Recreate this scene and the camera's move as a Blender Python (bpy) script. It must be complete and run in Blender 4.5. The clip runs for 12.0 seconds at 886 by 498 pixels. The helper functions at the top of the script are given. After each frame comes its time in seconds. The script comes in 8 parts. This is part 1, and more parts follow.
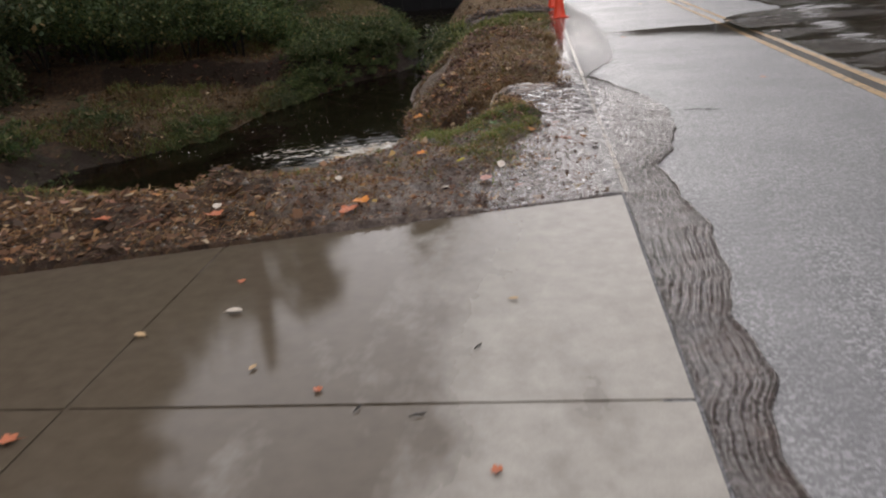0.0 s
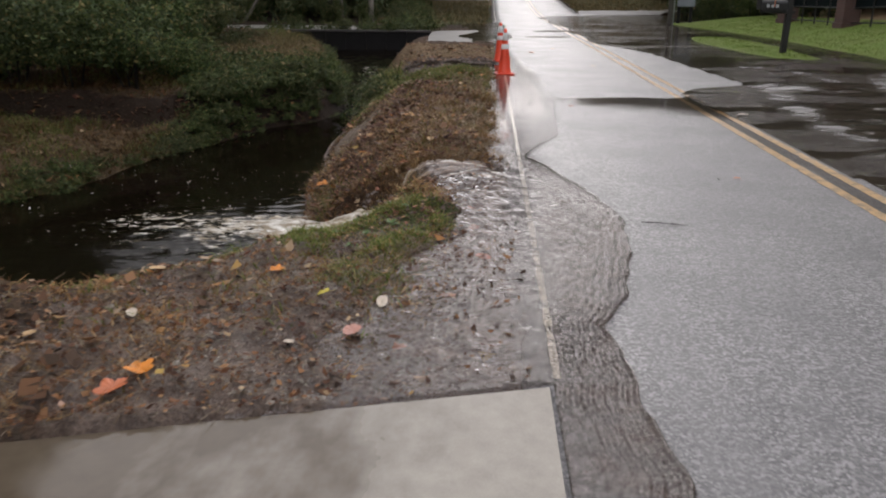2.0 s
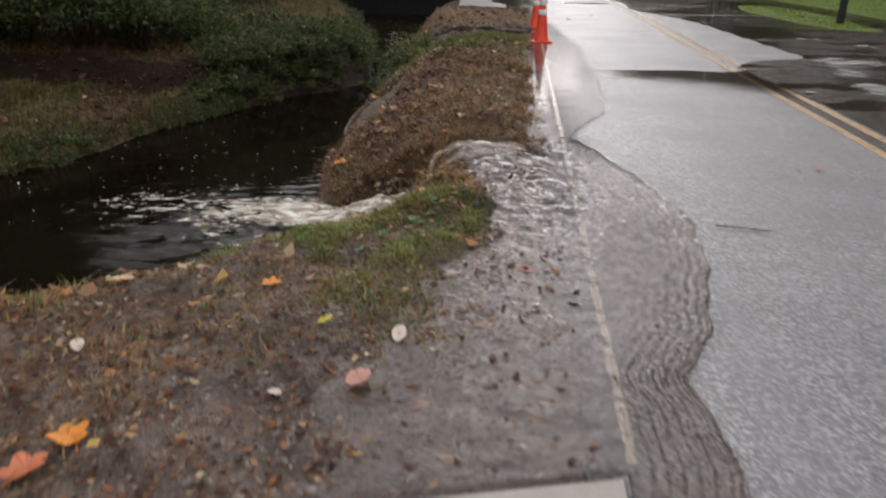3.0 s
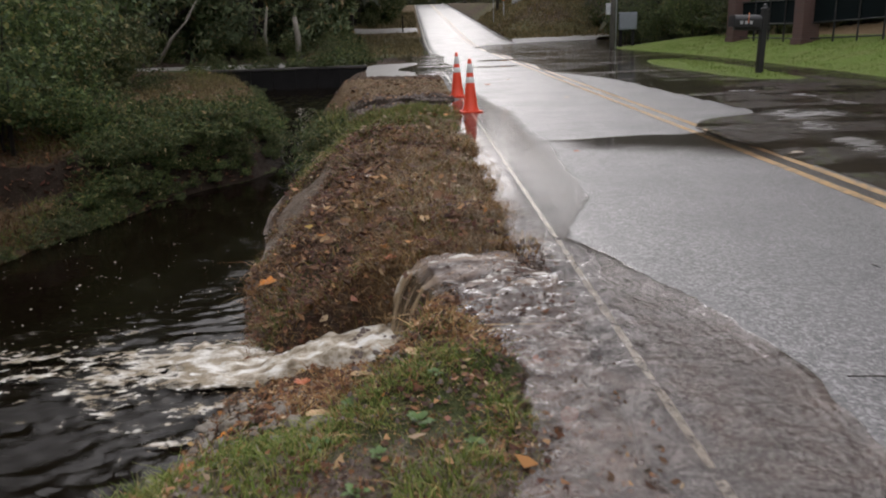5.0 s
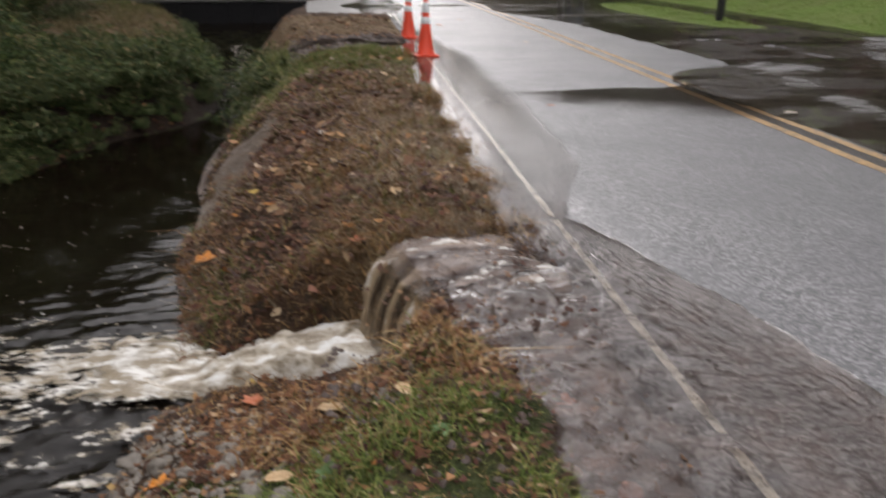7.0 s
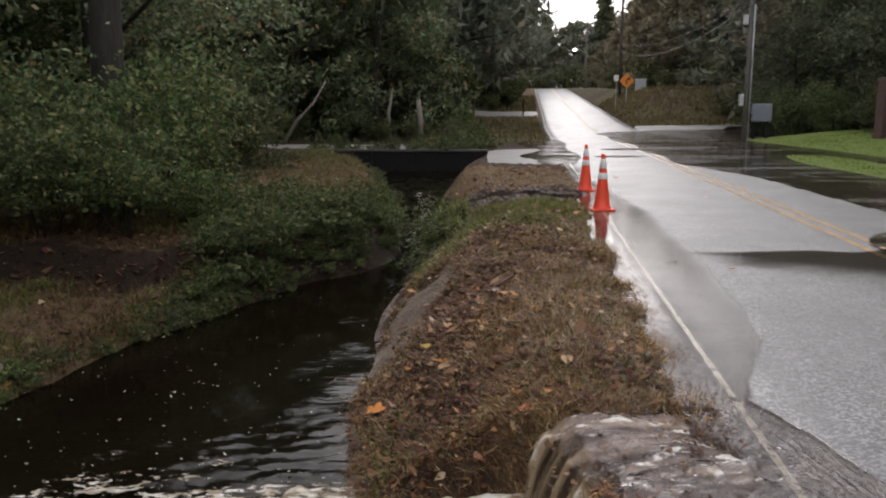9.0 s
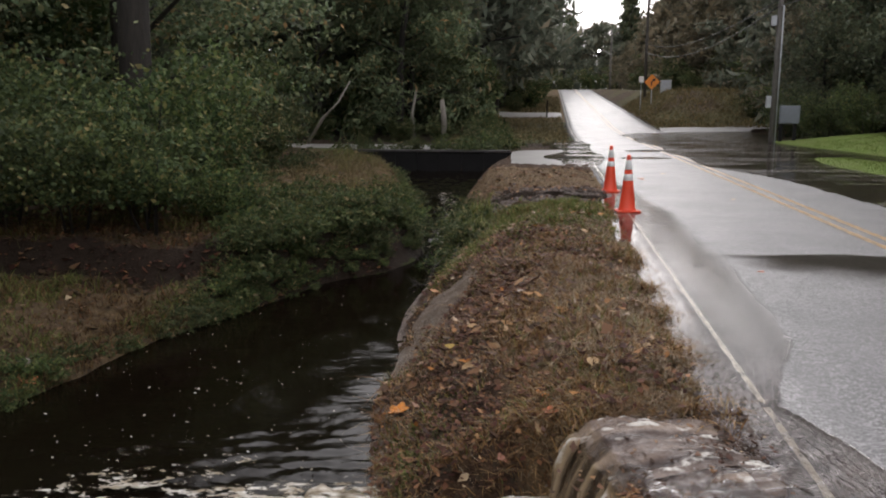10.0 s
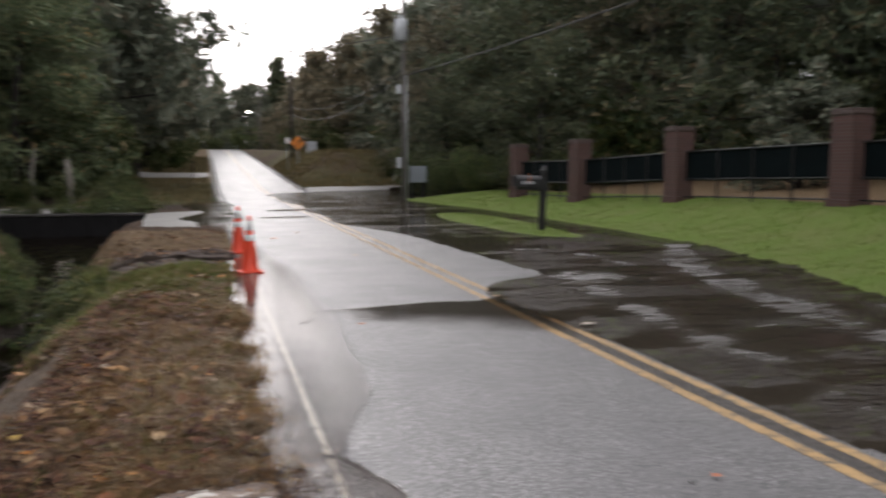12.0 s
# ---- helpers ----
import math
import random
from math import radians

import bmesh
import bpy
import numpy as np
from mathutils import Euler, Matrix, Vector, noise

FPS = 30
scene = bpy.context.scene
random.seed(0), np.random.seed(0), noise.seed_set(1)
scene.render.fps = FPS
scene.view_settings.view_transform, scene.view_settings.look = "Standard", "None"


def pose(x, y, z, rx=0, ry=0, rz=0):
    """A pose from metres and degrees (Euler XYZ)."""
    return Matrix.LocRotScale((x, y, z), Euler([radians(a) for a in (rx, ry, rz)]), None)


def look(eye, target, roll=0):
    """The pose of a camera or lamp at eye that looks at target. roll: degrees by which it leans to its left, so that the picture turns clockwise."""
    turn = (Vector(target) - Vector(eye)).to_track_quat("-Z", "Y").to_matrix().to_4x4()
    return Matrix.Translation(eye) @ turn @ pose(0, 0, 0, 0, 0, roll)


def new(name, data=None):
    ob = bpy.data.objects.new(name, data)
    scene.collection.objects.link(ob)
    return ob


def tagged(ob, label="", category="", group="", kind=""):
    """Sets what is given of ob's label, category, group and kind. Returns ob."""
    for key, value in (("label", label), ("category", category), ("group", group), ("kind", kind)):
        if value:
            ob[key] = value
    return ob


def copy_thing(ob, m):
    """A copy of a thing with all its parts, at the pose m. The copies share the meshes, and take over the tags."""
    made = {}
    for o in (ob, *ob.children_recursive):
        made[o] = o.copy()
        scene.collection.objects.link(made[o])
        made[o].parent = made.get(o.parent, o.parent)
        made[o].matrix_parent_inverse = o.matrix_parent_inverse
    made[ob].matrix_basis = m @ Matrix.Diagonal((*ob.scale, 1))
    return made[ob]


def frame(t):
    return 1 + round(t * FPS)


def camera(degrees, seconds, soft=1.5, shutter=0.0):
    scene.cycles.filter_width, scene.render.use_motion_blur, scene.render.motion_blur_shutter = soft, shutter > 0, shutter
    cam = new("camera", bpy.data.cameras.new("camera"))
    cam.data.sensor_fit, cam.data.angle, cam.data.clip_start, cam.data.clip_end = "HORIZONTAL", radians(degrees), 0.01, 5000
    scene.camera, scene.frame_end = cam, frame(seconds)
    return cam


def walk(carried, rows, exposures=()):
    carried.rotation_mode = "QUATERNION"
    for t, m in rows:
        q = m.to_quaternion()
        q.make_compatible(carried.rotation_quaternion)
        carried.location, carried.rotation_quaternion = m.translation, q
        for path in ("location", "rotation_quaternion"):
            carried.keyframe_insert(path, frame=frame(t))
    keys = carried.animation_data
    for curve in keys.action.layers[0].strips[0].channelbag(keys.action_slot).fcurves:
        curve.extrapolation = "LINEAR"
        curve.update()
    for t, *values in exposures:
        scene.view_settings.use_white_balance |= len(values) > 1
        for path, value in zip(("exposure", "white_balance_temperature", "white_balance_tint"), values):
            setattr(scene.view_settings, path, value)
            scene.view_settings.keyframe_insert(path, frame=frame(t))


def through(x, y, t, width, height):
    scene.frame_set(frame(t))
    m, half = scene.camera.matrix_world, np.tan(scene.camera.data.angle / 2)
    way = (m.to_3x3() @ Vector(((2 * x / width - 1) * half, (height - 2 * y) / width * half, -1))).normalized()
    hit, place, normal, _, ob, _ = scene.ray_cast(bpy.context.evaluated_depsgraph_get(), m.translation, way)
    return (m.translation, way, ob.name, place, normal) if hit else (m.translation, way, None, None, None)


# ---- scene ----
cam = camera(58.2, 12.0, 2.0, 0.5)
PATH = [
    (0, (-0.596, -5.368, 1.691), (-0.844, -3.514, 0.985), -5.0),
    (0.5, (-0.495, -4.829, 1.729), (-0.733, -2.969, 1.034), -4.1),
    (1, (-0.4, -4.261, 1.74), (-0.531, -2.377, 1.084), -3.4),
    (1.5, (-0.312, -3.719, 1.73), (-0.433, -1.831, 1.083), 0.3),
    (2, (-0.344, -3.202, 1.68), (-0.447, -1.305, 1.056), 0.3),
    (2.5, (-0.344, -2.72, 1.57), (-0.418, -0.859, 0.842), 0.4),
    (3, (-0.446, -2.216, 1.584), (-0.609, -0.349, 0.884), 1.0),
    (3.5, (-0.65, -1.663, 1.558), (-0.76, 0.236, 0.942), -1.3),
    (5.3, (-1.051, -0.223, 1.549), (-0.984, 1.698, 0.997), -1.7),
    (5.5, (-1.078, -0.065, 1.579), (-1.033, 1.843, 0.981), -0.9),
    (6, (-1.078, 0.098, 1.497), (-0.786, 1.971, 0.858), -1.3),
    (6.5, (-1.199, 0.413, 1.509), (-0.819, 2.236, 0.78), 1.0),
    (7, (-1.203, 0.512, 1.52), (-0.99, 2.376, 0.826), 0.1),
    (7.5, (-1.2, 0.557, 1.592), (-1.165, 2.489, 1.075), -0.6),
    (9.5, (-1.226, 0.534, 1.694), (-1.467, 2.487, 1.338), -0.1),
    (10, (-1.238, 0.566, 1.68), (-1.5, 2.517, 1.323), -0.0),
    (10.5, (-1.216, 0.548, 1.689), (-1.432, 2.507, 1.348), -0.2),
    (11, (-1.157, 0.539, 1.754), (-1.228, 2.523, 1.513), -0.8),
    (11.5, (-0.945, 0.553, 1.724), (-0.738, 2.53, 1.51), -1.0),
    (12, (-0.648, 0.558, 1.7), (-0.081, 2.464, 1.49), 0.1),
]
walk(cam, [(t, look(eye, target, roll)) for t, eye, target, roll in PATH],
     [(0, 0.3, 6500, 15), (3.5, 0.4, 6500, 15), (5.5, 0.44, 6500, 15), (6.5, 0.56, 6500, 15), (7.5, 0.5, 6500, 15), (9.5, 0.45, 6500, 15), (12, 0.42, 6500, 15)])

# ---- world, sun and exposure ----
SUN_EL, SUN_ROT = radians(13), radians(4)
world = bpy.data.worlds.new("overcast_sky")
scene.world = world
world.use_nodes = True
wn, wl = world.node_tree.nodes, world.node_tree.links
sky = wn.new("ShaderNodeTexSky")
sky.sky_type, sky.sun_disc = "NISHITA", False
sky.sun_elevation, sky.sun_rotation, sky.air_density, sky.dust_density = SUN_EL, SUN_ROT, 1.0, 4.0
grey = wn.new("ShaderNodeHueSaturation")
grey.inputs["Saturation"].default_value = 0.22
wl.new(sky.outputs[0], grey.inputs["Color"])
cloud = wn.new("ShaderNodeMix")
cloud.data_type = "RGBA"
cloud.inputs[0].default_value = 0.92
cloud.inputs[7].default_value = (8.6, 8.65, 8.8, 1)
wl.new(grey.outputs[0], cloud.inputs[6])
wl.new(cloud.outputs[2], wn["Background"].inputs["Color"])
wn["Background"].inputs["Strength"].default_value = 0.13
sun = new("sun", bpy.data.lights.new("sun", "SUN"))
sun.data.energy, sun.data.angle, sun.data.color = 0.5, radians(80), (1.0, 0.95, 0.88)
sun.matrix_world = look((30 * math.sin(SUN_ROT), 30 * math.cos(SUN_ROT), 30 * math.tan(SUN_EL)), (0, 0, 0))


# ---- materials ----
class Nodes:
    """A small helper to write node materials."""
    def __init__(self, name):
        self.m = bpy.data.materials.new(name)
        self.m.use_nodes = True
        self.t = self.m.node_tree
        self.b = self.t.nodes["Principled BSDF"]
        self.out = self.t.nodes["Material Output"]

    def n(self, kind, **values):
        node = self.t.nodes.new("ShaderNode" + kind)
        for k, v in values.items():
            if k in node.inputs:
                self.put(node.inputs[k], v)
            else:
                setattr(node, k, v)
        return node

    def put(self, socket, v):
        if isinstance(v, bpy.types.NodeSocket):
            self.t.links.new(v, socket)
        else:
            socket.default_value = v

    def pos(self, s=(1, 1, 1)):
        g = self.n("NewGeometry").outputs["Position"]
        return self.n("Mapping", Vector=g, Scale=s).outputs[0]

    def noise(self, vec, scale, detail=4.0, rough=0.55):
        return self.n("TexNoise", Vector=vec, Scale=scale, Detail=detail, Roughness=rough).outputs["Fac"]

    def ramp(self, fac, stops):
        r = self.n("ValToRGB", Fac=fac)
        e = r.color_ramp.elements
        while len(e) < len(stops):
            e.new(0.5)
        for el, (p, c) in zip(e, stops):
            el.position = p
            el.color = (*c, 1) if isinstance(c, tuple) else (c, c, c, 1)
        return r.outputs[0]

    def mix(self, fac, a, b, blend="MIX"):
        x = self.n("Mix", data_type="RGBA", blend_type=blend)
        self.put(x.inputs[0], fac)
        for sock, v in ((x.inputs[6], a), (x.inputs[7], b)):
            self.put(sock, (*v, 1) if isinstance(v, tuple) else (v, v, v, 1) if isinstance(v, float) else v)
        return x.outputs[2]

    def math(self, op, a, b=0.0, c=0.0):
        x = self.n("Math", operation=op)
        for s, v in zip(x.inputs, (a, b, c)):
            self.put(s, v)
        return x.outputs[0]

    def bump(self, height, strength=0.3, distance=0.01):
        return self.n("Bump", Height=height, Strength=strength, Distance=distance).outputs[0]

    def set(self, **values):
        names = {"color": "Base Color", "rough": "Roughness", "metal": "Metallic", "normal": "Normal", "spec": "Specular IOR Level",
                 "ior": "IOR", "coat": "Coat Weight", "coat_rough": "Coat Roughness", "sheen": "Sheen Weight"}
        for k, v in values.items():
            self.put(self.b.inputs[names[k]], (*v, 1) if isinstance(v, tuple) else v)
        return self.m


def plain(name, colour, rough=0.6, var=0.25, scale=6.0, bump=0.15, metal=0.0):
    """A worn single-colour surface with variation at two scales."""
    k = Nodes(name)
    v = k.n("TexCoord").outputs["Object"]
    a, b = k.noise(v, scale, 5), k.noise(v, scale * 9, 3)
    f = k.math("ADD", k.math("MULTIPLY", a, 0.65), k.math("MULTIPLY", b, 0.35))
    dark = tuple(c * (1 - var) for c in colour)
    light = tuple(min(1, c * (1 + var)) for c in colour)
    col = k.ramp(f, [(0.3, dark), (0.7, light)])
    return k.set(color=col, rough=k.math("MULTIPLY_ADD", a, 0.25, rough - 0.12), metal=metal, normal=k.bump(b, bump, 0.004))


def asphalt():
    k = Nodes("wet_asphalt")
    v = k.pos()
    fine, mid, big = k.noise(v, 75, 4, 0.8), k.noise(v, 14, 4), k.noise(v, 0.8, 3)
    worn = k.noise(k.pos((2.2, 0.12, 1)), 1.2, 4)
    chip = k.n("SeparateColor", Color=k.n("TexVoronoi", Vector=v, Scale=70.0).outputs["Color"]).outputs[0]
    fine = k.math("ADD", k.math("MULTIPLY", fine, 0.6), k.math("MULTIPLY", chip, 0.4))
    col = k.ramp(fine, [(0.28, (0.036, 0.036, 0.038)), (0.5, (0.115, 0.112, 0.115)), (0.74, (0.38, 0.37, 0.375))])
    col = k.mix(k.ramp(worn, [(0.4, 0.0), (0.65, 0.45)]), col, (0.14, 0.137, 0.142))
    col = k.mix(k.ramp(big, [(0.42, 0.0), (0.7, 0.4)]), col, (0.065, 0.065, 0.07))
    rough = k.ramp(k.math("ADD", k.math("MULTIPLY", big, 0.6), k.math("MULTIPLY", mid, 0.4)), [(0.35, 0.30), (0.65, 0.46)])
    film = k.noise(k.pos((0.8, 3.2, 1)), 9, 4, 0.65)
    k.put(k.b.inputs["Coat Normal"], k.bump(k.math("ADD", film, k.math("MULTIPLY", fine, 0.25)), 0.8, 0.018))
    return k.set(color=col, rough=rough, spec=0.5, normal=k.bump(fine, 0.7, 0.007), coat=0.8, coat_rough=0.25)


def concrete(name="wet_concrete", wet=0.5):
    k = Nodes(name)
    v = k.pos()
    fine, mid = k.noise(v, 120, 3, 0.7), k.noise(v, 9, 5)
    pool = k.noise(k.pos((1.5, 0.8, 1)), 1.0, 5, 0.6)
    east = k.n("SeparateXYZ", Vector=v).outputs[0]
    pool = k.math("ADD", pool, k.math("MULTIPLY", k.math("MINIMUM", k.math("MAXIMUM", k.math("ADD", east, 1.0), -1.2), 0.9), 0.62 * wet))
    soak = k.ramp(pool, [(0.48 - 0.2 * wet, 1.0), (0.62, 0.0)])
    dry = k.ramp(k.math("ADD", k.math("MULTIPLY", fine, 0.4), k.math("MULTIPLY", mid, 0.6)), [(0.3, (0.25, 0.228, 0.196)), (0.7, (0.37, 0.342, 0.298))])
    dry = k.mix(k.ramp(k.noise(v, 3.1, 6), [(0.5, 0.0), (0.75, 0.35)]), dry, (0.22, 0.19, 0.15))
    dark = k.mix(mid, (0.072, 0.055, 0.038), (0.125, 0.10, 0.073))
    rough = k.mix(soak, 0.42, 0.06)
    return k.set(color=k.mix(soak, dry, dark), rough=k.n("SeparateColor", Color=rough).outputs[0], spec=k.math("MULTIPLY_ADD", k.n("SeparateColor", Color=soak).outputs[0], -0.16, 0.4),
                 normal=k.bump(k.math("MULTIPLY", fine, k.math("MULTIPLY_ADD", k.n("SeparateColor", Color=soak).outputs[0], -0.9, 1.0)), 0.25, 0.002))


def pale_concrete():
    """Smooth pale concrete under a thin film of rain."""
    k = Nodes("pale_wet_concrete")
    v = k.pos()
    f = k.math("ADD", k.math("MULTIPLY", k.noise(v, 60, 3, 0.7), 0.4), k.math("MULTIPLY", k.noise(v, 1.6, 5), 0.6))
    return k.set(color=k.ramp(f, [(0.3, (0.19, 0.182, 0.17)), (0.7, (0.33, 0.32, 0.30))]), rough=0.42, spec=0.45, normal=k.bump(f, 0.2, 0.003))


def water(name, tint, body, cover, rough=0.02, waves=((6, 0.5, 0.02),), stretch=(1, 1, 1), strength=0.6, patches=0.0, fade=False, shine=1.0, ior=1.33, haze=0.12, turbid=False):
    """A water surface: mirror by Fresnel over a clear tinted layer mixed with muddy colour."""
    k = Nodes(name)
    v = k.pos(stretch)
    h = None
    for scale, amp, _ in waves:
        w = k.math("MULTIPLY", k.noise(v, scale, 3, 0.5), amp)
        h = w if h is None else k.math("ADD", h, w)
    nor = k.n("Bump", Height=h, Strength=strength, Distance=waves[0][2])
    if patches:
        calm = k.ramp(k.noise(k.pos((0.4, 1.1, 1)), patches, 4, 0.6), [(0.46, 0.03), (0.58, 1.0)])
        k.t.links.new(k.math("MULTIPLY", calm, k.math("SUBTRACT", 1.0, k.n("Attribute", attribute_name="calm").outputs["Fac"])), nor.inputs["Strength"])
    else:
        k.t.links.new(k.math("MULTIPLY", strength, k.math("SUBTRACT", 1.0, k.n("Attribute", attribute_name="calm").outputs["Fac"])), nor.inputs["Strength"])
    nor = nor.outputs[0]
    if cover is None:
        cover = k.n("Attribute", attribute_name="silt").outputs["Fac"]
    clear = k.n("BsdfTransparent", Color=(*tint, 1)).outputs[0]
    cloudy = k.math("ADD", k.math("MULTIPLY", k.noise(k.pos((0.8, 1.2, 1)), 5, 4, 0.65), 0.6), k.math("MULTIPLY", k.noise(k.pos((0.7, 1.5, 1)), 19, 4, 0.65), 0.4))
    tone = k.ramp(cloudy, [(0.34, tuple(0.35 * c for c in body)), (0.5, body), (0.64, tuple(min(1, 2.3 * c) for c in body))]) if turbid else (*body, 1)
    mud = k.n("BsdfDiffuse", Color=tone, Normal=nor).outputs[0]
    low = k.n("MixShader", Fac=cover)
    k.t.links.new(clear, low.inputs[1])
    k.t.links.new(mud, low.inputs[2])
    sheen = k.math("ADD", k.math("MULTIPLY_ADD", k.n("Attribute", attribute_name="calm").outputs["Fac"], haze, rough), k.math("MULTIPLY", k.ramp(k.math("MULTIPLY", k.n("Attribute", attribute_name="churn").outputs["Fac"], k.noise(k.pos((0.3, 2.0, 1)), 5, 5, 0.65)), [(0.12, 0.0), (0.5, 1.0)]), 0.34))
    gloss = k.n("BsdfGlossy", Roughness=sheen, Normal=nor).outputs[0]
    top = k.n("MixShader", Fac=k.math("MULTIPLY", k.n("Fresnel", IOR=ior, Normal=nor).outputs[0], shine))
    k.t.links.new(low.outputs[0], top.inputs[1])
    k.t.links.new(gloss, top.inputs[2])
    last = top.outputs[0]
    if fade:
        soft = k.n("MixShader", Fac=k.n("Attribute", attribute_name="depth").outputs["Fac"])
        k.t.links.new(k.n("BsdfTransparent").outputs[0], soft.inputs[1])
        k.t.links.new(last, soft.inputs[2])
        last = soft.outputs[0]
    k.t.links.new(last, k.out.inputs["Surface"])
    return k.m


def leaf_mat(name, stops, rough=0.6, through=0.3, patch=None):
    """Leaves: colour by the single leaf and by the plant."""
    rough = max(rough, 0.58)
    k = Nodes(name)
    one = k.n("NewGeometry").outputs["Random Per Island"]
    who = k.n("ObjectInfo").outputs["Random"]
    col = k.ramp(one, stops)
    col = k.mix(k.math("MULTIPLY", who, 0.4), col, (0.085, 0.085, 0.055))
    if patch:
        col = k.mix(k.ramp(k.noise(k.pos(), 2.1, 4, 0.65), [(0.45, 0.0), (0.65, 0.6)]), col, patch)
    k.set(color=col, rough=rough, spec=0.15)
    tr = k.n("BsdfTranslucent", Color=col).outputs[0]
    mx = k.n("MixShader", Fac=through)
    k.t.links.new(k.b.outputs[0], mx.inputs[1])
    k.t.links.new(tr, mx.inputs[2])
    k.t.links.new(mx.outputs[0], k.out.inputs["Surface"])
    return k.m


def ground_mat():
    k = Nodes("earth_grass_and_litter")
    v = k.pos()
    f1, f2, f3 = k.noise(v, 45, 4, 0.7), k.noise(v, 7, 5, 0.6), k.noise(v, 0.9, 3)
    cell = k.n("TexVoronoi", Vector=v, Scale=22.0)
    # soil tone lowered to carry the shade of plants overhanging the scarp
    soil = k.ramp(f1, [(0.3, (0.014, 0.009, 0.006)), (0.7, (0.052, 0.034, 0.023))])
    litter = k.mix(0.55, k.ramp(k.n("SeparateColor", Color=cell.outputs["Color"]).outputs[0],
                   [(0.0, (0.05, 0.03, 0.02)), (0.4, (0.12, 0.065, 0.04)), (0.7, (0.17, 0.10, 0.055)), (1.0, (0.09, 0.075, 0.05))]), soil)
    green = k.ramp(f1, [(0.3, (0.02, 0.033, 0.008)), (0.7, (0.085, 0.10, 0.028))])
    lawn = k.mix(k.ramp(f3, [(0.4, 0.0), (0.7, 0.5)]), k.ramp(f1, [(0.3, (0.085, 0.14, 0.022)), (0.7, (0.175, 0.25, 0.045))]), (0.19, 0.19, 0.07))
    straw = k.ramp(f1, [(0.3, (0.10, 0.065, 0.035)), (0.7, (0.24, 0.165, 0.09))])
    mud = k.ramp(k.math("ADD", k.math("MULTIPLY", f2, 0.5), k.math("MULTIPLY", f1, 0.5)), [(0.32, (0.030, 0.018, 0.014)), (0.48, (0.12, 0.083, 0.064)), (0.64, (0.29, 0.213, 0.17))])
    sand = k.ramp(f2, [(0.3, (0.14, 0.105, 0.08)), (0.7, (0.26, 0.205, 0.16))])
    col = soil
    for name, layer in (("litter", litter), ("green", green), ("straw", straw), ("lawn", lawn), ("mud", mud), ("sand", sand)):
        a = k.n("Attribute", attribute_name=name).outputs["Fac"]
        edge = k.ramp(k.math("ADD", a, k.math("MULTIPLY_ADD", f2, 0.7, -0.35)), [(0.35, 0.0), (0.65, 1.0)])
        col = k.mix(edge, col, layer)
    wet = k.n("Attribute", attribute_name="mud").outputs["Fac"]
    return k.set(color=col, rough=k.math("MULTIPLY_ADD", wet, -0.55, 0.85), spec=k.math("MULTIPLY_ADD", wet, 0.6, 0.25),
                 normal=k.bump(k.math("ADD", f1, f2), 0.9, 0.06))


def lace_mat():
    """Foam, and the sheen on the rapids, drawn out into a net: holes open where the cover thins."""
    k = Nodes("lacy_foam_and_sheen")
    v = k.pos((0.75, 1.15, 1))
    warp = k.n("TexNoise", Vector=v, Scale=7.0, Detail=3.0)
    w = k.n("Mix", data_type="VECTOR")
    w.inputs[0].default_value = 0.10
    k.t.links.new(v, w.inputs[4])
    k.t.links.new(warp.outputs["Color"], w.inputs[5])
    cell = k.n("TexVoronoi", feature="DISTANCE_TO_EDGE", Vector=w.outputs[1], Scale=11.0).outputs["Distance"]
    net = k.math("SUBTRACT", 0.55, k.math("MULTIPLY", cell, 3.2))
    fine = k.noise(v, 22, 4, 0.65)
    cov = k.n("Attribute", attribute_name="cover").outputs["Fac"]
    wide = k.noise(k.pos((0.6, 1.3, 1)), 6, 4, 0.6)
    m = k.math("ADD", k.math("MULTIPLY_ADD", cov, 1.2, 0.07), k.math("ADD", k.math("MULTIPLY", net, 0.32), k.math("ADD", k.math("MULTIPLY_ADD", fine, 1.5, -0.75), k.math("MULTIPLY_ADD", wide, 3.0, -1.5))))
    mask = k.math("MULTIPLY", k.ramp(m, [(0.62, 0.0), (0.92, 1.0)]), k.ramp(cov, [(0.03, 0.0), (0.14, 1.0)]))
    k.set(color=k.mix(k.ramp(k.noise(k.pos((0.7, 1.2, 1)), 9, 4, 0.6), [(0.44, 1.0), (0.64, 0.0)]), k.ramp(m, [(0.5, (0.38, 0.34, 0.28)), (1.0, (0.78, 0.76, 0.71))]), (0.26, 0.21, 0.14)), rough=0.4, normal=k.bump(m, 0.5, 0.02))
    mx = k.n("MixShader", Fac=mask)
    k.t.links.new(k.n("BsdfTransparent").outputs[0], mx.inputs[1])
    k.t.links.new(k.b.outputs[0], mx.inputs[2])
    k.t.links.new(mx.outputs[0], k.out.inputs["Surface"])
    return k.m


def foam_mat():
    k = Nodes("white_foam")
    v = k.pos()
    f = k.math("ADD", k.math("MULTIPLY", k.noise(k.pos((0.3, 1.2, 1)), 11, 4, 0.55), 0.8), k.math("MULTIPLY", k.noise(v, 30, 3, 0.6), 0.2))
    col = k.ramp(f, [(0.40, (0.20, 0.155, 0.10)), (0.50, (0.48, 0.42, 0.33)), (0.63, (0.80, 0.79, 0.75))])
    return k.set(color=col, rough=0.35, normal=k.bump(f, 0.7, 0.02))


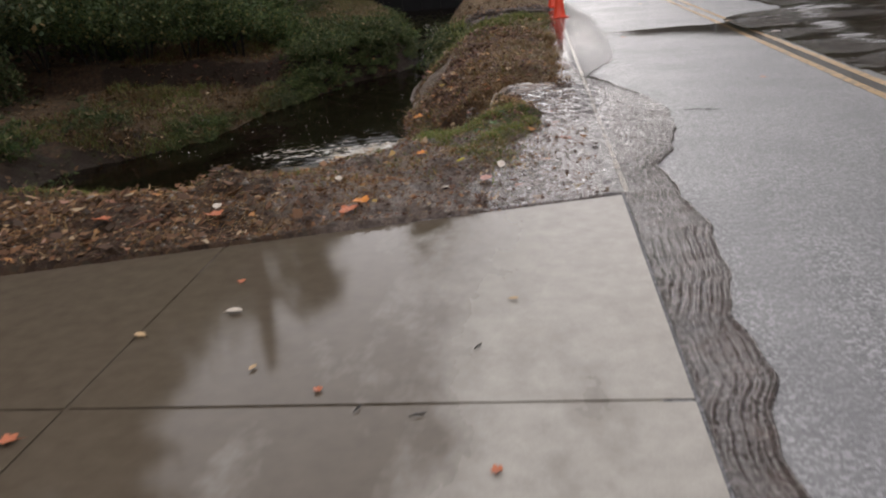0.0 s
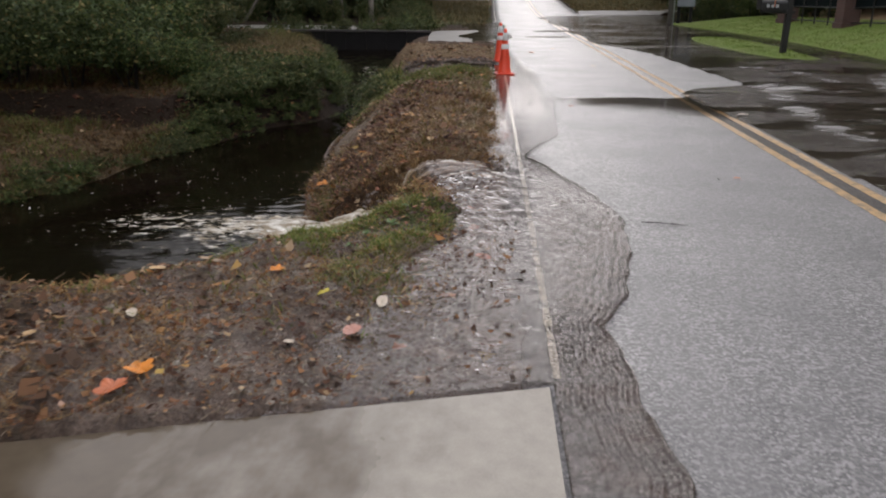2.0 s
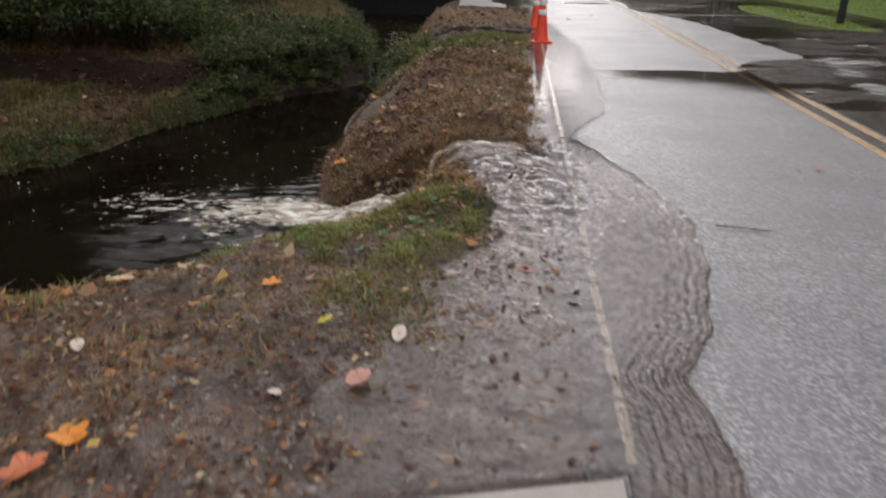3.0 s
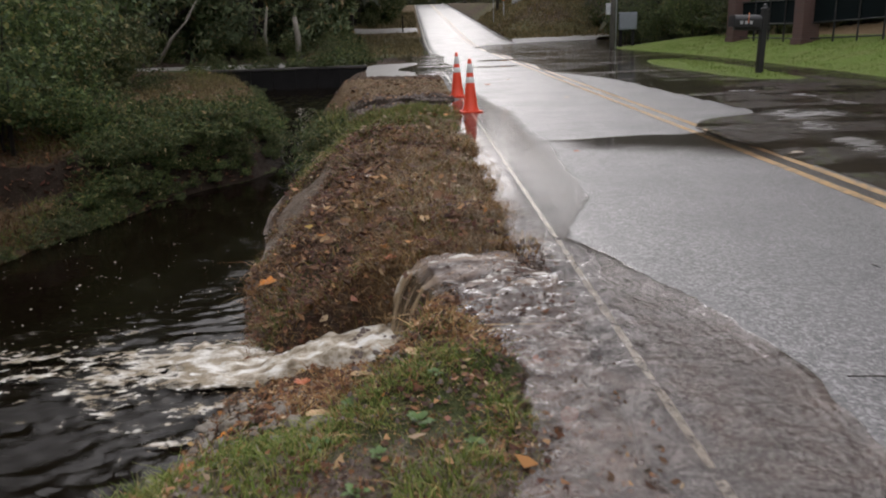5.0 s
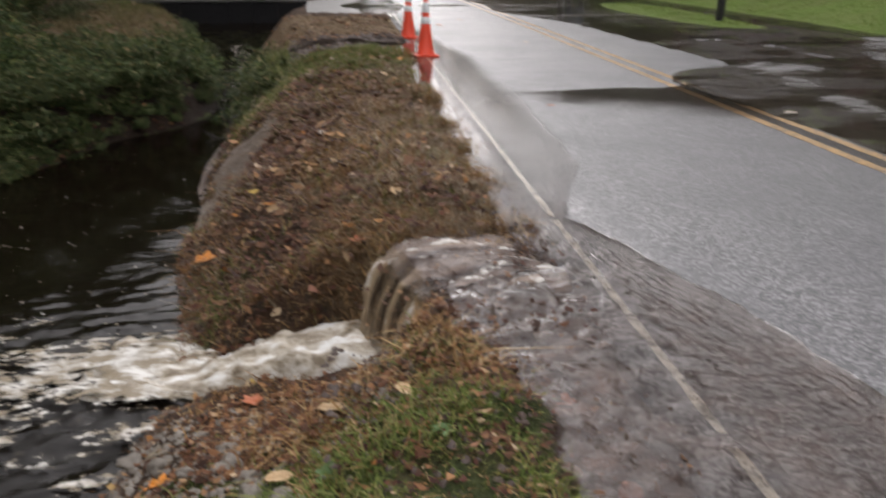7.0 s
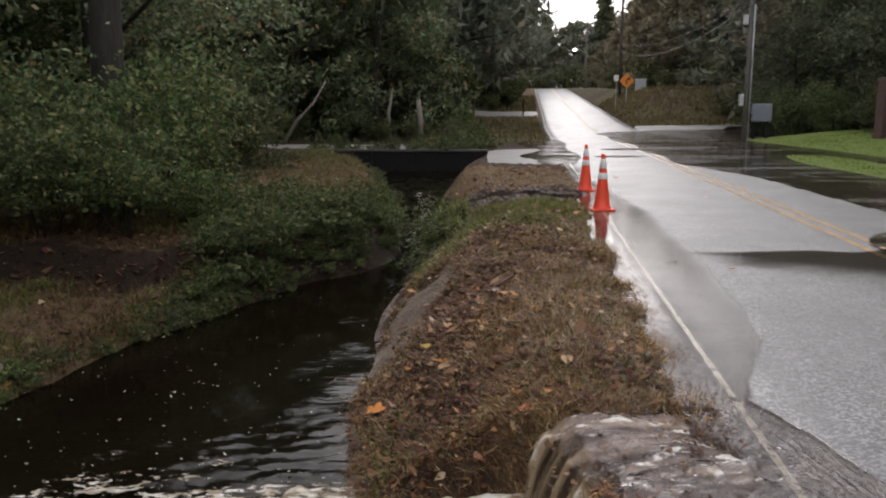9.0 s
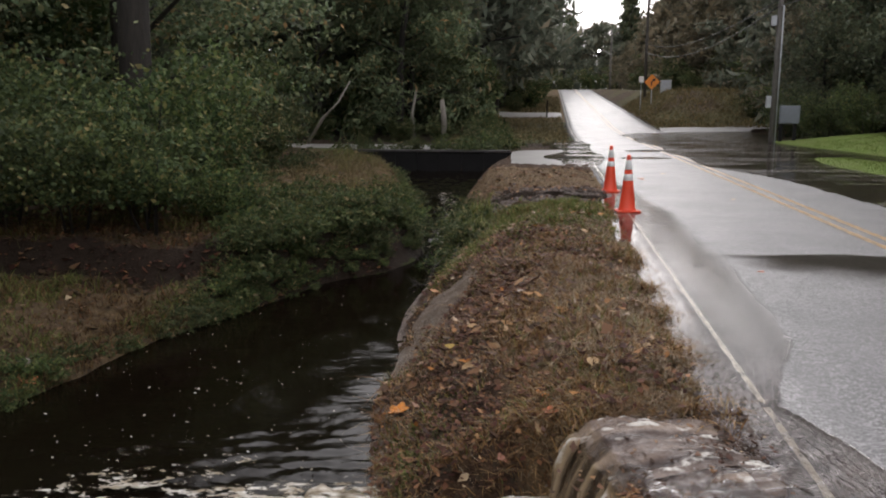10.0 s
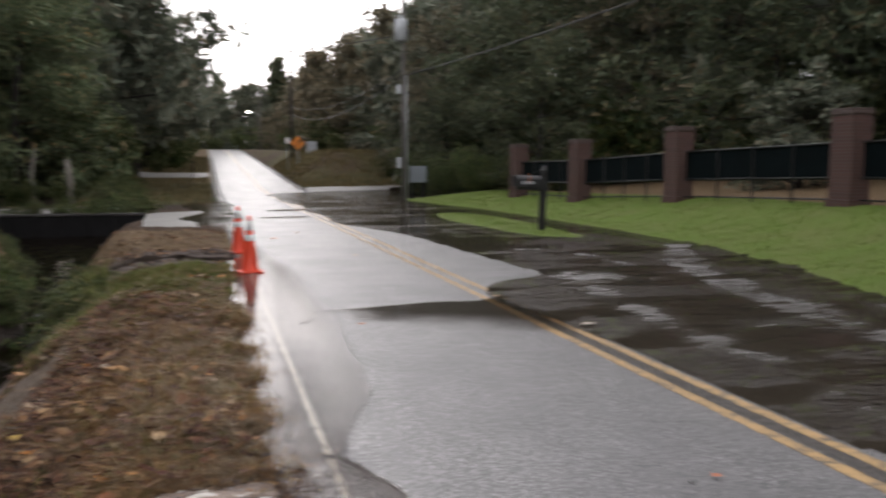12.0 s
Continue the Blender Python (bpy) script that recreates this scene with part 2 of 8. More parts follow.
def torrent_mat():
    """Silty brown running water with white where it breaks."""
    k = Nodes("silty_running_water")
    at = lambda n: k.n("Attribute", attribute_name=n).outputs["Fac"]
    fine = k.noise(k.pos(), 30, 4, 0.6)
    body = k.ramp(k.math("ADD", k.math("MULTIPLY", at("strand"), 0.7), k.math("MULTIPLY", fine, 0.3)), [(0.3, (0.055, 0.038, 0.032)), (0.52, (0.14, 0.102, 0.084)), (0.75, (0.27, 0.205, 0.16))])
    tan = k.ramp(at("strand"), [(0.3, (0.10, 0.075, 0.05)), (0.6, (0.30, 0.22, 0.13)), (0.85, (0.5, 0.43, 0.33))])
    col = k.mix(k.math("MULTIPLY", at("drop"), 0.8), body, tan)
    white = k.ramp(k.math("ADD", at("broken"), k.math("MULTIPLY_ADD", fine, 1.3, -0.65)), [(0.30, 0.0), (0.85, 1.0)])
    k.set(color=k.mix(white, col, k.mix(fine, (0.40, 0.36, 0.30), (0.80, 0.78, 0.73))), rough=0.06, ior=1.33, spec=0.45, normal=k.bump(k.noise(k.pos((1, 1, 0.4)), 20, 4, 0.6), 0.6, 0.03))
    gap = k.math("MULTIPLY", k.ramp(k.math("SUBTRACT", at("rim"), k.math("MULTIPLY_ADD", at("strand"), 0.8, -0.4)), [(0.72, 0.0), (0.95, 1.0)]), 0.95)
    thin = k.math("MULTIPLY", k.math("MULTIPLY", at("drop"), k.ramp(at("strand"), [(0.3, 0.75), (0.55, 0.0)])), 1.0)
    mx = k.n("MixShader", Fac=k.math("MAXIMUM", gap, thin))
    k.t.links.new(k.b.outputs[0], mx.inputs[1])
    k.t.links.new(k.n("BsdfTransparent").outputs[0], mx.inputs[2])
    k.t.links.new(mx.outputs[0], k.out.inputs["Surface"])
    return k.m


def paint_mat(name, colour, lost):
    """Worn road paint with specks of asphalt."""
    k = Nodes(name)
    v = k.pos()
    f = k.math("ADD", k.math("MULTIPLY", k.noise(v, 90, 3, 0.7), 0.5), k.math("MULTIPLY", k.noise(v, 9, 3), 0.5))
    col = k.mix(k.ramp(f, [(lost - 0.06, 1.0), (lost + 0.06, 0.0)]), colour, (0.07, 0.07, 0.072))
    return k.set(color=col, rough=0.32, normal=k.bump(f, 0.3, 0.003))


def brick_mat():
    k = Nodes("dark_red_brick")
    v = k.n("TexCoord").outputs["Object"]
    b = k.n("TexBrick", Vector=k.n("Mapping", Vector=v, Rotation=(radians(90), 0, 0)).outputs[0], Scale=1.0,
            Color1=(0.095, 0.036, 0.029, 1), Color2=(0.06, 0.023, 0.02, 1), Mortar=(0.085, 0.07, 0.062, 1))
    b.inputs["Brick Width"].default_value, b.inputs["Row Height"].default_value, b.inputs["Mortar Size"].default_value = 0.215, 0.075, 0.01
    return k.set(color=k.mix(k.noise(v, 3, 4), b.outputs["Color"], (0.07, 0.04, 0.035)), rough=0.75, normal=k.bump(b.outputs["Fac"], -0.5, 0.006))


def bark_mat(name, dark, light):
    k = Nodes(name)
    v = k.n("TexCoord").outputs["Object"]
    f = k.noise(k.n("Mapping", Vector=v, Scale=(1, 1, 0.15)).outputs[0], 14, 5, 0.7)
    return k.set(color=k.ramp(f, [(0.3, dark), (0.7, light)]), rough=0.85, normal=k.bump(f, 0.8, 0.03))


def glow_mat(name, colour, power):
    k = Nodes(name)
    k.b.inputs["Emission Color"].default_value = (*colour, 1)
    k.b.inputs["Emission Strength"].default_value = power
    return k.m


M_ASPHALT, M_CONCRETE, M_PALE = asphalt(), concrete(), pale_concrete()
M_GROUND, M_FOAM, M_LACE = ground_mat(), foam_mat(), lace_mat()
M_FLOOD = water("flood_water", (0.55, 0.48, 0.38), (0.055, 0.045, 0.036), 0.5, 0.035, ((8, 1.0, 0.11), (30, 0.2, 0.01)), (0.5, 1.7, 1), 0.5, 0.8, haze=0.03)
M_PUDDLE = water("puddle_water", (0.6, 0.55, 0.5), (0.05, 0.045, 0.04), 0.12, 0.05, ((7, 1.0, 0.006),), (1, 2, 1), 0.25, 0.0, True)
M_FLOW = water("shallow_running_water", (1.0, 0.96, 0.92), (0.105, 0.072, 0.060), None, 0.025, ((30, 1.0, 0.012), (75, 0.3, 0.01)), (0.7, 1.1, 1), 0.8, 0.0, True, 1.0, 1.55, 0.02, True)
M_CREEK = water("dark_creek_water", (0.05, 0.035, 0.02), (0.006, 0.004, 0.0025), 0.92, 0.03, ((3, 1.0, 0.012), (14, 0.3, 0.01)), (0.6, 1.4, 1))
M_TORRENT = torrent_mat()
M_WHITE_LINE, M_YELLOW_LINE = paint_mat("worn_white_paint", (0.74, 0.70, 0.60), 0.465), paint_mat("worn_yellow_paint", (0.52, 0.34, 0.16), 0.455)
M_ORANGE = plain("orange_cone_plastic", (0.72, 0.065, 0.025), 0.42, 0.15, 8)
M_COLLAR = plain("white_reflective_collar", (0.72, 0.72, 0.72), 0.3, 0.12, 10)
M_BLACK = plain("black_painted_metal", (0.012, 0.012, 0.013), 0.45, 0.3, 8)
# one even near-black tone for head wall panels and posts
M_DARKWOOD = plain("near_black_timber", (0.011, 0.0105, 0.011), 0.6, 0.4, 3, 0.5)
M_DARKWOOD.node_tree.nodes["Principled BSDF"].inputs["Specular IOR Level"].default_value = 0.12
M_POLE = bark_mat("weathered_pole_wood", (0.075, 0.068, 0.062), (0.17, 0.16, 0.147))
M_POLE_DARK = bark_mat("dark_pole_wood", (0.035, 0.03, 0.025), (0.08, 0.07, 0.06))
M_GREYMETAL = plain("grey_painted_steel", (0.42, 0.44, 0.46), 0.4, 0.15, 4, 0.1, 0.3)
M_SLATE = plain("slate_grey_steel", (0.16, 0.18, 0.2), 0.4, 0.15, 4, 0.1, 0.2)
M_PALEMETAL = plain("pale_galvanised_steel", (0.5, 0.52, 0.54), 0.35, 0.12, 4, 0.1, 0.5)
M_SIGN = plain("orange_sign_sheeting", (0.75, 0.24, 0.03), 0.4, 0.1, 6)
# leaf green lifted and greyed to paint in the haze over far trees
M_FAR = leaf_mat("haze_greyed_leaves", [(0.0, (0.085, 0.102, 0.075)), (0.6, (0.165, 0.186, 0.136)), (0.9, (0.235, 0.242, 0.178)), (1.0, (0.27, 0.21, 0.14))])
M_BRICK = brick_mat()
M_CAP = plain("weathered_cap_stone", (0.075, 0.052, 0.046), 0.7, 0.25, 6)
M_BARK = bark_mat("grey_brown_bark", (0.009, 0.007, 0.006), (0.034, 0.028, 0.022))
M_PALEBARK = bark_mat("pale_dead_wood", (0.12, 0.105, 0.085), (0.24, 0.22, 0.19))
M_OAK = leaf_mat("oak_leaves", [(0.0, (0.076, 0.11, 0.058)), (0.6, (0.155, 0.20, 0.105)), (0.9, (0.24, 0.265, 0.14)), (1.0, (0.370, 0.228, 0.103))])
M_EVERGREEN = leaf_mat("dark_evergreen_leaves", [(0.0, (0.042, 0.062, 0.037)), (0.6, (0.095, 0.12, 0.07)), (0.9, (0.15, 0.165, 0.09)), (1.0, (0.19, 0.12, 0.07))])
M_PINE = leaf_mat("pine_needles", [(0.0, (0.044, 0.073, 0.041)), (0.7, (0.104, 0.142, 0.072)), (1.0, (0.222, 0.170, 0.090))])
# autumn grey-brown, with some paling painted in for haze on far trees
M_RUST = leaf_mat("autumn_leaves", [(0.0, (0.11, 0.102, 0.072)), (0.5, (0.20, 0.175, 0.12)), (1.0, (0.30, 0.24, 0.15))])
M_SHRUB = leaf_mat("shrub_leaves", [(0.0, (0.033, 0.06, 0.024)), (0.5, (0.08, 0.122, 0.045)), (0.85, (0.15, 0.195, 0.065)), (1.0, (0.30, 0.24, 0.095))], 0.42)
M_VINE = leaf_mat("ground_cover_leaves", [(0.0, (0.028, 0.05, 0.017)), (0.6, (0.068, 0.10, 0.033)), (0.88, (0.14, 0.142, 0.05)), (1.0, (0.40, 0.30, 0.17))], 0.42)
M_LITTER = leaf_mat("dead_leaf_litter", [(0.0, (0.030, 0.014, 0.009)), (0.4, (0.100, 0.042, 0.022)), (0.7, (0.190, 0.085, 0.040)), (0.88, (0.280, 0.135, 0.060)), (0.96, (0.420, 0.260, 0.140)), (1.0, (0.550, 0.430, 0.280))], 0.5, 0.1)
M_STRAW = leaf_mat("dead_grass_blades", [(0.0, (0.075, 0.036, 0.014)), (0.4, (0.26, 0.13, 0.05)), (0.8, (0.46, 0.275, 0.11)), (0.94, (0.60, 0.44, 0.23)), (1.0, (0.17, 0.15, 0.05))], 0.6, 0.15, (0.16, 0.08, 0.04))
M_GRASS = leaf_mat("green_grass_blades", [(0.0, (0.055, 0.065, 0.016)), (0.5, (0.13, 0.16, 0.036)), (0.85, (0.21, 0.225, 0.065)), (1.0, (0.32, 0.23, 0.10))], 0.5, 0.2)
M_DARKLEAF = leaf_mat("dark_red_leaves", [(0.0, (0.03, 0.011, 0.008)), (0.5, (0.085, 0.03, 0.02)), (0.9, (0.15, 0.065, 0.035)), (1.0, (0.42, 0.22, 0.10))], 0.5, 0.1)
M_BRIGHTLEAF = leaf_mat("bright_fallen_leaves", [(0.0, (0.50, 0.20, 0.05)), (0.35, (0.48, 0.30, 0.15)), (0.65, (0.52, 0.40, 0.30)), (0.85, (0.42, 0.18, 0.13)), (1.0, (0.55, 0.40, 0.08))], 0.5, 0.15)
M_HILL = leaf_mat("rough_hill_grass", [(0.0, (0.08, 0.066, 0.028)), (0.5, (0.17, 0.137, 0.06)), (0.85, (0.26, 0.20, 0.095)), (1.0, (0.33, 0.21, 0.10))], 0.6, 0.15)
M_BANKGRASS = leaf_mat("dark_bank_grass", [(0.0, (0.04, 0.022, 0.012)), (0.5, (0.10, 0.06, 0.028)), (0.85, (0.17, 0.115, 0.05)), (1.0, (0.22, 0.10, 0.05))], 0.6, 0.15)
M_PALESTRAW = leaf_mat("pale_straw", [(0.0, (0.16, 0.10, 0.06)), (0.6, (0.34, 0.25, 0.16)), (1.0, (0.52, 0.44, 0.33))], 0.6, 0.1)
M_BRIGHTGRASS = leaf_mat("bright_bank_grass", [(0.0, (0.085, 0.125, 0.025)), (0.6, (0.19, 0.25, 0.055)), (1.0, (0.34, 0.30, 0.11))], 0.5, 0.25)
M_LAWN = leaf_mat("lawn_blades", [(0.0, (0.115, 0.20, 0.03)), (0.7, (0.215, 0.32, 0.06)), (1.0, (0.32, 0.33, 0.12))], 0.5, 0.25)
M_ROCK = plain("pale_wet_stone", (0.19, 0.165, 0.135), 0.5, 0.5, 9, 0.4)
LEAF_PAINTS = {n: plain(n + "_leaf_skin", c, 0.45, 0.22, 25, 0.2) for n, c in
               (("orange", (0.62, 0.22, 0.025)), ("rust", (0.45, 0.13, 0.05)), ("tan", (0.48, 0.32, 0.16)), ("pale", (0.55, 0.47, 0.38)), ("yellow", (0.50, 0.42, 0.06)), ("pink", (0.42, 0.20, 0.15)))}
M_WEED = plain("bright_weed_leaf", (0.07, 0.13, 0.025), 0.5, 0.3, 20, 0.2)
M_LAMP = glow_mat("lamp_glow", (1.0, 0.93, 0.78), 60.0)
M_CLOD = plain("wet_brown_clods", (0.075, 0.05, 0.038), 0.55, 0.5, 12, 0.4)
M_FENCE = plain("dark_green_fence_screen", (0.003, 0.006, 0.007), 1.0, 0.35, 2)
M_FENCE.node_tree.nodes["Principled BSDF"].inputs["Specular IOR Level"].default_value = 0.1
M_COPING = plain("weathered_coping_concrete", (0.05, 0.046, 0.044), 0.6, 0.35, 3)


# ---- mesh helpers ----


def mesh_of(name, verts, faces, mat, smooth=False):
    me = bpy.data.meshes.new(name)
    me.from_pydata([tuple(v) for v in np.asarray(verts, float)], [], [tuple(int(i) for i in f) for f in faces])
    if mat:
        me.materials.append(mat)
    if smooth:
        me.polygons.foreach_set("use_smooth", [True] * len(me.polygons))
    me.update()
    return me


def quads(name, v, mat, smooth=False):
    """A mesh of loose quads: v is (n, 4, 3)."""
    n = len(v)
    me = bpy.data.meshes.new(name)
    me.vertices.add(4 * n)
    me.vertices.foreach_set("co", np.asarray(v, np.float32).reshape(-1))
    me.loops.add(4 * n)
    me.loops.foreach_set("vertex_index", np.arange(4 * n, dtype=np.int32))
    me.polygons.add(n)
    me.polygons.foreach_set("loop_start", np.arange(0, 4 * n, 4, dtype=np.int32))
    me.materials.append(mat)
    me.update(calc_edges=True)
    return me


def bm_mesh(name, bm, mat, smooth=False):
    me = bpy.data.meshes.new(name)
    bm.normal_update()
    bm.to_mesh(me)
    bm.free()
    me.materials.append(mat)
    if smooth:
        me.polygons.foreach_set("use_smooth", [True] * len(me.polygons))
    return me


def part(name, bm, mat, parent, label="", smooth=False):
    """Links a bmesh, or a mesh, as one object under a thing or under a part."""
    me = bm if isinstance(bm, bpy.types.Mesh) else bm_mesh(name, bm, mat, smooth)
    ob = new(name, me)
    ob.parent = parent
    return tagged(ob, label)


def box(bm, lo, hi, bevel=0.0):
    """Adds a box between two corners, its edges rounded by bevel."""
    r = bmesh.ops.create_cube(bm, size=1)
    c, s = [(a + b) / 2 for a, b in zip(lo, hi)], [b - a for a, b in zip(lo, hi)]
    for v in r["verts"]:
        v.co = Vector([c[i] + v.co[i] * s[i] for i in range(3)])
    if bevel:
        es = list({e for v in r["verts"] for e in v.link_edges})
        bmesh.ops.bevel(bm, geom=es, offset=bevel, segments=2, affect="EDGES", profile=0.6)
    return bm


def lathe(bm, profile, seg=24, centre=(0, 0)):
    """Turns a profile of (radius, z) round the upright axis."""
    rings = []
    for r, z in profile:
        rings.append([bm.verts.new((centre[0] + r * math.cos(2 * math.pi * i / seg), centre[1] + r * math.sin(2 * math.pi * i / seg), z)) for i in range(seg)])
    for a, b in zip(rings, rings[1:]):
        for i in range(seg):
            bm.faces.new((a[i], a[(i + 1) % seg], b[(i + 1) % seg], b[i]))
    bm.faces.new(rings[0][::-1])
    bm.faces.new(rings[-1])
    return bm


def tube(bm, pts, radii, seg=7):
    """A tapered tube along points."""
    pts = [Vector(p) for p in pts]
    rings = []
    for i, p in enumerate(pts):
        d = (pts[min(i + 1, len(pts) - 1)] - pts[max(i - 1, 0)]).normalized()
        a = d.orthogonal().normalized()
        b = d.cross(a)
        rings.append([bm.verts.new(p + float(radii[i]) * (math.cos(2 * math.pi * j / seg) * a + math.sin(2 * math.pi * j / seg) * b)) for j in range(seg)])
    for i in range(1, len(rings)):
        r0, r1 = rings[i - 1], rings[i]
        off = min(range(seg), key=lambda o: (r1[o].co - r0[0].co).length)
        rings[i] = r1 = r1[off:] + r1[:off]
        for j in range(seg):
            bm.faces.new((r0[j], r0[(j + 1) % seg], r1[(j + 1) % seg], r1[j]))
    bm.faces.new(rings[0][::-1])
    bm.faces.new(rings[-1])
    return bm


def smooth(a):
    a = np.clip(a, 0, 1)
    return a * a * (3 - 2 * a)


def wob(x, y, s=1.0, seed=0.0):
    """Cheap smooth waviness in about -1 to 1."""
    return (np.sin(1.7 * s * x + 2.3 * s * y + seed) + np.sin(-2.9 * s * x + 1.3 * s * y + 1.7 * seed + 1) + np.sin(4.1 * s * x + 3.7 * s * y + 2.1 * seed + 2) * 0.6) / 2.6


def grain(x, y, scale=1.0, seed=0, octaves=3):
    """Smooth random noise in about -1 to 1."""
    x, y = np.asarray(x, float) * scale, np.asarray(y, float) * scale
    total, amp = np.zeros(np.broadcast(x, y).shape), 1.0
    table = np.random.default_rng(100 + seed).uniform(-1, 1, (256, 256))
    for o in range(octaves):
        xi, yi = np.floor(x).astype(int), np.floor(y).astype(int)
        u, v = smooth(x - xi), smooth(y - yi)
        pick = lambda i, j: table[(xi + i) % 256, (yi + j) % 256]
        total += amp * ((pick(0, 0) * (1 - u) + pick(1, 0) * u) * (1 - v) + (pick(0, 1) * (1 - u) + pick(1, 1) * u) * v)
        x, y, amp = x * 2.03 + 17.3, y * 2.03 + 5.1, amp * 0.5
    return total * 0.75


def inside(px, py, poly):
    """Whether points lie in a polygon."""
    r = np.zeros(px.shape, bool)
    for (x0, y0), (x1, y1) in zip(poly, poly[1:] + poly[:1]):
        if y0 != y1:
            r ^= ((y0 > py) != (y1 > py)) & (px < (x1 - x0) * (py - y0) / (y1 - y0) + x0)
    return r


def distance(px, py, poly):
    """Distance from points to a polygon's outline."""
    d = np.full(px.shape, 1e9)
    for (x0, y0), (x1, y1) in zip(poly, poly[1:] + poly[:1]):
        ex, ey = x1 - x0, y1 - y0
        t = np.clip(((px - x0) * ex + (py - y0) * ey) / (ex * ex + ey * ey + 1e-12), 0, 1)
        d = np.minimum(d, np.hypot(px - x0 - t * ex, py - y0 - t * ey))
    return d


def rounded(poly, n=6):
    """A closed smooth curve through control points."""
    out, m = [], len(poly)
    for i in range(m):
        p = [np.array(poly[(i + j - 1) % m], float) for j in range(4)]
        for t in np.arange(n) / n:
            q = 0.5 * (2 * p[1] + (p[2] - p[0]) * t + (2 * p[0] - 5 * p[1] + 4 * p[2] - p[3]) * t * t + (3 * p[1] - p[0] - 3 * p[2] + p[3]) * t ** 3)
            out.append((float(q[0]), float(q[1])))
    return out


# ---- the lie of the land ----
WATER = -0.8                     # level of the creek
ROAD_W, CREST = (-0.16, 5.65), 150.0
CREEK = rounded([(-2.48, 3.3), (-2.3, 4.75), (-2.4, 5.5), (-2.65, 6.75), (-2.68, 7.96), (-2.86, 8.93), (-2.93, 10.5), (-2.76, 13.5), (-3.0, 16.9),
                 (-3.4, 20), (-3.5, 24), (-3.3, 29.6), (-7.6, 29.6), (-6.2, 26), (-4.93, 21.9), (-3.9, 17), (-3.35, 13.7), (-3.65, 12.1), (-4.3, 11.3),
                 (-4.78, 9.8), (-5.36, 8.17), (-5.62, 6.6), (-6.3, 5.5), (-7.1, 4.4), (-6.6, 2.6), (-4.95, 2.02), (-3.8, 2.08), (-3.0, 2.45)])


SIDE = [(-5.0, 31.0), (-40, 31.0), (-40, 34.5), (-6, 34.5)]
APRON = [(-0.12, 23.9), (-0.9, 23.4), (-1.9, 22.6), (-2.35, 23.5), (-2.5, 26), (-2.62, 29.6), (-2.3, 30.6), (-0.12, 31.5)]


def rise(y):
    """Height of the road: level, then up to a crest and slowly down behind it."""
    y = np.asarray(y, float)
    up = np.where(y < 58, 0.0045 * np.clip(y - 48, 0, None) ** 2 / 2, 0.225 + 0.045 * (y - 58))
    return np.where(y < CREST, up, 0.225 + 0.045 * (CREST - 58) - 0.012 * (y - CREST))


SAND = [(-2.52, 6.9), (-2.55, 8.0), (-2.42, 9.1), (-2.12, 9.9)]


def bank_line(y):
    """The creek's far water line."""
    return np.interp(y, [5.8, 6.6, 8.17, 9.8, 11.3, 12.1, 13.7, 17, 22, 26, 28], [-6.1, -5.62, -5.36, -4.78, -4.3, -3.65, -3.35, -3.9, -4.95, -6.2, -7.0])


def scarp_line(x):
    """Where the low terrace on the far side meets the higher bank."""
    return np.interp(x, [-12, -7.4, -5.9, -5.1, -4.5, -4.0], [9.5, 9.15, 9.3, 9.95, 10.5, 10.5])


def slab_edge(x):
    """The far edge of the concrete drive."""
    return 0.275 * np.minimum(x, 0) - 0.005


def bare_sand(x, y):
    """Above nought on the bare sandy strip, which narrows to both ends."""
    return 0.11 + 0.17 * grain(x, y, 2.4, 112, 2) - 0.13 * smooth((7.6 - y) / 0.7) - 0.10 * smooth((y - 9.2) / 0.6) - distance(x, y, SAND)


def tongue(y):
    """How far the grassy tongue south of the wash-out reaches out towards the road."""
    return np.interp(y, [1.75, 2.05, 2.4, 2.9, 3.15, 3.5, 3.8], [0.0, 0.28, 0.36, 0.36, 0.26, 0.14, 0.0])


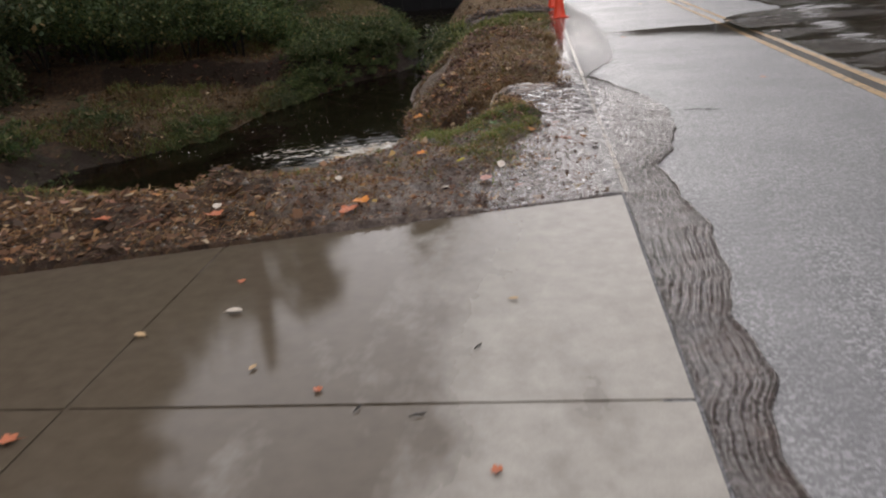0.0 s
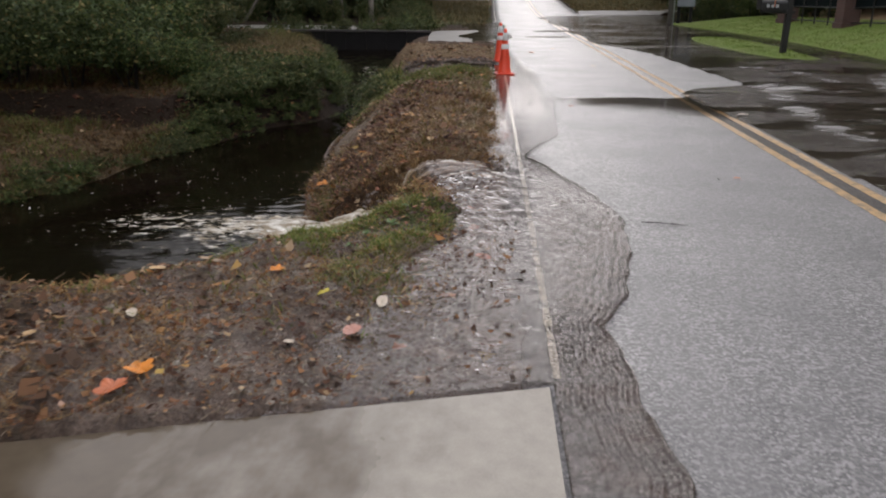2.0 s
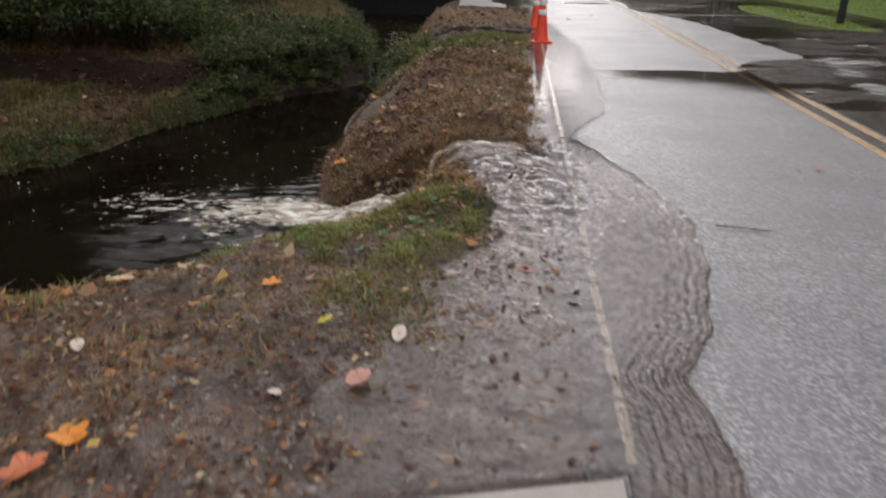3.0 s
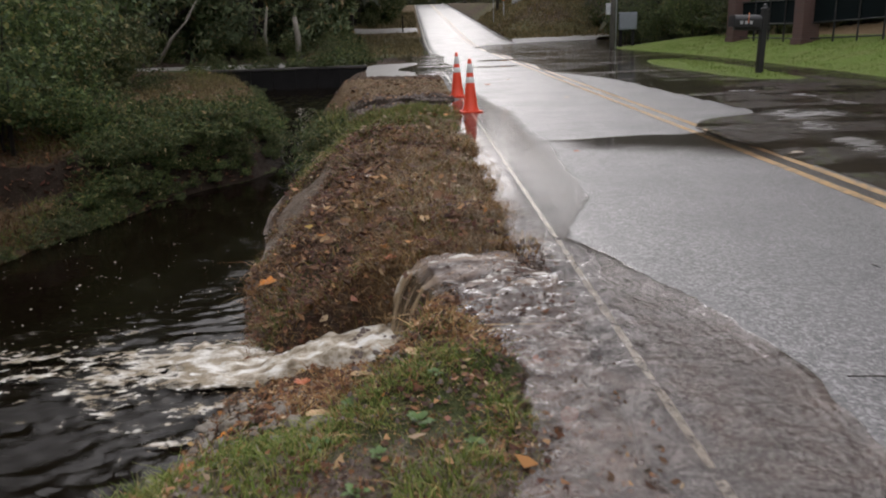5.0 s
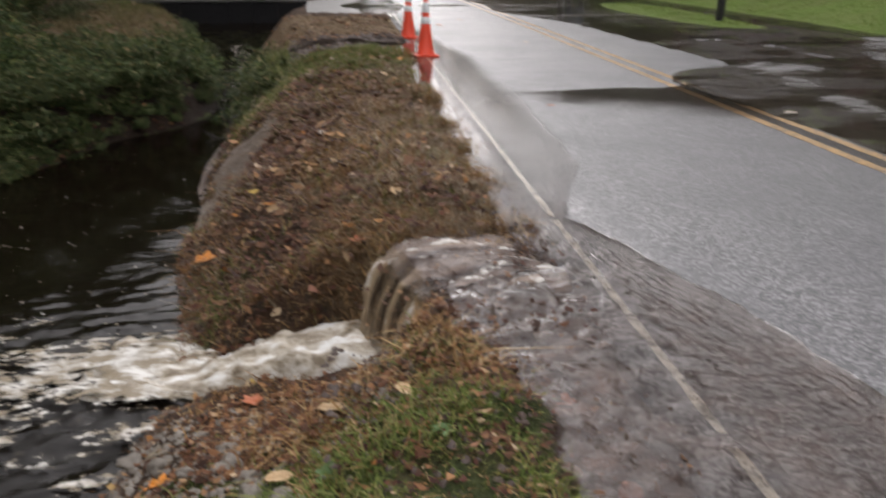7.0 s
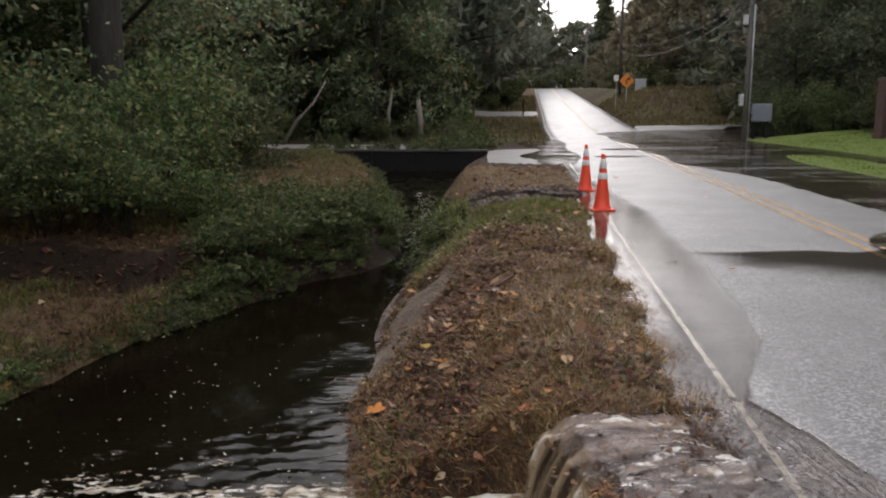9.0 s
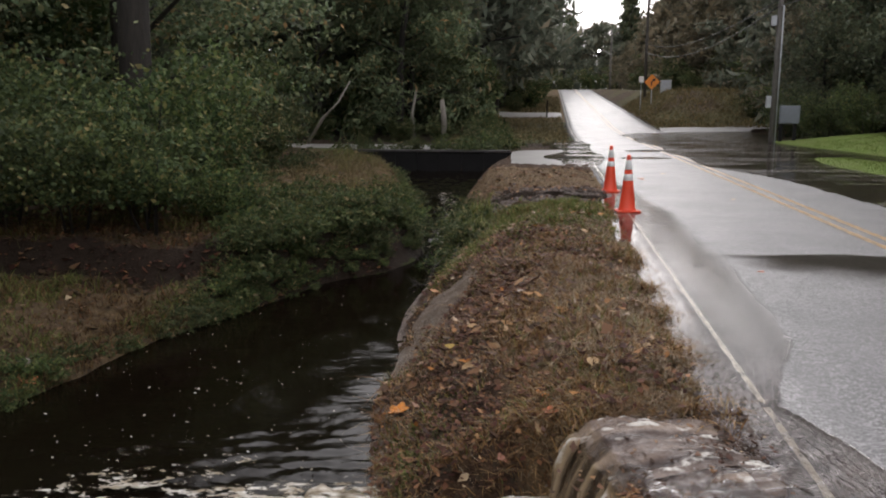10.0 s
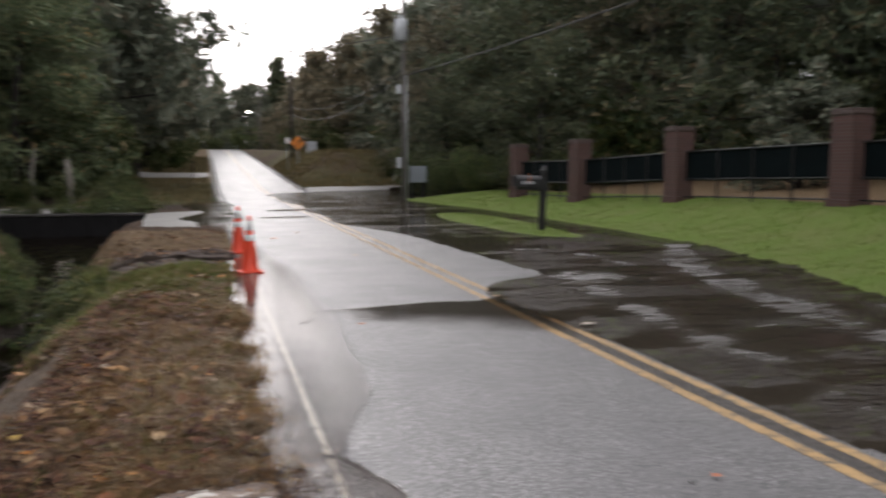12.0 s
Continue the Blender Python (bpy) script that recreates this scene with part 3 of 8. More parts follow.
def ground_height(x, y):
    x, y = np.asarray(x, float), np.asarray(y, float)
    ins, d = inside(x, y, CREEK), distance(x, y, CREEK)
    base = rise(y)
    left_side = x < np.interp(y, [2, 5, 8, 12, 14, 17, 22, 26, 30], [-4.6, -4.2, -3.9, -3.5, -3.15, -3.4, -4.2, -4.9, -5.4])
    # right-hand bank of the creek: a domed shoulder that falls steeply at the foot
    top_r = 0.03 + 0.05 * smooth((-0.3 - x) / 0.6) * smooth((y - 4.9) / 0.8) + 0.02 * wob(x, y, 1.3)
    top_r = top_r - 0.12 * smooth((y - 12.4) / 2.4) * (y < 15.6) - 0.02 * (y >= 15.6)
    right = -0.8 + (top_r + 0.8) * smooth(d / np.interp(y, [13, 15.4, 19], [1.55, 1.1, 0.9])) ** 0.62
    # left-hand bank: steeper, then gently up to the wood
    up = smooth((y - scarp_line(x) - 0.12 * grain(x, y, 1.6, 111)) / 0.4)
    top_l = -0.46 + 0.10 * smooth((d - 0.5) / 3) + up * (0.44 + 0.04 * smooth((y - 12) / 5)) + 0.05 * wob(x, y, 0.8, 3)
    steep = np.interp(y, [6, 9, 10.2, 11.6, 12.4, 14, 22], [0.8, 0.8, 0.32, 0.28, 0.5, 0.6, 0.9])
    left = -0.8 + (top_l + 0.8) * smooth(d / steep) ** 0.8
    near = -0.8 + 0.42 * smooth(d / 0.3) + 0.38 * smooth((d - 0.1) / 1.3)
    z = np.where(left_side, np.where(y < 3.2, near, left), right)
    z = np.where((y < 3.2) & left_side, near + (left - near) * smooth((-5.2 - x) / 1.0), z)
    z = np.where(ins, -0.8 - 0.55 * np.minimum(d, 0.7), z)
    # the bank frays out into the wet road edge
    fray = -0.24 - 0.24 * smooth(0.5 + 1.1 * grain(x, y, 1.7, 74)) - 0.05 * grain(x, y, 9, 75, 1)
    z = np.where(~ins & (y > 4.9) & (y < 15) & (x < 0), z - 0.11 * smooth((x - fray) / 0.12 + 0.5), z)
    # flat wet margin south of the wash-out, where a grassy tongue reaches towards the road
    z = np.where(~ins & (x > -1.1) & (y < 4.5), np.minimum(z, 0.035 - 0.105 * smooth((x + 1.15 - tongue(y)) / 0.55) + (0.035 * grain(x, y, 1.9, 61, 2) + 0.02 * grain(x, y, 7, 62, 2)) * smooth((-0.25 - x) / 0.3)), z)
    z = np.where((x > -1.3) & (x < -0.1) & (y > slab_edge(x)) & (y < slab_edge(x) + 0.25), np.maximum(z, -0.02), z)
    # the wash-out: a lip at the road, a drop, a trench to the creek
    yc = np.interp(x, [-2.6, -2.2, -1.8, -1.3, -1.0, -0.6, -0.2], [4.9, 4.74, 4.66, 4.56, 4.40, 4.36, 4.4])
    wide = np.interp(x, [-2.5, -2.2, -1.85, -1.3, -1.05, -0.95, -0.3], [0.34, 0.2, 0.13, 0.17, 0.2, 0.38, 0.46])
    turn = x + 0.38 * (y - 4.38)
    floor = np.where(y < yc + wide, np.interp(turn, [-2.4, -2.1, -1.7, -1.18, -1.10, -1.0, -0.2], [-0.9, -0.84, -0.70, -0.56, -0.42, -0.07, -0.05]), np.interp(x, [-2.4, -2.1, -1.7, -1.2, -1.1, -1.0, -0.2], [-0.9, -0.84, -0.70, -0.56, -0.42, -0.07, -0.05]))
    south = np.interp(x, [-2.4, -1.3, -1.05, -0.9], [0.36, 0.44, 0.7, 2.0])
    north = np.interp(x, [-2.4, -1.6, -1.1, -0.9], [1.5, 1.7, 2.6, 2.6])
    trench = floor + np.clip(np.abs(y - yc) - wide, 0, 9) * np.where(y < yc, south, north)
    trench = trench + np.where((y < yc) & (x < -1.0), 0.07 * np.exp(-((yc - y - 0.42) / 0.16) ** 2) * (0.6 + 0.6 * grain(x, y, 3.0, 113, 2)), 0)
    z = np.where((x < -0.2) & (x > -2.5) & ~ins, np.minimum(z, trench), z)
    # shelf and second wash-out farther along
    far = smooth((y - 15.8 - 0.7 * grain(x, y, 1.0, 72)) / (0.3 + 0.2 * grain(x, y, 2.0, 79))) * smooth((21.6 - y) / 0.8) * smooth((x + 3.6) / 0.7)
    z = z + (0.005 + 0.035 * grain(x, y, 0.9, 73)) * far * (x < -0.1)
    cut = np.clip(np.abs(y - (15.1 + 0.25 * (x + 0.2) + 0.1 * np.sin(5 * x))) - 0.16, 0, 9)
    z = np.where((x < -0.15) & (x > -2.9) & ~ins, np.minimum(z, -0.36 + 0.3 * smooth((-0.55 - x) / 0.4) + 0.12 * np.clip(x + 0.2, -2.7, 0) + 2.2 * cut), z)
    # beyond the head wall the ground is level with the side road
    z = np.where((x < 0) & (y > 29.7), base - 0.04 + 0.25 * smooth((-9 - x) / 6) + 0.1 * smooth((y - 36.5) / 2), z)
    z = np.where((x < 0) & (y > 46), base + 0.03 + 0.4 * smooth((-4 - x) / 6), z)
    z = np.where(x < -11, np.maximum(z, -0.1), z)
    z = np.where(inside(x, y, SIDE) | inside(x, y, APRON), -0.09, z)
    # under road and drive
    z = np.where((x > ROAD_W[0]) & (x < ROAD_W[1]), base - 0.09, z)
    z = np.where((x <= ROAD_W[0]) & (y < slab_edge(x)), -0.09, z)
    # right of the road: flooded margin, lawn with its rise, grassy slope beyond
    marg = -0.07 + 0.02 * wob(x, y, 0.4, 5)
    edge = np.interp(y, [-20, 8.3, 11.9, 16, 20, 26, 31, 37], [6.4, 7.3, 8.6, 9.3, 9.4, 9.5, 9.2, 8.4])
    lawn = -0.02 + 0.80 * np.interp(y, [20, 36], [1.0, 0.55]) * smooth((x - edge) / 4.6) + 0.05 * smooth((x - edge) / 0.6)
    isle = 0.125 * smooth(1.4 - np.hypot((x - 7.55) / 1.5, (y - 22.6) / 7.6) * 1.25)
    rgt = np.maximum(marg + isle, np.where(x > edge, lawn, -9))
    rgt = rgt + 0.55 * smooth((x - 13.6) / 9) * (y < 45)
    rgt = np.where(y > 37, marg + (rgt - marg) * smooth((44 - y) / 7) + 0.5 * smooth((x - 12) / 8), rgt)
    hill = np.minimum(base + 0.02 + np.clip(0.62 * (x - 5.9), 0, 3) * smooth((y - 57) / 12), np.maximum(1.48 + 0.0195 * (y - 4.5) + 0.10 * grain(x, y, 0.3, 71), base + 0.06))
    rgt = np.where(y > 54, np.maximum(rgt * smooth((66 - y) / 10), hill), rgt)
    return np.where(x >= ROAD_W[1], rgt, z)


def axis(*spans):
    out = []
    for a, b, step in spans:
        out.extend(np.arange(a, b, step))
    return np.array(out + [spans[-1][1]])


gx = axis((-620, -120, 50), (-120, -30, 8), (-30, -9, 1.2), (-9, -6, 0.22), (-6, 0, 0.055), (0, 6, 0.5), (6, 11, 0.12), (11, 20, 0.4), (20, 60, 3), (60, 620, 56))
gy = axis((-300, -40, 26), (-40, -5, 3), (-5, -1.5, 0.25), (-1.5, 11, 0.055), (11, 17, 0.09), (17, 32, 0.18), (32, 80, 1.0), (80, 180, 5), (180, 900, 60))
GX, GY = np.meshgrid(gx, gy)


def surface(x, y):
    """The ground as it lies, with its lumps and hollows."""
    x, y = np.asarray(x, float), np.asarray(y, float)
    z = ground_height(x, y)
    lumpy = (x < -0.2) & (x > -9) & (y < 29) & (y > slab_edge(x) + 0.1) & (z > -0.78)
    return z + lumpy * (0.065 * grain(x, y, 2.2, 1) + 0.036 * grain(x, y, 7, 2, 2))


GZ = surface(GX, GY)
nx, ny = len(gx), len(gy)
idx = np.arange(nx * ny).reshape(ny, nx)
gf = np.stack([idx[:-1, :-1], idx[:-1, 1:], idx[1:, 1:], idx[1:, :-1]], -1).reshape(-1, 4)
ground = new("ground", mesh_of("ground", np.stack([GX, GY, GZ], -1).reshape(-1, 3), gf, M_GROUND, True))
tagged(ground, "uneven wet earth with leaf litter, grass and a mown lawn", "ground", kind="structure")


def blob(x, y, cx, cy, rx, ry, soft=0.35):
    return smooth((1 + soft - np.hypot((x - cx) / rx, (y - cy) / ry)) / soft)


DC = distance(GX, GY, CREEK)
slope = np.hypot(np.gradient(GZ, gy, axis=0), np.gradient(GZ, gx, axis=1))
SCARP = smooth((slope - 0.7) / 0.5) * (GX < -3.2) * (GX > -9) * (GY > 8.5) * (GY < 15)
left_of = GX < np.interp(GY, [2, 5, 8, 12, 14, 17, 22, 26, 30], [-4.6, -4.2, -3.9, -3.5, -3.15, -3.4, -4.2, -4.9, -5.4])
LAWN_EDGE = np.interp(GY, [-20, 8.3, 11.9, 16, 20, 26, 31, 37], [6.4, 7.3, 8.6, 9.3, 9.4, 9.5, 9.2, 8.4])
layers = {
    "litter": (1 - 0.9 * ((GX < 0) & (GX > -3.3) & (GY > 15) & (GY < 16.5))) * (1 - 0.7 * (left_of & (DC < 0.5))) * np.where(GX < 0, 0.8 - 0.4 * smooth((GY - 30) / 5), 0.3) * np.where(GX > 20, 0.6, 1),
    "green": np.maximum.reduce([(0.8 * smooth((1.7 - DC) / 0.8) + 0.2 * grain(GX, GY, 1.7, 17)) * (GY < 3.2) * (GX > -5.5), 0.6 * blob(GX, GY, -1.3, 2.45, 0.95, 0.7), 0.8 * blob(GX, GY, -1.6, 12.2, 1.2, 1.8), 0.35 * (left_of & (DC < 2.2) & (GY > 4)) + 0.4 * (left_of & (GY > 10.5) & (DC < 2.5)),
                                0.4 * blob(GX, GY, -6.5, 8.5, 2.5, 2.0), 0.6 * blob(GX, GY, -2.0, 40, 2.0, 3), (0.55 + 0.5 * grain(GX, GY, 0.3, 5)) * (((GX > 5.6) & (GY > 54)) | ((GX < -0.2) & (GY > 44)))]),
    "straw": np.maximum.reduce([0.3 * blob(GX, GY, -2.6, 0.5, 2.4, 1.4), 0.75 * blob(GX, GY, -0.8, 7.6, 0.75, 3.2), 0.9 * blob(GX, GY, -5.6, 18.5, 2.0, 3.6), 0.5 * ((GX < -5.0) & (GY > 6) & (GY < scarp_line(GX) - 0.2) & (GX > -10)), 0.8 * blob(GX, GY, -1.5, 18.9, 2.2, 2.3), 0.45 * ((GX > 5.6) & (GY > 52)),
                                0.15 * blob(GX, GY, -6.3, 8.6, 2.4, 2.6), 1.0 * ((GX > 13.4) & (GY < 45) & (GX < 24)), 0.6 * ((GX < 0) & (GY > 60) & (GX > -8))]),
    "lawn": 1.0 * ((GX > LAWN_EDGE - 0.05) & (GX < 13.6) & (GY < 40)) + 0.9 * (blob(GX, GY, 7.55, 22.6, 1.4, 7.4) > 0.3),
    "mud": np.maximum.reduce([0.85 * blob(GX, GY, -1.2, 0.7, 1.1, 1.1, 0.8), smooth((GX + 1.12 - 1.1 * tongue(GY) + 0.22 * grain(GX, GY, 2.6, 63)) / 0.5) * ((GX < 0.2) & (GY > -0.4) & (GY < 4.75)), 0.9 * smooth((-0.70 - GZ) / 0.08) * (GX < 0) * (GX > -3.0),
                              0.8 * ((GX > 5.6) & (GX < 9.2) & (GZ < -0.02) & (GY < 54)), 0.3 * ((GX < 0) & (GX > -1.6) & (GY > 13.9) & (GY < 15.3))]),
    "sand": 1.0 * (bare_sand(GX, GY) > -0.03),
}
for key, val in layers.items():
    val = val * (1 - 0.9 * SCARP) if key in ("green", "straw", "litter") else val
    ground.data.attributes.new(key, "FLOAT", "POINT").data.foreach_set("value", np.asarray(val, np.float32).reshape(-1))

# ---- road, its lines, side roads ----


def strip(name, ys, x0, x1, lift, mat, nx=8):
    """A sheet that follows the road's profile."""
    xs = np.linspace(0, 1, nx)
    v = [(x0(y) + (x1(y) - x0(y)) * s, y, float(rise(y)) + lift) for y in ys for s in xs]
    f = [(j * nx + i, j * nx + i + 1, (j + 1) * nx + i + 1, (j + 1) * nx + i) for j in range(len(ys) - 1) for i in range(nx - 1)]
    return mesh_of(name, v, f, mat, True)


def solid(me, thick):
    """Gives a sheet a thickness below it."""
    bm = bmesh.new()
    bm.from_mesh(me)
    r = bmesh.ops.extrude_face_region(bm, geom=bm.faces[:])
    for v in r["geom"]:
        if isinstance(v, bmesh.types.BMVert):
            v.co.z -= thick
    bmesh.ops.recalc_face_normals(bm, faces=bm.faces)
    bm.to_mesh(me)
    bm.free()
    return me


ry = list(np.arange(-60, -6, 6)) + list(np.arange(-6, 24, 0.12)) + list(np.arange(24, 46, 1)) + list(np.arange(46, 156, 2)) + [170, 220, 320]
ragged = lambda y: ROAD_W[0] + (0.05 * math.sin(3.1 * y) * math.sin(1.3 * y + 1) + 0.035 * math.sin(11 * y) if 0.2 < y < 24 else 0.0)
road = new("road", solid(strip("road", ry, ragged, lambda y: ROAD_W[1] + 0.05 * math.sin(0.9 * y), 0.0, M_ASPHALT, 12), 0.08))
tagged(road, "two-lane wet grey asphalt road running up a hill", "road", kind="structure")


def line_mark(name, x, w, y0, y1, mat, label, gaps=()):
    ys = np.arange(y0, min(y1, 46), 0.08).tolist() + (np.arange(46, y1 + 1, 2.0).tolist() if y1 > 46 else [])
    v, f = [], []
    for y in ys:
        a = min(w * 0.2, 0.007) * (0.5 * math.sin(19 * y) * math.sin(7.3 * y) + 0.5 * math.sin(61 * y))
        v += [(x - w / 2 + a, y, float(rise(y)) + 0.003), (x + w / 2 - a * 0.7, y, float(rise(y)) + 0.003)]
    for j in range(len(ys) - 1):
        if not any(g0 < ys[j] < g1 for g0, g1 in gaps):
            f.append((2 * j, 2 * j + 1, 2 * j + 3, 2 * j + 2))
    ob = new(name, mesh_of(name, v, f, mat))
    return tagged(ob, label, "road marking", kind="structure")


chips = [(1.15, 1.17), (1.89, 1.92), (2.62, 2.65), (2.97, 2.99), (3.35, 3.38), (3.79, 3.81), (4.18, 4.21), (4.62, 4.64), (5.02, 5.05)]
line_mark("edge_line", 0.0, 0.039, 0.06, 150, M_WHITE_LINE, "chipped white painted edge line on the wet asphalt", chips)
line_mark("centre_line", 2.75, 0.10, -40, 150, M_YELLOW_LINE, "worn yellow painted centre line on the asphalt")
tagged(new("wet_strip", strip("wet_strip", list(np.arange(-6, 10.2, 0.3)), lambda y: 2.805 + 0.012 * math.sin(3.1 * y), lambda y: 2.945, 0.0045, M_PUDDLE, 3)), "dark water standing between the two centre lines", "water", kind="structure")
gap_me = bpy.data.objects["wet_strip"].data
gap_me.attributes.new("depth", "FLOAT", "POINT").data.foreach_set("value", [0.5] * len(gap_me.vertices))
line_mark("centre_line", 3.0, 0.10, -40, 150, M_YELLOW_LINE, "worn yellow painted centre line on the asphalt")



def sheet(name, poly, z, mat, thick=0.0):
    bm = bmesh.new()
    f = bm.faces.new([bm.verts.new((x, y, z)) for x, y in poly])
    bmesh.ops.triangulate(bm, faces=[f])
    bmesh.ops.recalc_face_normals(bm, faces=bm.faces)
    if bm.faces[:][0].normal.z < 0:
        bmesh.ops.reverse_faces(bm, faces=bm.faces)
    me = bm_mesh(name, bm, mat)
    return solid(me, thick) if thick else me


tagged(new("side_road", sheet("side_road", SIDE, -0.004, M_PALE, 0.1)), "pale wet side road behind the head wall", "road", kind="structure")
tagged(new("apron", sheet("apron", APRON, -0.004, M_PALE, 0.1)), "pale wet concrete apron beside the flooded dip", "pavement", kind="structure")
dv, df = [], []
for i, x in enumerate(np.linspace(-0.2, -16, 30)):
    for y in (66, 67, 68, 69, 70, 71, 72, 73):
        dv.append((x, y, float(ground_height(x, y)) + 0.06 if x < -0.3 else float(rise(y)) - 0.006))
df = [(8 * i + j, 8 * i + j + 1, 8 * i + j + 9, 8 * i + j + 8) for i in range(29) for j in range(7)]
tagged(new("driveway", mesh_of("driveway", dv, df, M_PALE, True)), "pale concrete driveway opening off the road", "driveway", kind="structure")
dx_, dy_ = np.meshgrid(np.linspace(5.75, 26, 60), np.linspace(51.5, 54.5, 8), indexing="ij")
dy_ = dy_ + 0.5 * (dx_ - 5.6) ** 0.9
dv = np.stack([dx_, dy_, ground_height(dx_, dy_) + 0.07], -1).reshape(-1, 3)
df = [(8 * i + j, 8 * i + j + 1, 8 * i + j + 9, 8 * i + j + 8) for i in range(59) for j in range(7)]
tagged(new("gravel_drive", mesh_of("gravel_drive", dv, df, M_PALE, True)), "pale wet gravel drive at the foot of the slope", "driveway", kind="structure")

# ---- water ----
flood = rounded([(4.0, -5.5), (3.3, -2.0), (3.16, 4.3), (3.12, 6.8), (3.02, 8.6), (2.9, 10.2), (3.39, 11.3), (4.35, 11.9), (4.4, 13), (4.32, 14.5), (4.2, 17), (4.05, 19.6), (3.5, 21.8),
                 (3.0, 24), (3.2, 27), (2.9, 30), (3.2, 34), (2.7, 38), (2.9, 43), (2.6, 46), (3.6, 49.5), (5, 51),
                 (9, 52.5), (13, 50), (13, 44), (10.5, 36), (11, 28), (11, 20), (10.5, 13), (8.6, 8), (8, -1), (7.2, -5), (5.6, -7.5)], 5)
wx, wy = np.meshgrid(np.concatenate([np.arange(-1.6, 2.6, 0.35), np.arange(2.6, 10, 0.07), np.arange(10, 13.6, 0.4)]), np.concatenate([np.arange(-8.6, 2, 0.3), np.arange(2, 14, 0.06), np.arange(14, 24, 0.14), np.arange(24, 53.4, 0.4)]))
pools = [flood, rounded([(-0.3, 22.0), (-0.8, 23.9), (-0.9, 25.4), (-1.4, 27), (-0.7, 30), (-1.0, 33), (-1.4, 37), (-0.2, 40), (0.4, 36), (0.25, 31), (0.5, 27), (0.1, 23.5)], 5),
         rounded([(0.9, 26.6), (1.6, 26.2), (2.6, 26.8), (2.2, 27.4), (1.4, 27.2)], 5), rounded([(1.5, 30.6), (2.3, 30.2), (3.1, 31), (2.6, 31.8), (1.9, 31.3)], 5)]
win = np.any([inside(wx, wy, q) for q in pools], 0)
wd = np.min([distance(wx, wy, q) for q in pools], 0)
churn = np.maximum.reduce([np.exp(-(np.hypot(wx - np.interp(wy, [4, 6.5, 9.0, 11.0, 13.2, 15.3], [5.6, 5.9, 6.2, 6.75, 7.6, 9.0]), 0) / 0.5) ** 2) * smooth((15.9 - wy) / 0.8) * (wy > 3),
                           np.exp(-((wx - 4.9) / 0.75) ** 2 - ((wy - 11.4) / 0.8) ** 2), np.exp(-((wx - np.interp(wy, [6, 7.9, 9.5, 11], [3.9, 4.1, 4.3, 4.6])) / 0.4) ** 2) * smooth((11.2 - wy) / 1) * 0.8,
                           0.9 * np.exp(-((wx - np.interp(wy, [12.4, 14.6, 15.8], [6.3, 6.1, 5.2])) / 0.22) ** 2) * smooth((15.9 - wy) / 0.4) * smooth((wy - 12.2) / 0.6), 0.5 * smooth(0.3 + grain(wx * 0.5, wy, 0.9, 54)) * (wy < 9)])
churn = np.clip(churn * (1.0 + 0.8 * grain(wx, wy * 1.5, 1.6, 55)), 0, 1) * win
stir = smooth(0.62 + 1.2 * grain(wx * 0.9 + wy * 0.3, wy * 0.6 - wx * 0.2, 0.5, 51, 2)) * smooth((24 - wy) / 9) * smooth(wd / 0.8)
wz = 0.007 + stir * (0.034 * grain(wx * 0.7 + wy * 0.35, wy * 1.9 - wx * 0.5, 2.6, 52, 2) + 0.006 * grain(wx, wy * 1.8, 8, 53, 2) + 0.009)
wz = np.where(win, np.maximum(wz, 0.006), 0.006 - 0.08 * np.minimum(wd, 0.5))
wi = np.arange(wx.size).reshape(wx.shape)
wf = np.stack([wi[:-1, :-1], wi[:-1, 1:], wi[1:, 1:], wi[1:, :-1]], -1).reshape(-1, 4)
wf = wf[win.reshape(-1)[wf].any(1)]
used, inv = np.unique(wf, return_inverse=True)
flood_ob = new("flood_water", mesh_of("flood_water", np.stack([wx, wy, wz], -1).reshape(-1, 3)[used], inv.reshape(-1, 4), M_FLOOD, True))
flood_ob.data.attributes.new("churn", "FLOAT", "POINT").data.foreach_set("value", churn.reshape(-1)[used].astype(np.float32))
flood_ob.data.attributes.new("calm", "FLOAT", "POINT").data.foreach_set("value", (0.5 * smooth((wy - 15) / 8) + 0.4 * ((wx < 0.7) & (wy > 20))).reshape(-1)[used].astype(np.float32))
tagged(flood_ob, "still brown flood water covering the low side of the road", "water", kind="structure")
pud = rounded([(0.55, 9.75), (0.8, 9.1), (1.3, 8.5), (2.1, 8.1), (2.8, 7.5), (3.1, 8.6), (3.0, 10.0), (2.5, 9.93), (2.0, 10.0), (1.1, 9.82)], 5)
px_, py_ = np.meshgrid(np.arange(0.3, 3.3, 0.05), np.arange(7.2, 10.3, 0.05))
pi_ = np.arange(px_.size).reshape(px_.shape)
pf = np.stack([pi_[:-1, :-1], pi_[:-1, 1:], pi_[1:, 1:], pi_[1:, :-1]], -1).reshape(-1, 4)
pin = (inside(px_, py_, pud)).reshape(-1)
puddle = new("puddle", mesh_of("puddle", np.stack([px_, py_, 0 * px_ + 0.006], -1).reshape(-1, 3), pf[pin[pf].any(1)], M_PUDDLE, True))
low = np.interp(px_, [0.55, 0.8, 1.3, 2.1, 2.8, 3.3], [9.6, 9.1, 8.5, 8.1, 7.5, 7.4])
deep = smooth((py_ - low + 0.25 * grain(px_ * 0.5, py_, 2.2, 114)) / 1.1) * smooth(distance(px_, py_, pud) / 0.05) * inside(px_, py_, pud) * 0.95
puddle.data.attributes.new("depth", "FLOAT", "POINT").data.foreach_set("value", deep.astype(np.float32).reshape(-1))
tagged(puddle, "dark smooth puddle lying across the asphalt lane", "water", kind="structure")

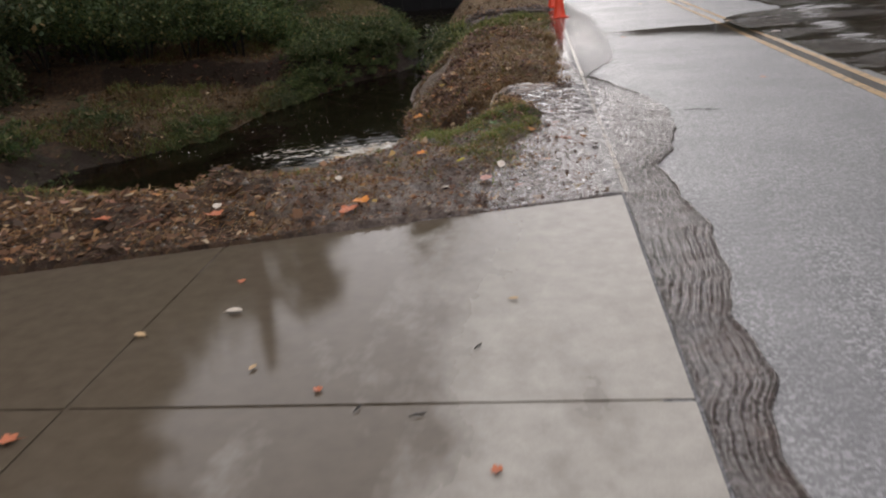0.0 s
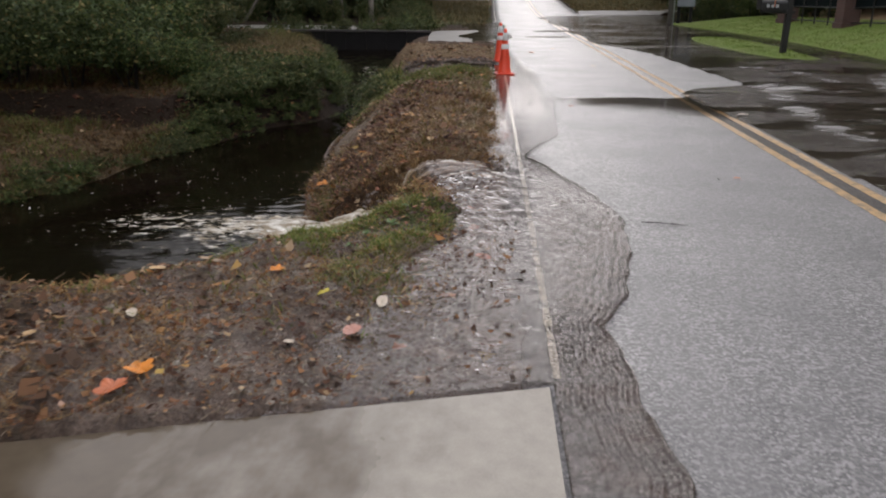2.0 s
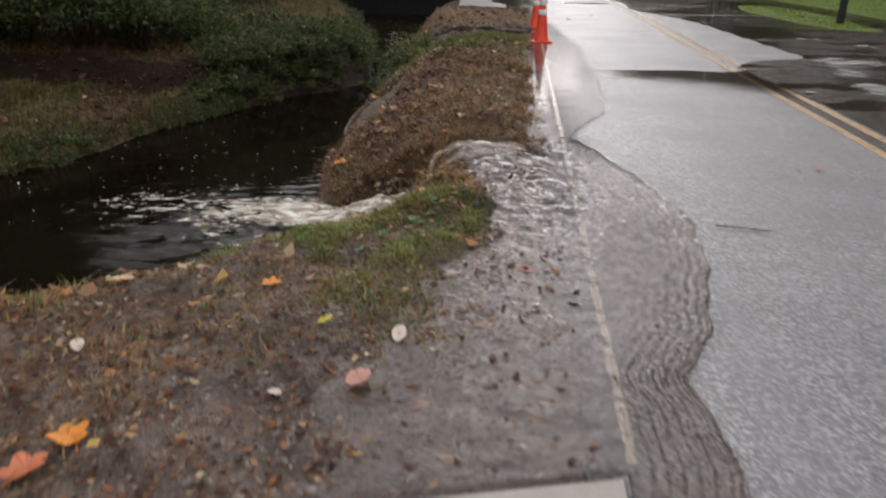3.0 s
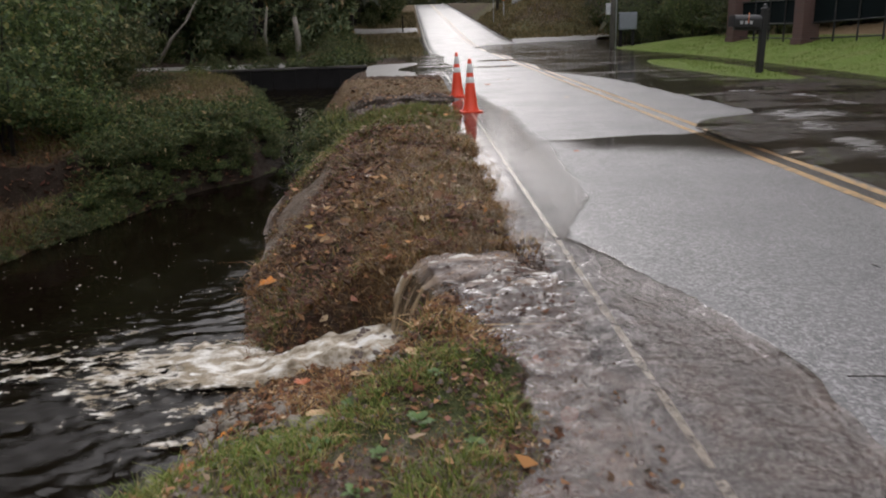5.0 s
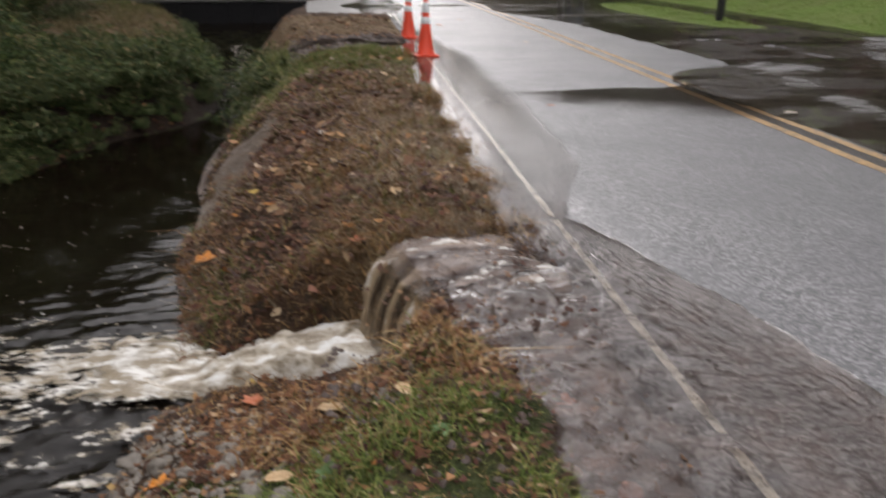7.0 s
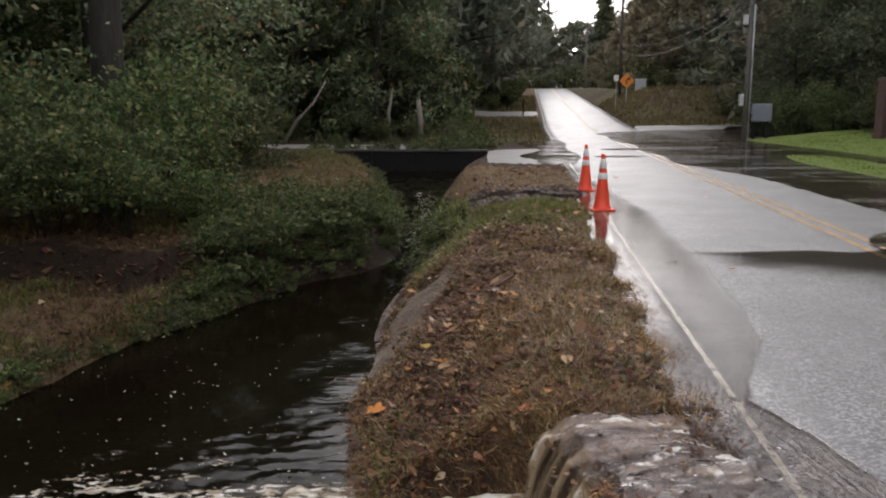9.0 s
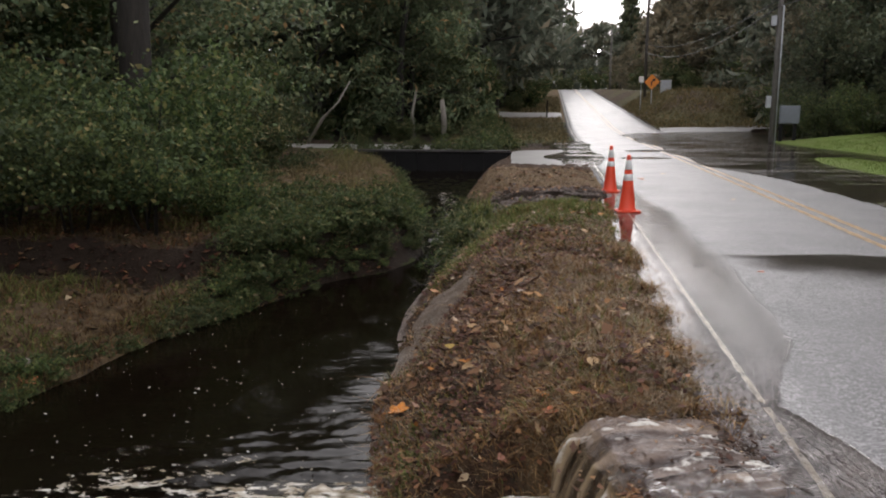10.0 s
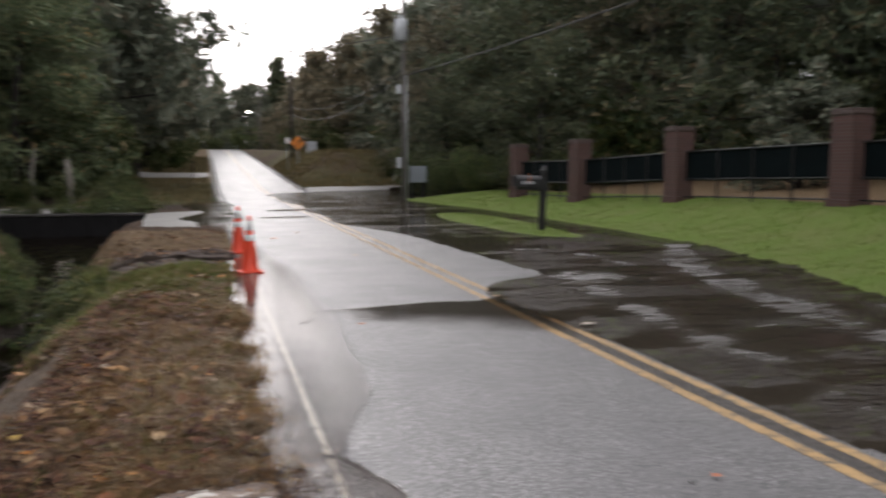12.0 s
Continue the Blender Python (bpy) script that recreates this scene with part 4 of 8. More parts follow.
cx, cy = np.meshgrid(np.concatenate([np.arange(-8.2, -4.6, 0.08), np.arange(-4.6, -1.9, 0.035)]), np.concatenate([np.arange(1.8, 7.5, 0.035), np.arange(7.5, 30, 0.08)]))
near_fall = np.exp(-((cx + 2.9) ** 2 / 0.9 + (cy - 5.2) ** 2 / 1.1))
fast = smooth((cy - 13.2) / 1.5)
cz = WATER + 0.006 * wob(cx, cy, 3, 2) + (near_fall + 0.7 * np.exp(-((cx + 3.1) ** 2 / 1.3 + (cy - 4.0) ** 2 / 0.9))) * (0.0045 * np.sin(27 * (cy - 0.35 * cx) + 4 * grain(cx, cy, 1.8, 7)) + 0.008 * grain(cx * 0.6, cy, 20, 8, 2)) + np.exp(-((cx + 2.9) ** 2 / 0.9 + (cy - 4.2) ** 2 / 1.2)) * 0.012 * grain(cx * 0.7, cy, 20, 116, 2) + fast * (0.08 * smooth((cy - 14) / 4) + 0.035 * grain(cx * 2.4, cy, 2.6, 3))
ci = np.arange(cx.size).reshape(cx.shape)
cf = np.stack([ci[:-1, :-1], ci[:-1, 1:], ci[1:, 1:], ci[1:, :-1]], -1).reshape(-1, 4)
keep = (inside(cx, cy, CREEK) | (distance(cx, cy, CREEK) < 0.25)).reshape(-1)
cf = cf[keep[cf].all(1)]
creek = new("creek_water", mesh_of("creek_water", np.stack([cx, cy, cz], -1).reshape(-1, 3), cf, M_CREEK, True))
boil = np.exp(-((cx + 3.1) ** 2 / 1.3 + (cy - 4.0) ** 2 / 0.9)) + 0.5 * near_fall
creek.data.attributes.new("churn", "FLOAT", "POINT").data.foreach_set("value", np.clip(1.1 * boil * (0.9 + 0.7 * grain(cx, cy, 4, 64)), 0, 1).astype(np.float32).reshape(-1))
tagged(creek, "dark peaty creek water with ripples and small rapids", "water", kind="structure")

EDGE_Y = [-12, -6, -3.0, -2.5, -1.95, -1.3, -0.76, -0.13, 0.35, 0.68, 1.1, 1.5, 2.3, 2.76, 3.3, 4.1, 4.6, 5.0, 5.35, 5.9, 6.4, 7.2, 8.0, 9.5, 10.7, 12, 13.2, 15, 17, 19, 22]
EDGE_X = [0.1, 0.12, 0.18, 0.30, 0.27, 0.37, 0.41, 0.36, 0.33, 0.31, 0.47, 0.57, 0.69, 0.71, 0.62, 0.39, 0.22, 0.08, 0.14, 0.37, 0.52, 0.58, 0.60, 0.72, 0.73, 0.75, 0.8, 0.6, 0.5, 0.3, 0.1]
LEFT_Y = [-12, -0.42, -0.38, 0.6, 1.2, 1.7, 2.0, 2.3, 2.85, 3.1, 3.5, 3.9, 4.16, 4.24, 4.95, 7, 12, 15, 15.6, 22]
LEFT_X = [-0.03, -0.03, -1.4, -1.3, -1.2, -1.05, -0.80, -0.70, -0.70, -0.80, -0.95, -0.90, -0.82, -0.22, -0.5, -0.5, -0.5, -0.45, -0.19, -0.19]
fy = np.concatenate([np.arange(-12, -5.5, 0.3), np.arange(-5.5, 8, 0.022), np.arange(8, 22, 0.1)])
fu = np.concatenate([np.linspace(0, 0.6, 52), np.linspace(0.61, 1, 40)])
ex = np.interp(fy, EDGE_Y, EDGE_X) + 0.014 * np.sin(7.3 * fy) + 0.008 * np.sin(17 * fy + 1)
lx = np.interp(fy, LEFT_Y, LEFT_X) + (0.03 * np.sin(5.7 * fy) + 0.09 * grain(fy, 0 * fy, 3.5, 151, 2)) * (fy > 0.1) * (fy < 4.15)
kerb = np.full(len(fy), -0.03)
FX = np.where(fu[None, :] <= 0.6, lx[:, None] + (kerb - lx)[:, None] * fu[None, :] / 0.6, kerb[:, None] + (ex - kerb)[:, None] * (fu[None, :] - 0.6) / 0.4)
FY = np.repeat(fy[:, None], len(fu), 1)
dist = ex[:, None] - FX
tight = smooth((0.9 - FY) / 0.4)
ridge = np.sin(2 * math.pi * dist / 0.05 + 1.2 * np.sin(3 * FY)) * np.exp(-dist / (0.17 + 0.16 * tight)) * 0.010
ridge *= 0.35 + 0.65 * smooth((7.6 - FY) / 2)
chop = smooth((FX * -1 + 0.35) / 0.5) * smooth((FY + 0.6) / 0.8) * smooth((4.9 - FY) / 0.3) * (0.13 + 0.75 * smooth((FY - 1.7) / 1.7))
FZ = 0.004 + 1.25 * ridge + 0.009 * np.exp(-((dist - 0.012) / 0.022) ** 2) + chop * (0.015 * grain(FX * 0.6 + FY * 0.2, FY * 1.3 - FX * 0.4, 16, 3, 2) + 0.042 * np.abs(grain(FX * 0.55 + 0.3 * FY, FY * 1.5 - 0.35 * FX, 11, 153, 2)) + 0.007 * grain(FX * 0.7, FY * 1.25, 30, 4, 2) + 0.012 * smooth((-0.12 - FX) / 0.3) * smooth((FY - 1.2) / 1.5) * np.abs(grain(FX * 0.9 + 0.4 * FY, FY * 1.3 - 0.3 * FX, 9, 161, 2)) + 0.005) + (0.0012 * grain(FX, FY, 16, 6, 2) + 0.0068 * grain(FX * 0.6 + FY * 0.5, FY * 1.1 - FX * 0.6, 13, 77, 2) + 0.0098 * np.abs(grain(FX * 0.6 + FY * 0.4, FY * 1.4 - FX * 0.5, 12, 154, 2))) * smooth((6.6 - FY) / 2)
FZ = np.maximum(FZ, np.where(FX > -0.14, 0.0042, -0.05))
FZ = np.where(FX < -0.85, FZ - 0.05 * smooth((-0.85 - FX) / 0.15) * (FY > 3.3), FZ)
FZ = np.where((FX < -0.025) & (FY < slab_edge(FX)), -0.07, FZ)
FZ = np.where(FY > 0.05, FZ - 0.09 * smooth((0.13 - (FX - lx[:, None])) / 0.13) * (lx[:, None] < -0.1), FZ)
FZ = np.where(FY < 4.3, FZ - 0.022 * smooth((FY - 3.86) / 0.3) * smooth((-0.12 - FX) / 0.15), FZ)
FZ[:, -1] = 0.0015
fi = np.arange(FX.size).reshape(FX.shape)
ff = np.stack([fi[:-1, :-1], fi[:-1, 1:], fi[1:, 1:], fi[1:, :-1]], -1).reshape(-1, 4)
flow = new("water_sheet", mesh_of("water_sheet", np.stack([FX, FY, FZ], -1).reshape(-1, 3), ff, M_FLOW, True))
silt = np.clip(0.25 + 0.09 * smooth((FX - 0.05) / 0.1) + 0.24 * smooth((-0.02 - FX) / 0.35) * smooth((FY + 0.3) / 0.4) + 0.06 * smooth((1.5 - np.abs(FY - 2.5)) / 1.5), 0, 0.7)
flow.data.attributes.new("silt", "FLOAT", "POINT").data.foreach_set("value", silt.astype(np.float32).reshape(-1))
film = np.where(FY > 5.2, 1 - smooth((FY - 5.2) / 6) * (1 - smooth(dist / 0.3)), 1.0) * (1 - smooth((FY - 4.6) / 1.2) * smooth((FX + 0.12) / 0.1) * (0.58 - 0.36 * smooth((FY - 7.2) / 1.8)))
flow.data.attributes.new("depth", "FLOAT", "POINT").data.foreach_set("value", film.astype(np.float32).reshape(-1))
flow.data.attributes.new("calm", "FLOAT", "POINT").data.foreach_set("value", (np.maximum(0.85 * smooth((FY - 5.6) / 2.4), 0.93 * smooth((FY - 5.6) / 1.5) * smooth((-0.02 - FX) / 0.1))).astype(np.float32).reshape(-1))
tagged(flow, "shallow rippling water running off the road edge", "water", kind="structure")


def ribbon(name, path, widths, mat, rough, n_across=18, step=0.025, seed=1, lift=0.0):
    """A running strand of water along a path, humped and uneven across."""
    p = np.array(path, float)
    L = np.concatenate([[0], np.cumsum(np.linalg.norm(np.diff(p, axis=0), axis=1))])
    s = np.arange(0, L[-1], step)
    c = np.stack([np.interp(s, L, p[:, i]) for i in range(3)], -1)
    ker = np.ones(5) / 5
    for i in range(3):
        c[2:-2, i] = np.convolve(c[:, i], ker, "valid")
    w = np.interp(s, L, widths)
    d = np.gradient(c[:, :2], axis=0)
    d /= np.linalg.norm(d, axis=1)[:, None] + 1e-9
    side_v = np.stack([-d[:, 1], d[:, 0]], -1)
    u = np.linspace(-1, 1, n_across)
    X = c[:, 0:1] + side_v[:, 0:1] * u * w[:, None]
    Y = c[:, 1:2] + side_v[:, 1:2] * u * w[:, None]
    S = np.repeat(s[:, None], n_across, 1)
    Z = c[:, 2:3] + 0.03 * (1 - u ** 2) + lift + rough * (1.6 * grain(S * 1.0, u * w[:, None] * 2.2, 5.5, seed, 2) + 1.0 * grain(S * 0.7, u * w[:, None] * 3, 14, seed + 2, 2)) - 0.14 * smooth((np.abs(u) - 0.72) / 0.28)
    i = np.arange(X.size).reshape(X.shape)
    return mesh_of(name, np.stack([X, Y, Z], -1).reshape(-1, 3), np.stack([i[:-1, :-1], i[:-1, 1:], i[1:, 1:], i[1:, :-1]], -1).reshape(-1, 4), mat, True)


def torrent(name, path, widths, steps, relief, seed):
    """Running water over a lip, in strands: a sheet that also knows how far across, along and how broken it is."""
    p = np.array(path, float)
    L = np.concatenate([[0], np.cumsum(np.linalg.norm(np.diff(p, axis=0), axis=1))])
    t = np.arange(0, L[-1], 0.012)
    c = np.stack([np.interp(t, L, p[:, i]) for i in range(3)], -1)
    for _ in range(3):
        c[1:-1] = (c[:-2] + 2 * c[1:-1] + c[2:]) / 4
    w = np.interp(t, L, widths)
    tang = np.gradient(c, axis=0)
    tang /= np.linalg.norm(tang, axis=1)[:, None]
    flat = np.stack([-tang[:, 1], tang[:, 0], 0 * t], -1)
    flat /= np.linalg.norm(flat, axis=1)[:, None] + 1e-9
    out = np.cross(tang, flat)
    u = np.linspace(-1, 1, steps)
    T, U = np.meshgrid(t, u, indexing="ij")
    A = U * w[:, None]
    drop = np.repeat(smooth((-tang[:, 2] - 0.25) / 0.5)[:, None], steps, 1)
    strand = grain(A * 1.0, T * 0.22, 14, seed, 2)
    wave = grain(T * 0.75 + A * 0.35, A * 1.25 - T * 0.2, 6.0, seed + 1, 2)
    fine = grain(T * 0.6, A, 22, seed + 2, 2)
    h = relief * ((1 - drop) * (1.35 * wave + 0.6 * fine) + drop * 1.5 * strand) - 0.05 * smooth((np.abs(U) - 0.78) / 0.22)
    P = c[:, None] + flat[:, None] * A[..., None] + out[:, None] * h[..., None]
    i = np.arange(T.size).reshape(T.shape)
    me = mesh_of(name, P.reshape(-1, 3), np.stack([i[:-1, :-1], i[:-1, 1:], i[1:, 1:], i[1:, :-1]], -1).reshape(-1, 4), M_TORRENT, True)
    broken = np.clip((1 - drop) * 0.9 * smooth((0.7 * wave + 0.8 * fine + 0.5 * grain(T * 0.5, A, 3.0, seed + 3, 2) - 0.20) / 0.6) + drop * 0.6 * smooth((strand + 0.3 * fine - 0.1) / 0.5), 0, 1)
    for key, val in (("broken", broken), ("strand", 0.5 + 0.5 * strand), ("drop", drop), ("rim", np.abs(U))):
        me.attributes.new(key, "FLOAT", "POINT").data.foreach_set("value", np.asarray(val, np.float32).reshape(-1))
    return new(name, me)


fall = torrent("waterfall", [(-0.2, 4.56, -0.04), (-0.4, 4.52, 0.0), (-0.7, 4.43, 0.014), (-0.9, 4.37, 0.0), (-1.01, 4.34, -0.06), (-1.08, 4.315, -0.2), (-1.12, 4.30, -0.36), (-1.15, 4.29, -0.52)],
               [0.52, 0.52, 0.49, 0.44, 0.39, 0.35, 0.30, 0.27], 76, 0.021, 31)
tagged(fall, "brown water spilling over the eroded road shoulder", "waterfall", kind="structure")
tagged(new("white_water", ribbon("white_water", [(-1.04, 4.36, -0.50), (-1.2, 4.46, -0.46), (-1.5, 4.58, -0.52), (-1.8, 4.66, -0.62), (-2.1, 4.73, -0.75), (-2.4, 4.84, -0.79), (-2.8, 4.95, -0.80)],
       [0.24, 0.28, 0.25, 0.21, 0.28, 0.42, 0.50], M_FOAM, 0.026, 26, 0.018, 5)), "white foaming water rushing down the washed-out trench", "water", kind="structure")

# foam on the pool: a torn net that thins out with distance
qx, qy = np.meshgrid(np.arange(-6.4, -2.05, 0.03), np.arange(3.0, 7.4, 0.03))
qd = (-2.35 - qx)
fan = np.exp(-((qy - (4.84 + 0.02 * qd)) / (0.42 + 0.15 * qd)) ** 2) * np.exp(-(np.maximum(qd, 0) / 1.3) ** 1.6) * 1.1
fan = np.maximum(fan, 0.62 * np.exp(-((qy - (5.0 + 0.06 * qd)) / 0.16) ** 2) * smooth((2.5 - qd) / 1.0) * smooth(0.55 + grain(qx, qy, 2.2, 117)))
fan = np.maximum(fan, 0.42 * np.exp(-((qy - (4.2 - 0.06 * qd)) / 0.22) ** 2) * smooth((1.2 - qd) / 0.6) * smooth(0.6 + grain(qx, qy, 2.5, 118)))
on = fan > 0.03
qi = np.arange(qx.size).reshape(qx.shape)
qf = np.stack([qi[:-1, :-1], qi[:-1, 1:], qi[1:, 1:], qi[1:, :-1]], -1)
qf = qf[on[:-1, :-1] & on[1:, 1:]]
qz = WATER + 0.030 + 0.03 * fan * (1 + grain(qx, qy, 5, 14)) + 0.008 * grain(qx, qy, 9, 15)
used, inv = np.unique(qf, return_inverse=True)
lace = new("foam", mesh_of("foam", np.stack([qx, qy, qz], -1).reshape(-1, 3)[used], inv.reshape(-1, 4), M_LACE, True))
lace.data.attributes.new("cover", "FLOAT", "POINT").data.foreach_set("value", np.clip(fan, 0, 1).reshape(-1)[used].astype(np.float32))
tagged(lace, "torn white foam drifting on the dark creek", "foam", kind="stuff")

qx, qy = np.meshgrid(np.arange(-2.75, -1.35, 0.022), np.arange(2.75, 4.25, 0.022))
seep = np.maximum.reduce([np.exp(-(np.abs(qy - (c0 + c1 * (qx + 2.0) + 0.10 * np.sin(6 * qx + c0))) / 0.085) ** 2) * smooth((e1 - qx) / 0.3) for c0, c1, e1 in ((3.78, 0.25, -1.45), (3.35, 0.35, -1.7), (3.02, 0.2, -1.95))])
qz = np.maximum(surface(qx, qy), WATER) + 0.020 + 0.010 * grain(qx, qy, 12, 115, 2)
on = seep > 0.1
qi = np.arange(qx.size).reshape(qx.shape)
qf = np.stack([qi[:-1, :-1], qi[:-1, 1:], qi[1:, 1:], qi[1:, :-1]], -1)[on[:-1, :-1]]
used, inv = np.unique(qf, return_inverse=True)
lace = new("foam", mesh_of("foam", np.stack([qx, qy, qz], -1).reshape(-1, 3)[used], inv.reshape(-1, 4), M_LACE, True))
lace.data.attributes.new("cover", "FLOAT", "POINT").data.foreach_set("value", np.clip(seep * 0.30, 0, 1).reshape(-1)[used].astype(np.float32))
tagged(lace, "broken white riffles trickling over the stony slope", "foam", kind="stuff")
# pale lace painted over the rapids for ripples that reflect the sky
qx, qy = np.meshgrid(np.arange(-4.3, -2.7, 0.03), np.arange(13.5, 22, 0.05))
run = np.exp(-((qx - np.interp(qy, [13.5, 15, 17, 20, 22], [-3.15, -3.15, -3.4, -3.7, -4.1])) / 0.28) ** 2) * smooth((qy - 13.4) / 0.8)
on = run > 0.1
qi = np.arange(qx.size).reshape(qx.shape)
qf = np.stack([qi[:-1, :-1], qi[:-1, 1:], qi[1:, 1:], qi[1:, :-1]], -1)[on[:-1, :-1]]
qz = WATER + 0.05 + 0.08 * smooth((qy - 14) / 4) + 0.02 * run
used, inv = np.unique(qf, return_inverse=True)
lace = new("foam", mesh_of("foam", np.stack([qx, qy, qz], -1).reshape(-1, 3)[used], inv.reshape(-1, 4), M_LACE, True))
lace.data.attributes.new("cover", "FLOAT", "POINT").data.foreach_set("value", np.clip(run * 0.26, 0, 1).reshape(-1)[used].astype(np.float32))
tagged(lace, "pale streaks drawn as the sheen of ripples on the rapids upstream", "foam", kind="stuff")

# ---- concrete drive, slab by slab ----
drive = new("concrete_drive")
tagged(drive, "wide pale concrete driveway slabs, wet and stained", "driveway", kind="structure")


def slab(x0, x1, y0, far):
    """One cast slab between x0 and x1, from y0 up to a level or slanted far edge."""
    g = 0.004
    p = [(x0 + g, y0 + g), (x1 - g, y0 + g), (x1 - g, far(x1) - g), (x0 + g, far(x0) - g)]
    bm = bmesh.new()
    top = [bm.verts.new((x, y, 0.004)) for x, y in p]
    low = [bm.verts.new((x, y, -0.11)) for x, y in p]
    bm.faces.new(top)
    for i in range(4):
        bm.faces.new((low[i], low[(i + 1) % 4], top[(i + 1) % 4], top[i]))
    bmesh.ops.bevel(bm, geom=[e for e in bm.edges if all(v.co.z > 0 for v in e.verts)], offset=0.007, segments=2, affect="EDGES")
    part("slab", bm, M_CONCRETE, drive)


tagged(new("joint_fill", sheet("joint_fill", [(-0.05, -14), (-0.05, -0.05), (-9.35, -2.62), (-9.35, -14)], -0.0035, M_CONCRETE)), "dark gritty fill in the slab joints", "joint", kind="structure")
xs = [-0.03, -2.62, -5.3, -8.0, -9.4]
for a, b in zip(xs[1:], xs):
    slab(a, b, -2.66, slab_edge)
    for y in (-5.4, -8.2, -11.0, -13.8):
        slab(a, b, y, lambda x, y=y: y + (2.74 if y > -5.5 else 2.8))

# ---- head wall of the culvert ----
head = new("head_wall")
tagged(head, "black timber head wall over the creek", "retaining wall")
for i in range(9):
    x0 = -10.2 + i * 0.82
    bm = bmesh.new()
    box(bm, (x0 + 0.006, 29.62 + 0.012 * (i % 2), -1.7), (x0 + 0.814, 29.76, -0.02 - 0.008 * (i % 3)), 0.008)
    part("panel", bm, M_DARKWOOD, head)
bm = bmesh.new()
v = [bm.verts.new(c) for c in ((-2.82, 29.62, -1.7), (-2.2, 29.62, -1.7), (-2.2, 29.62, -0.85), (-2.62, 29.62, -0.03), (-2.82, 29.62, -0.03))]
f = bm.faces.new(v)
r = bmesh.ops.extrude_face_region(bm, geom=[f])
for q in r["geom"]:
    if isinstance(q, bmesh.types.BMVert):
        q.co.y += 0.14
bmesh.ops.recalc_face_normals(bm, faces=bm.faces)
part("end_panel", bm, M_DARKWOOD, head)
bm = bmesh.new()
box(bm, (-10.3, 29.58, -0.02), (-2.66, 29.84, 0.05), 0.015)
part("coping", bm, M_COPING, head, "weathered concrete coping")

# ---- traffic cones ----


def traffic_cone(at, turn, label):
    c = new("traffic_cone")
    tagged(c, label, "traffic cone", "cones at the road edge")
    bm = bmesh.new()
    box(bm, (-0.18, -0.18, 0), (0.18, 0.18, 0.03), 0.012)
    part("base", bm, M_ORANGE, c)
    bm = bmesh.new()
    r = lambda z: 0.132 - 0.102 * (z - 0.03) / 0.86
    lathe(bm, [(0.15, 0.03), (0.142, 0.045), (r(0.07), 0.07), (r(0.3), 0.3), (r(0.6), 0.6), (r(0.87), 0.87), (r(0.89) - 0.002, 0.89), (0.018, 0.9)], 28)
    part("body", bm, M_ORANGE, c, smooth=True)
    for z0, z1 in ((0.50, 0.60), (0.67, 0.82)):
        bm = bmesh.new()
        lathe(bm, [(r(z0) + 0.001, z0), (r(z0) + 0.004, z0 + 0.004), (r(z1) + 0.004, z1 - 0.004), (r(z1) + 0.001, z1)], 28)
        part("collar", bm, M_COLLAR, c, "white reflective collar", True)
    c.matrix_world = pose(*at, 0, 0, turn)
    return c


traffic_cone((-0.01, 13.42, 0.004), 8, "orange plastic traffic cone with two white bands, on wet asphalt")
traffic_cone((-0.07, 16.35, 0.004), -14, "orange banded traffic cone standing beside the washed-out bank")

# ---- mailbox ----
mail = new("mailbox")
tagged(mail, "black rounded mailbox on a black timber post in the lawn", "mailbox")
bm = bmesh.new()
box(bm, (-0.055, -0.055, -0.3), (0.055, 0.055, 1.36), 0.008)
part("post", bm, M_BLACK, mail)
bm = bmesh.new()
lathe(bm, [(0.05, 1.36), (0.075, 1.375), (0.075, 1.39), (0.03, 1.42), (0.04, 1.45), (0.012, 1.49)], 14)
part("finial", bm, M_BLACK, mail, smooth=True)
bm = bmesh.new()
box(bm, (-0.62, -0.045, 0.93), (0.12, 0.045, 1.0), 0.008)
part("arm", bm, M_BLACK, mail)
bm = bmesh.new()
ring = [(-0.105, 0.0), (0.105, 0.0), (0.105, 0.15)] + [(0.105 * math.cos(a), 0.15 + 0.105 * math.sin(a)) for a in np.linspace(0.25, math.pi - 0.25, 9)] + [(-0.105, 0.15)]
ends = [[bm.verts.new((x, y, 1.0 + z)) for y, z in ring] for x in (-0.66, -0.10)]
for i in range(len(ring)):
    j = (i + 1) % len(ring)
    bm.faces.new((ends[0][i], ends[0][j], ends[1][j], ends[1][i]))
bm.faces.new(ends[0])
bm.faces.new(ends[1][::-1])
bmesh.ops.recalc_face_normals(bm, faces=bm.faces)
shell = part("box", bm, M_BLACK, mail)
bm = bmesh.new()
box(bm, (-0.685, -0.11, 1.0), (-0.662, 0.11, 1.25), 0.01)
part("door", bm, M_BLACK, shell)
bm = bmesh.new()
box(bm, (-0.40, -0.12, 1.08), (-0.385, -0.107, 1.30), 0.003)
part("flag", bm, LEAF_PAINTS["rust"], shell, "faded red signal flag")
for i in range(3):
    bm = bmesh.new()
    box(bm, (-0.56 + 0.1 * i, -0.1085, 1.06), (-0.50 + 0.1 * i, -0.1055, 1.13))
    part("marking_bar", bm, M_GREYMETAL, shell, "small pale marking bar")
mail.matrix_world = pose(7.62, 19.45, float(ground_height(7.62, 19.45)) - 0.02, 0, 1.5, 4) @ Matrix.Diagonal((1.22, 1.5, 1.12, 1))

# ---- utility poles and wires ----


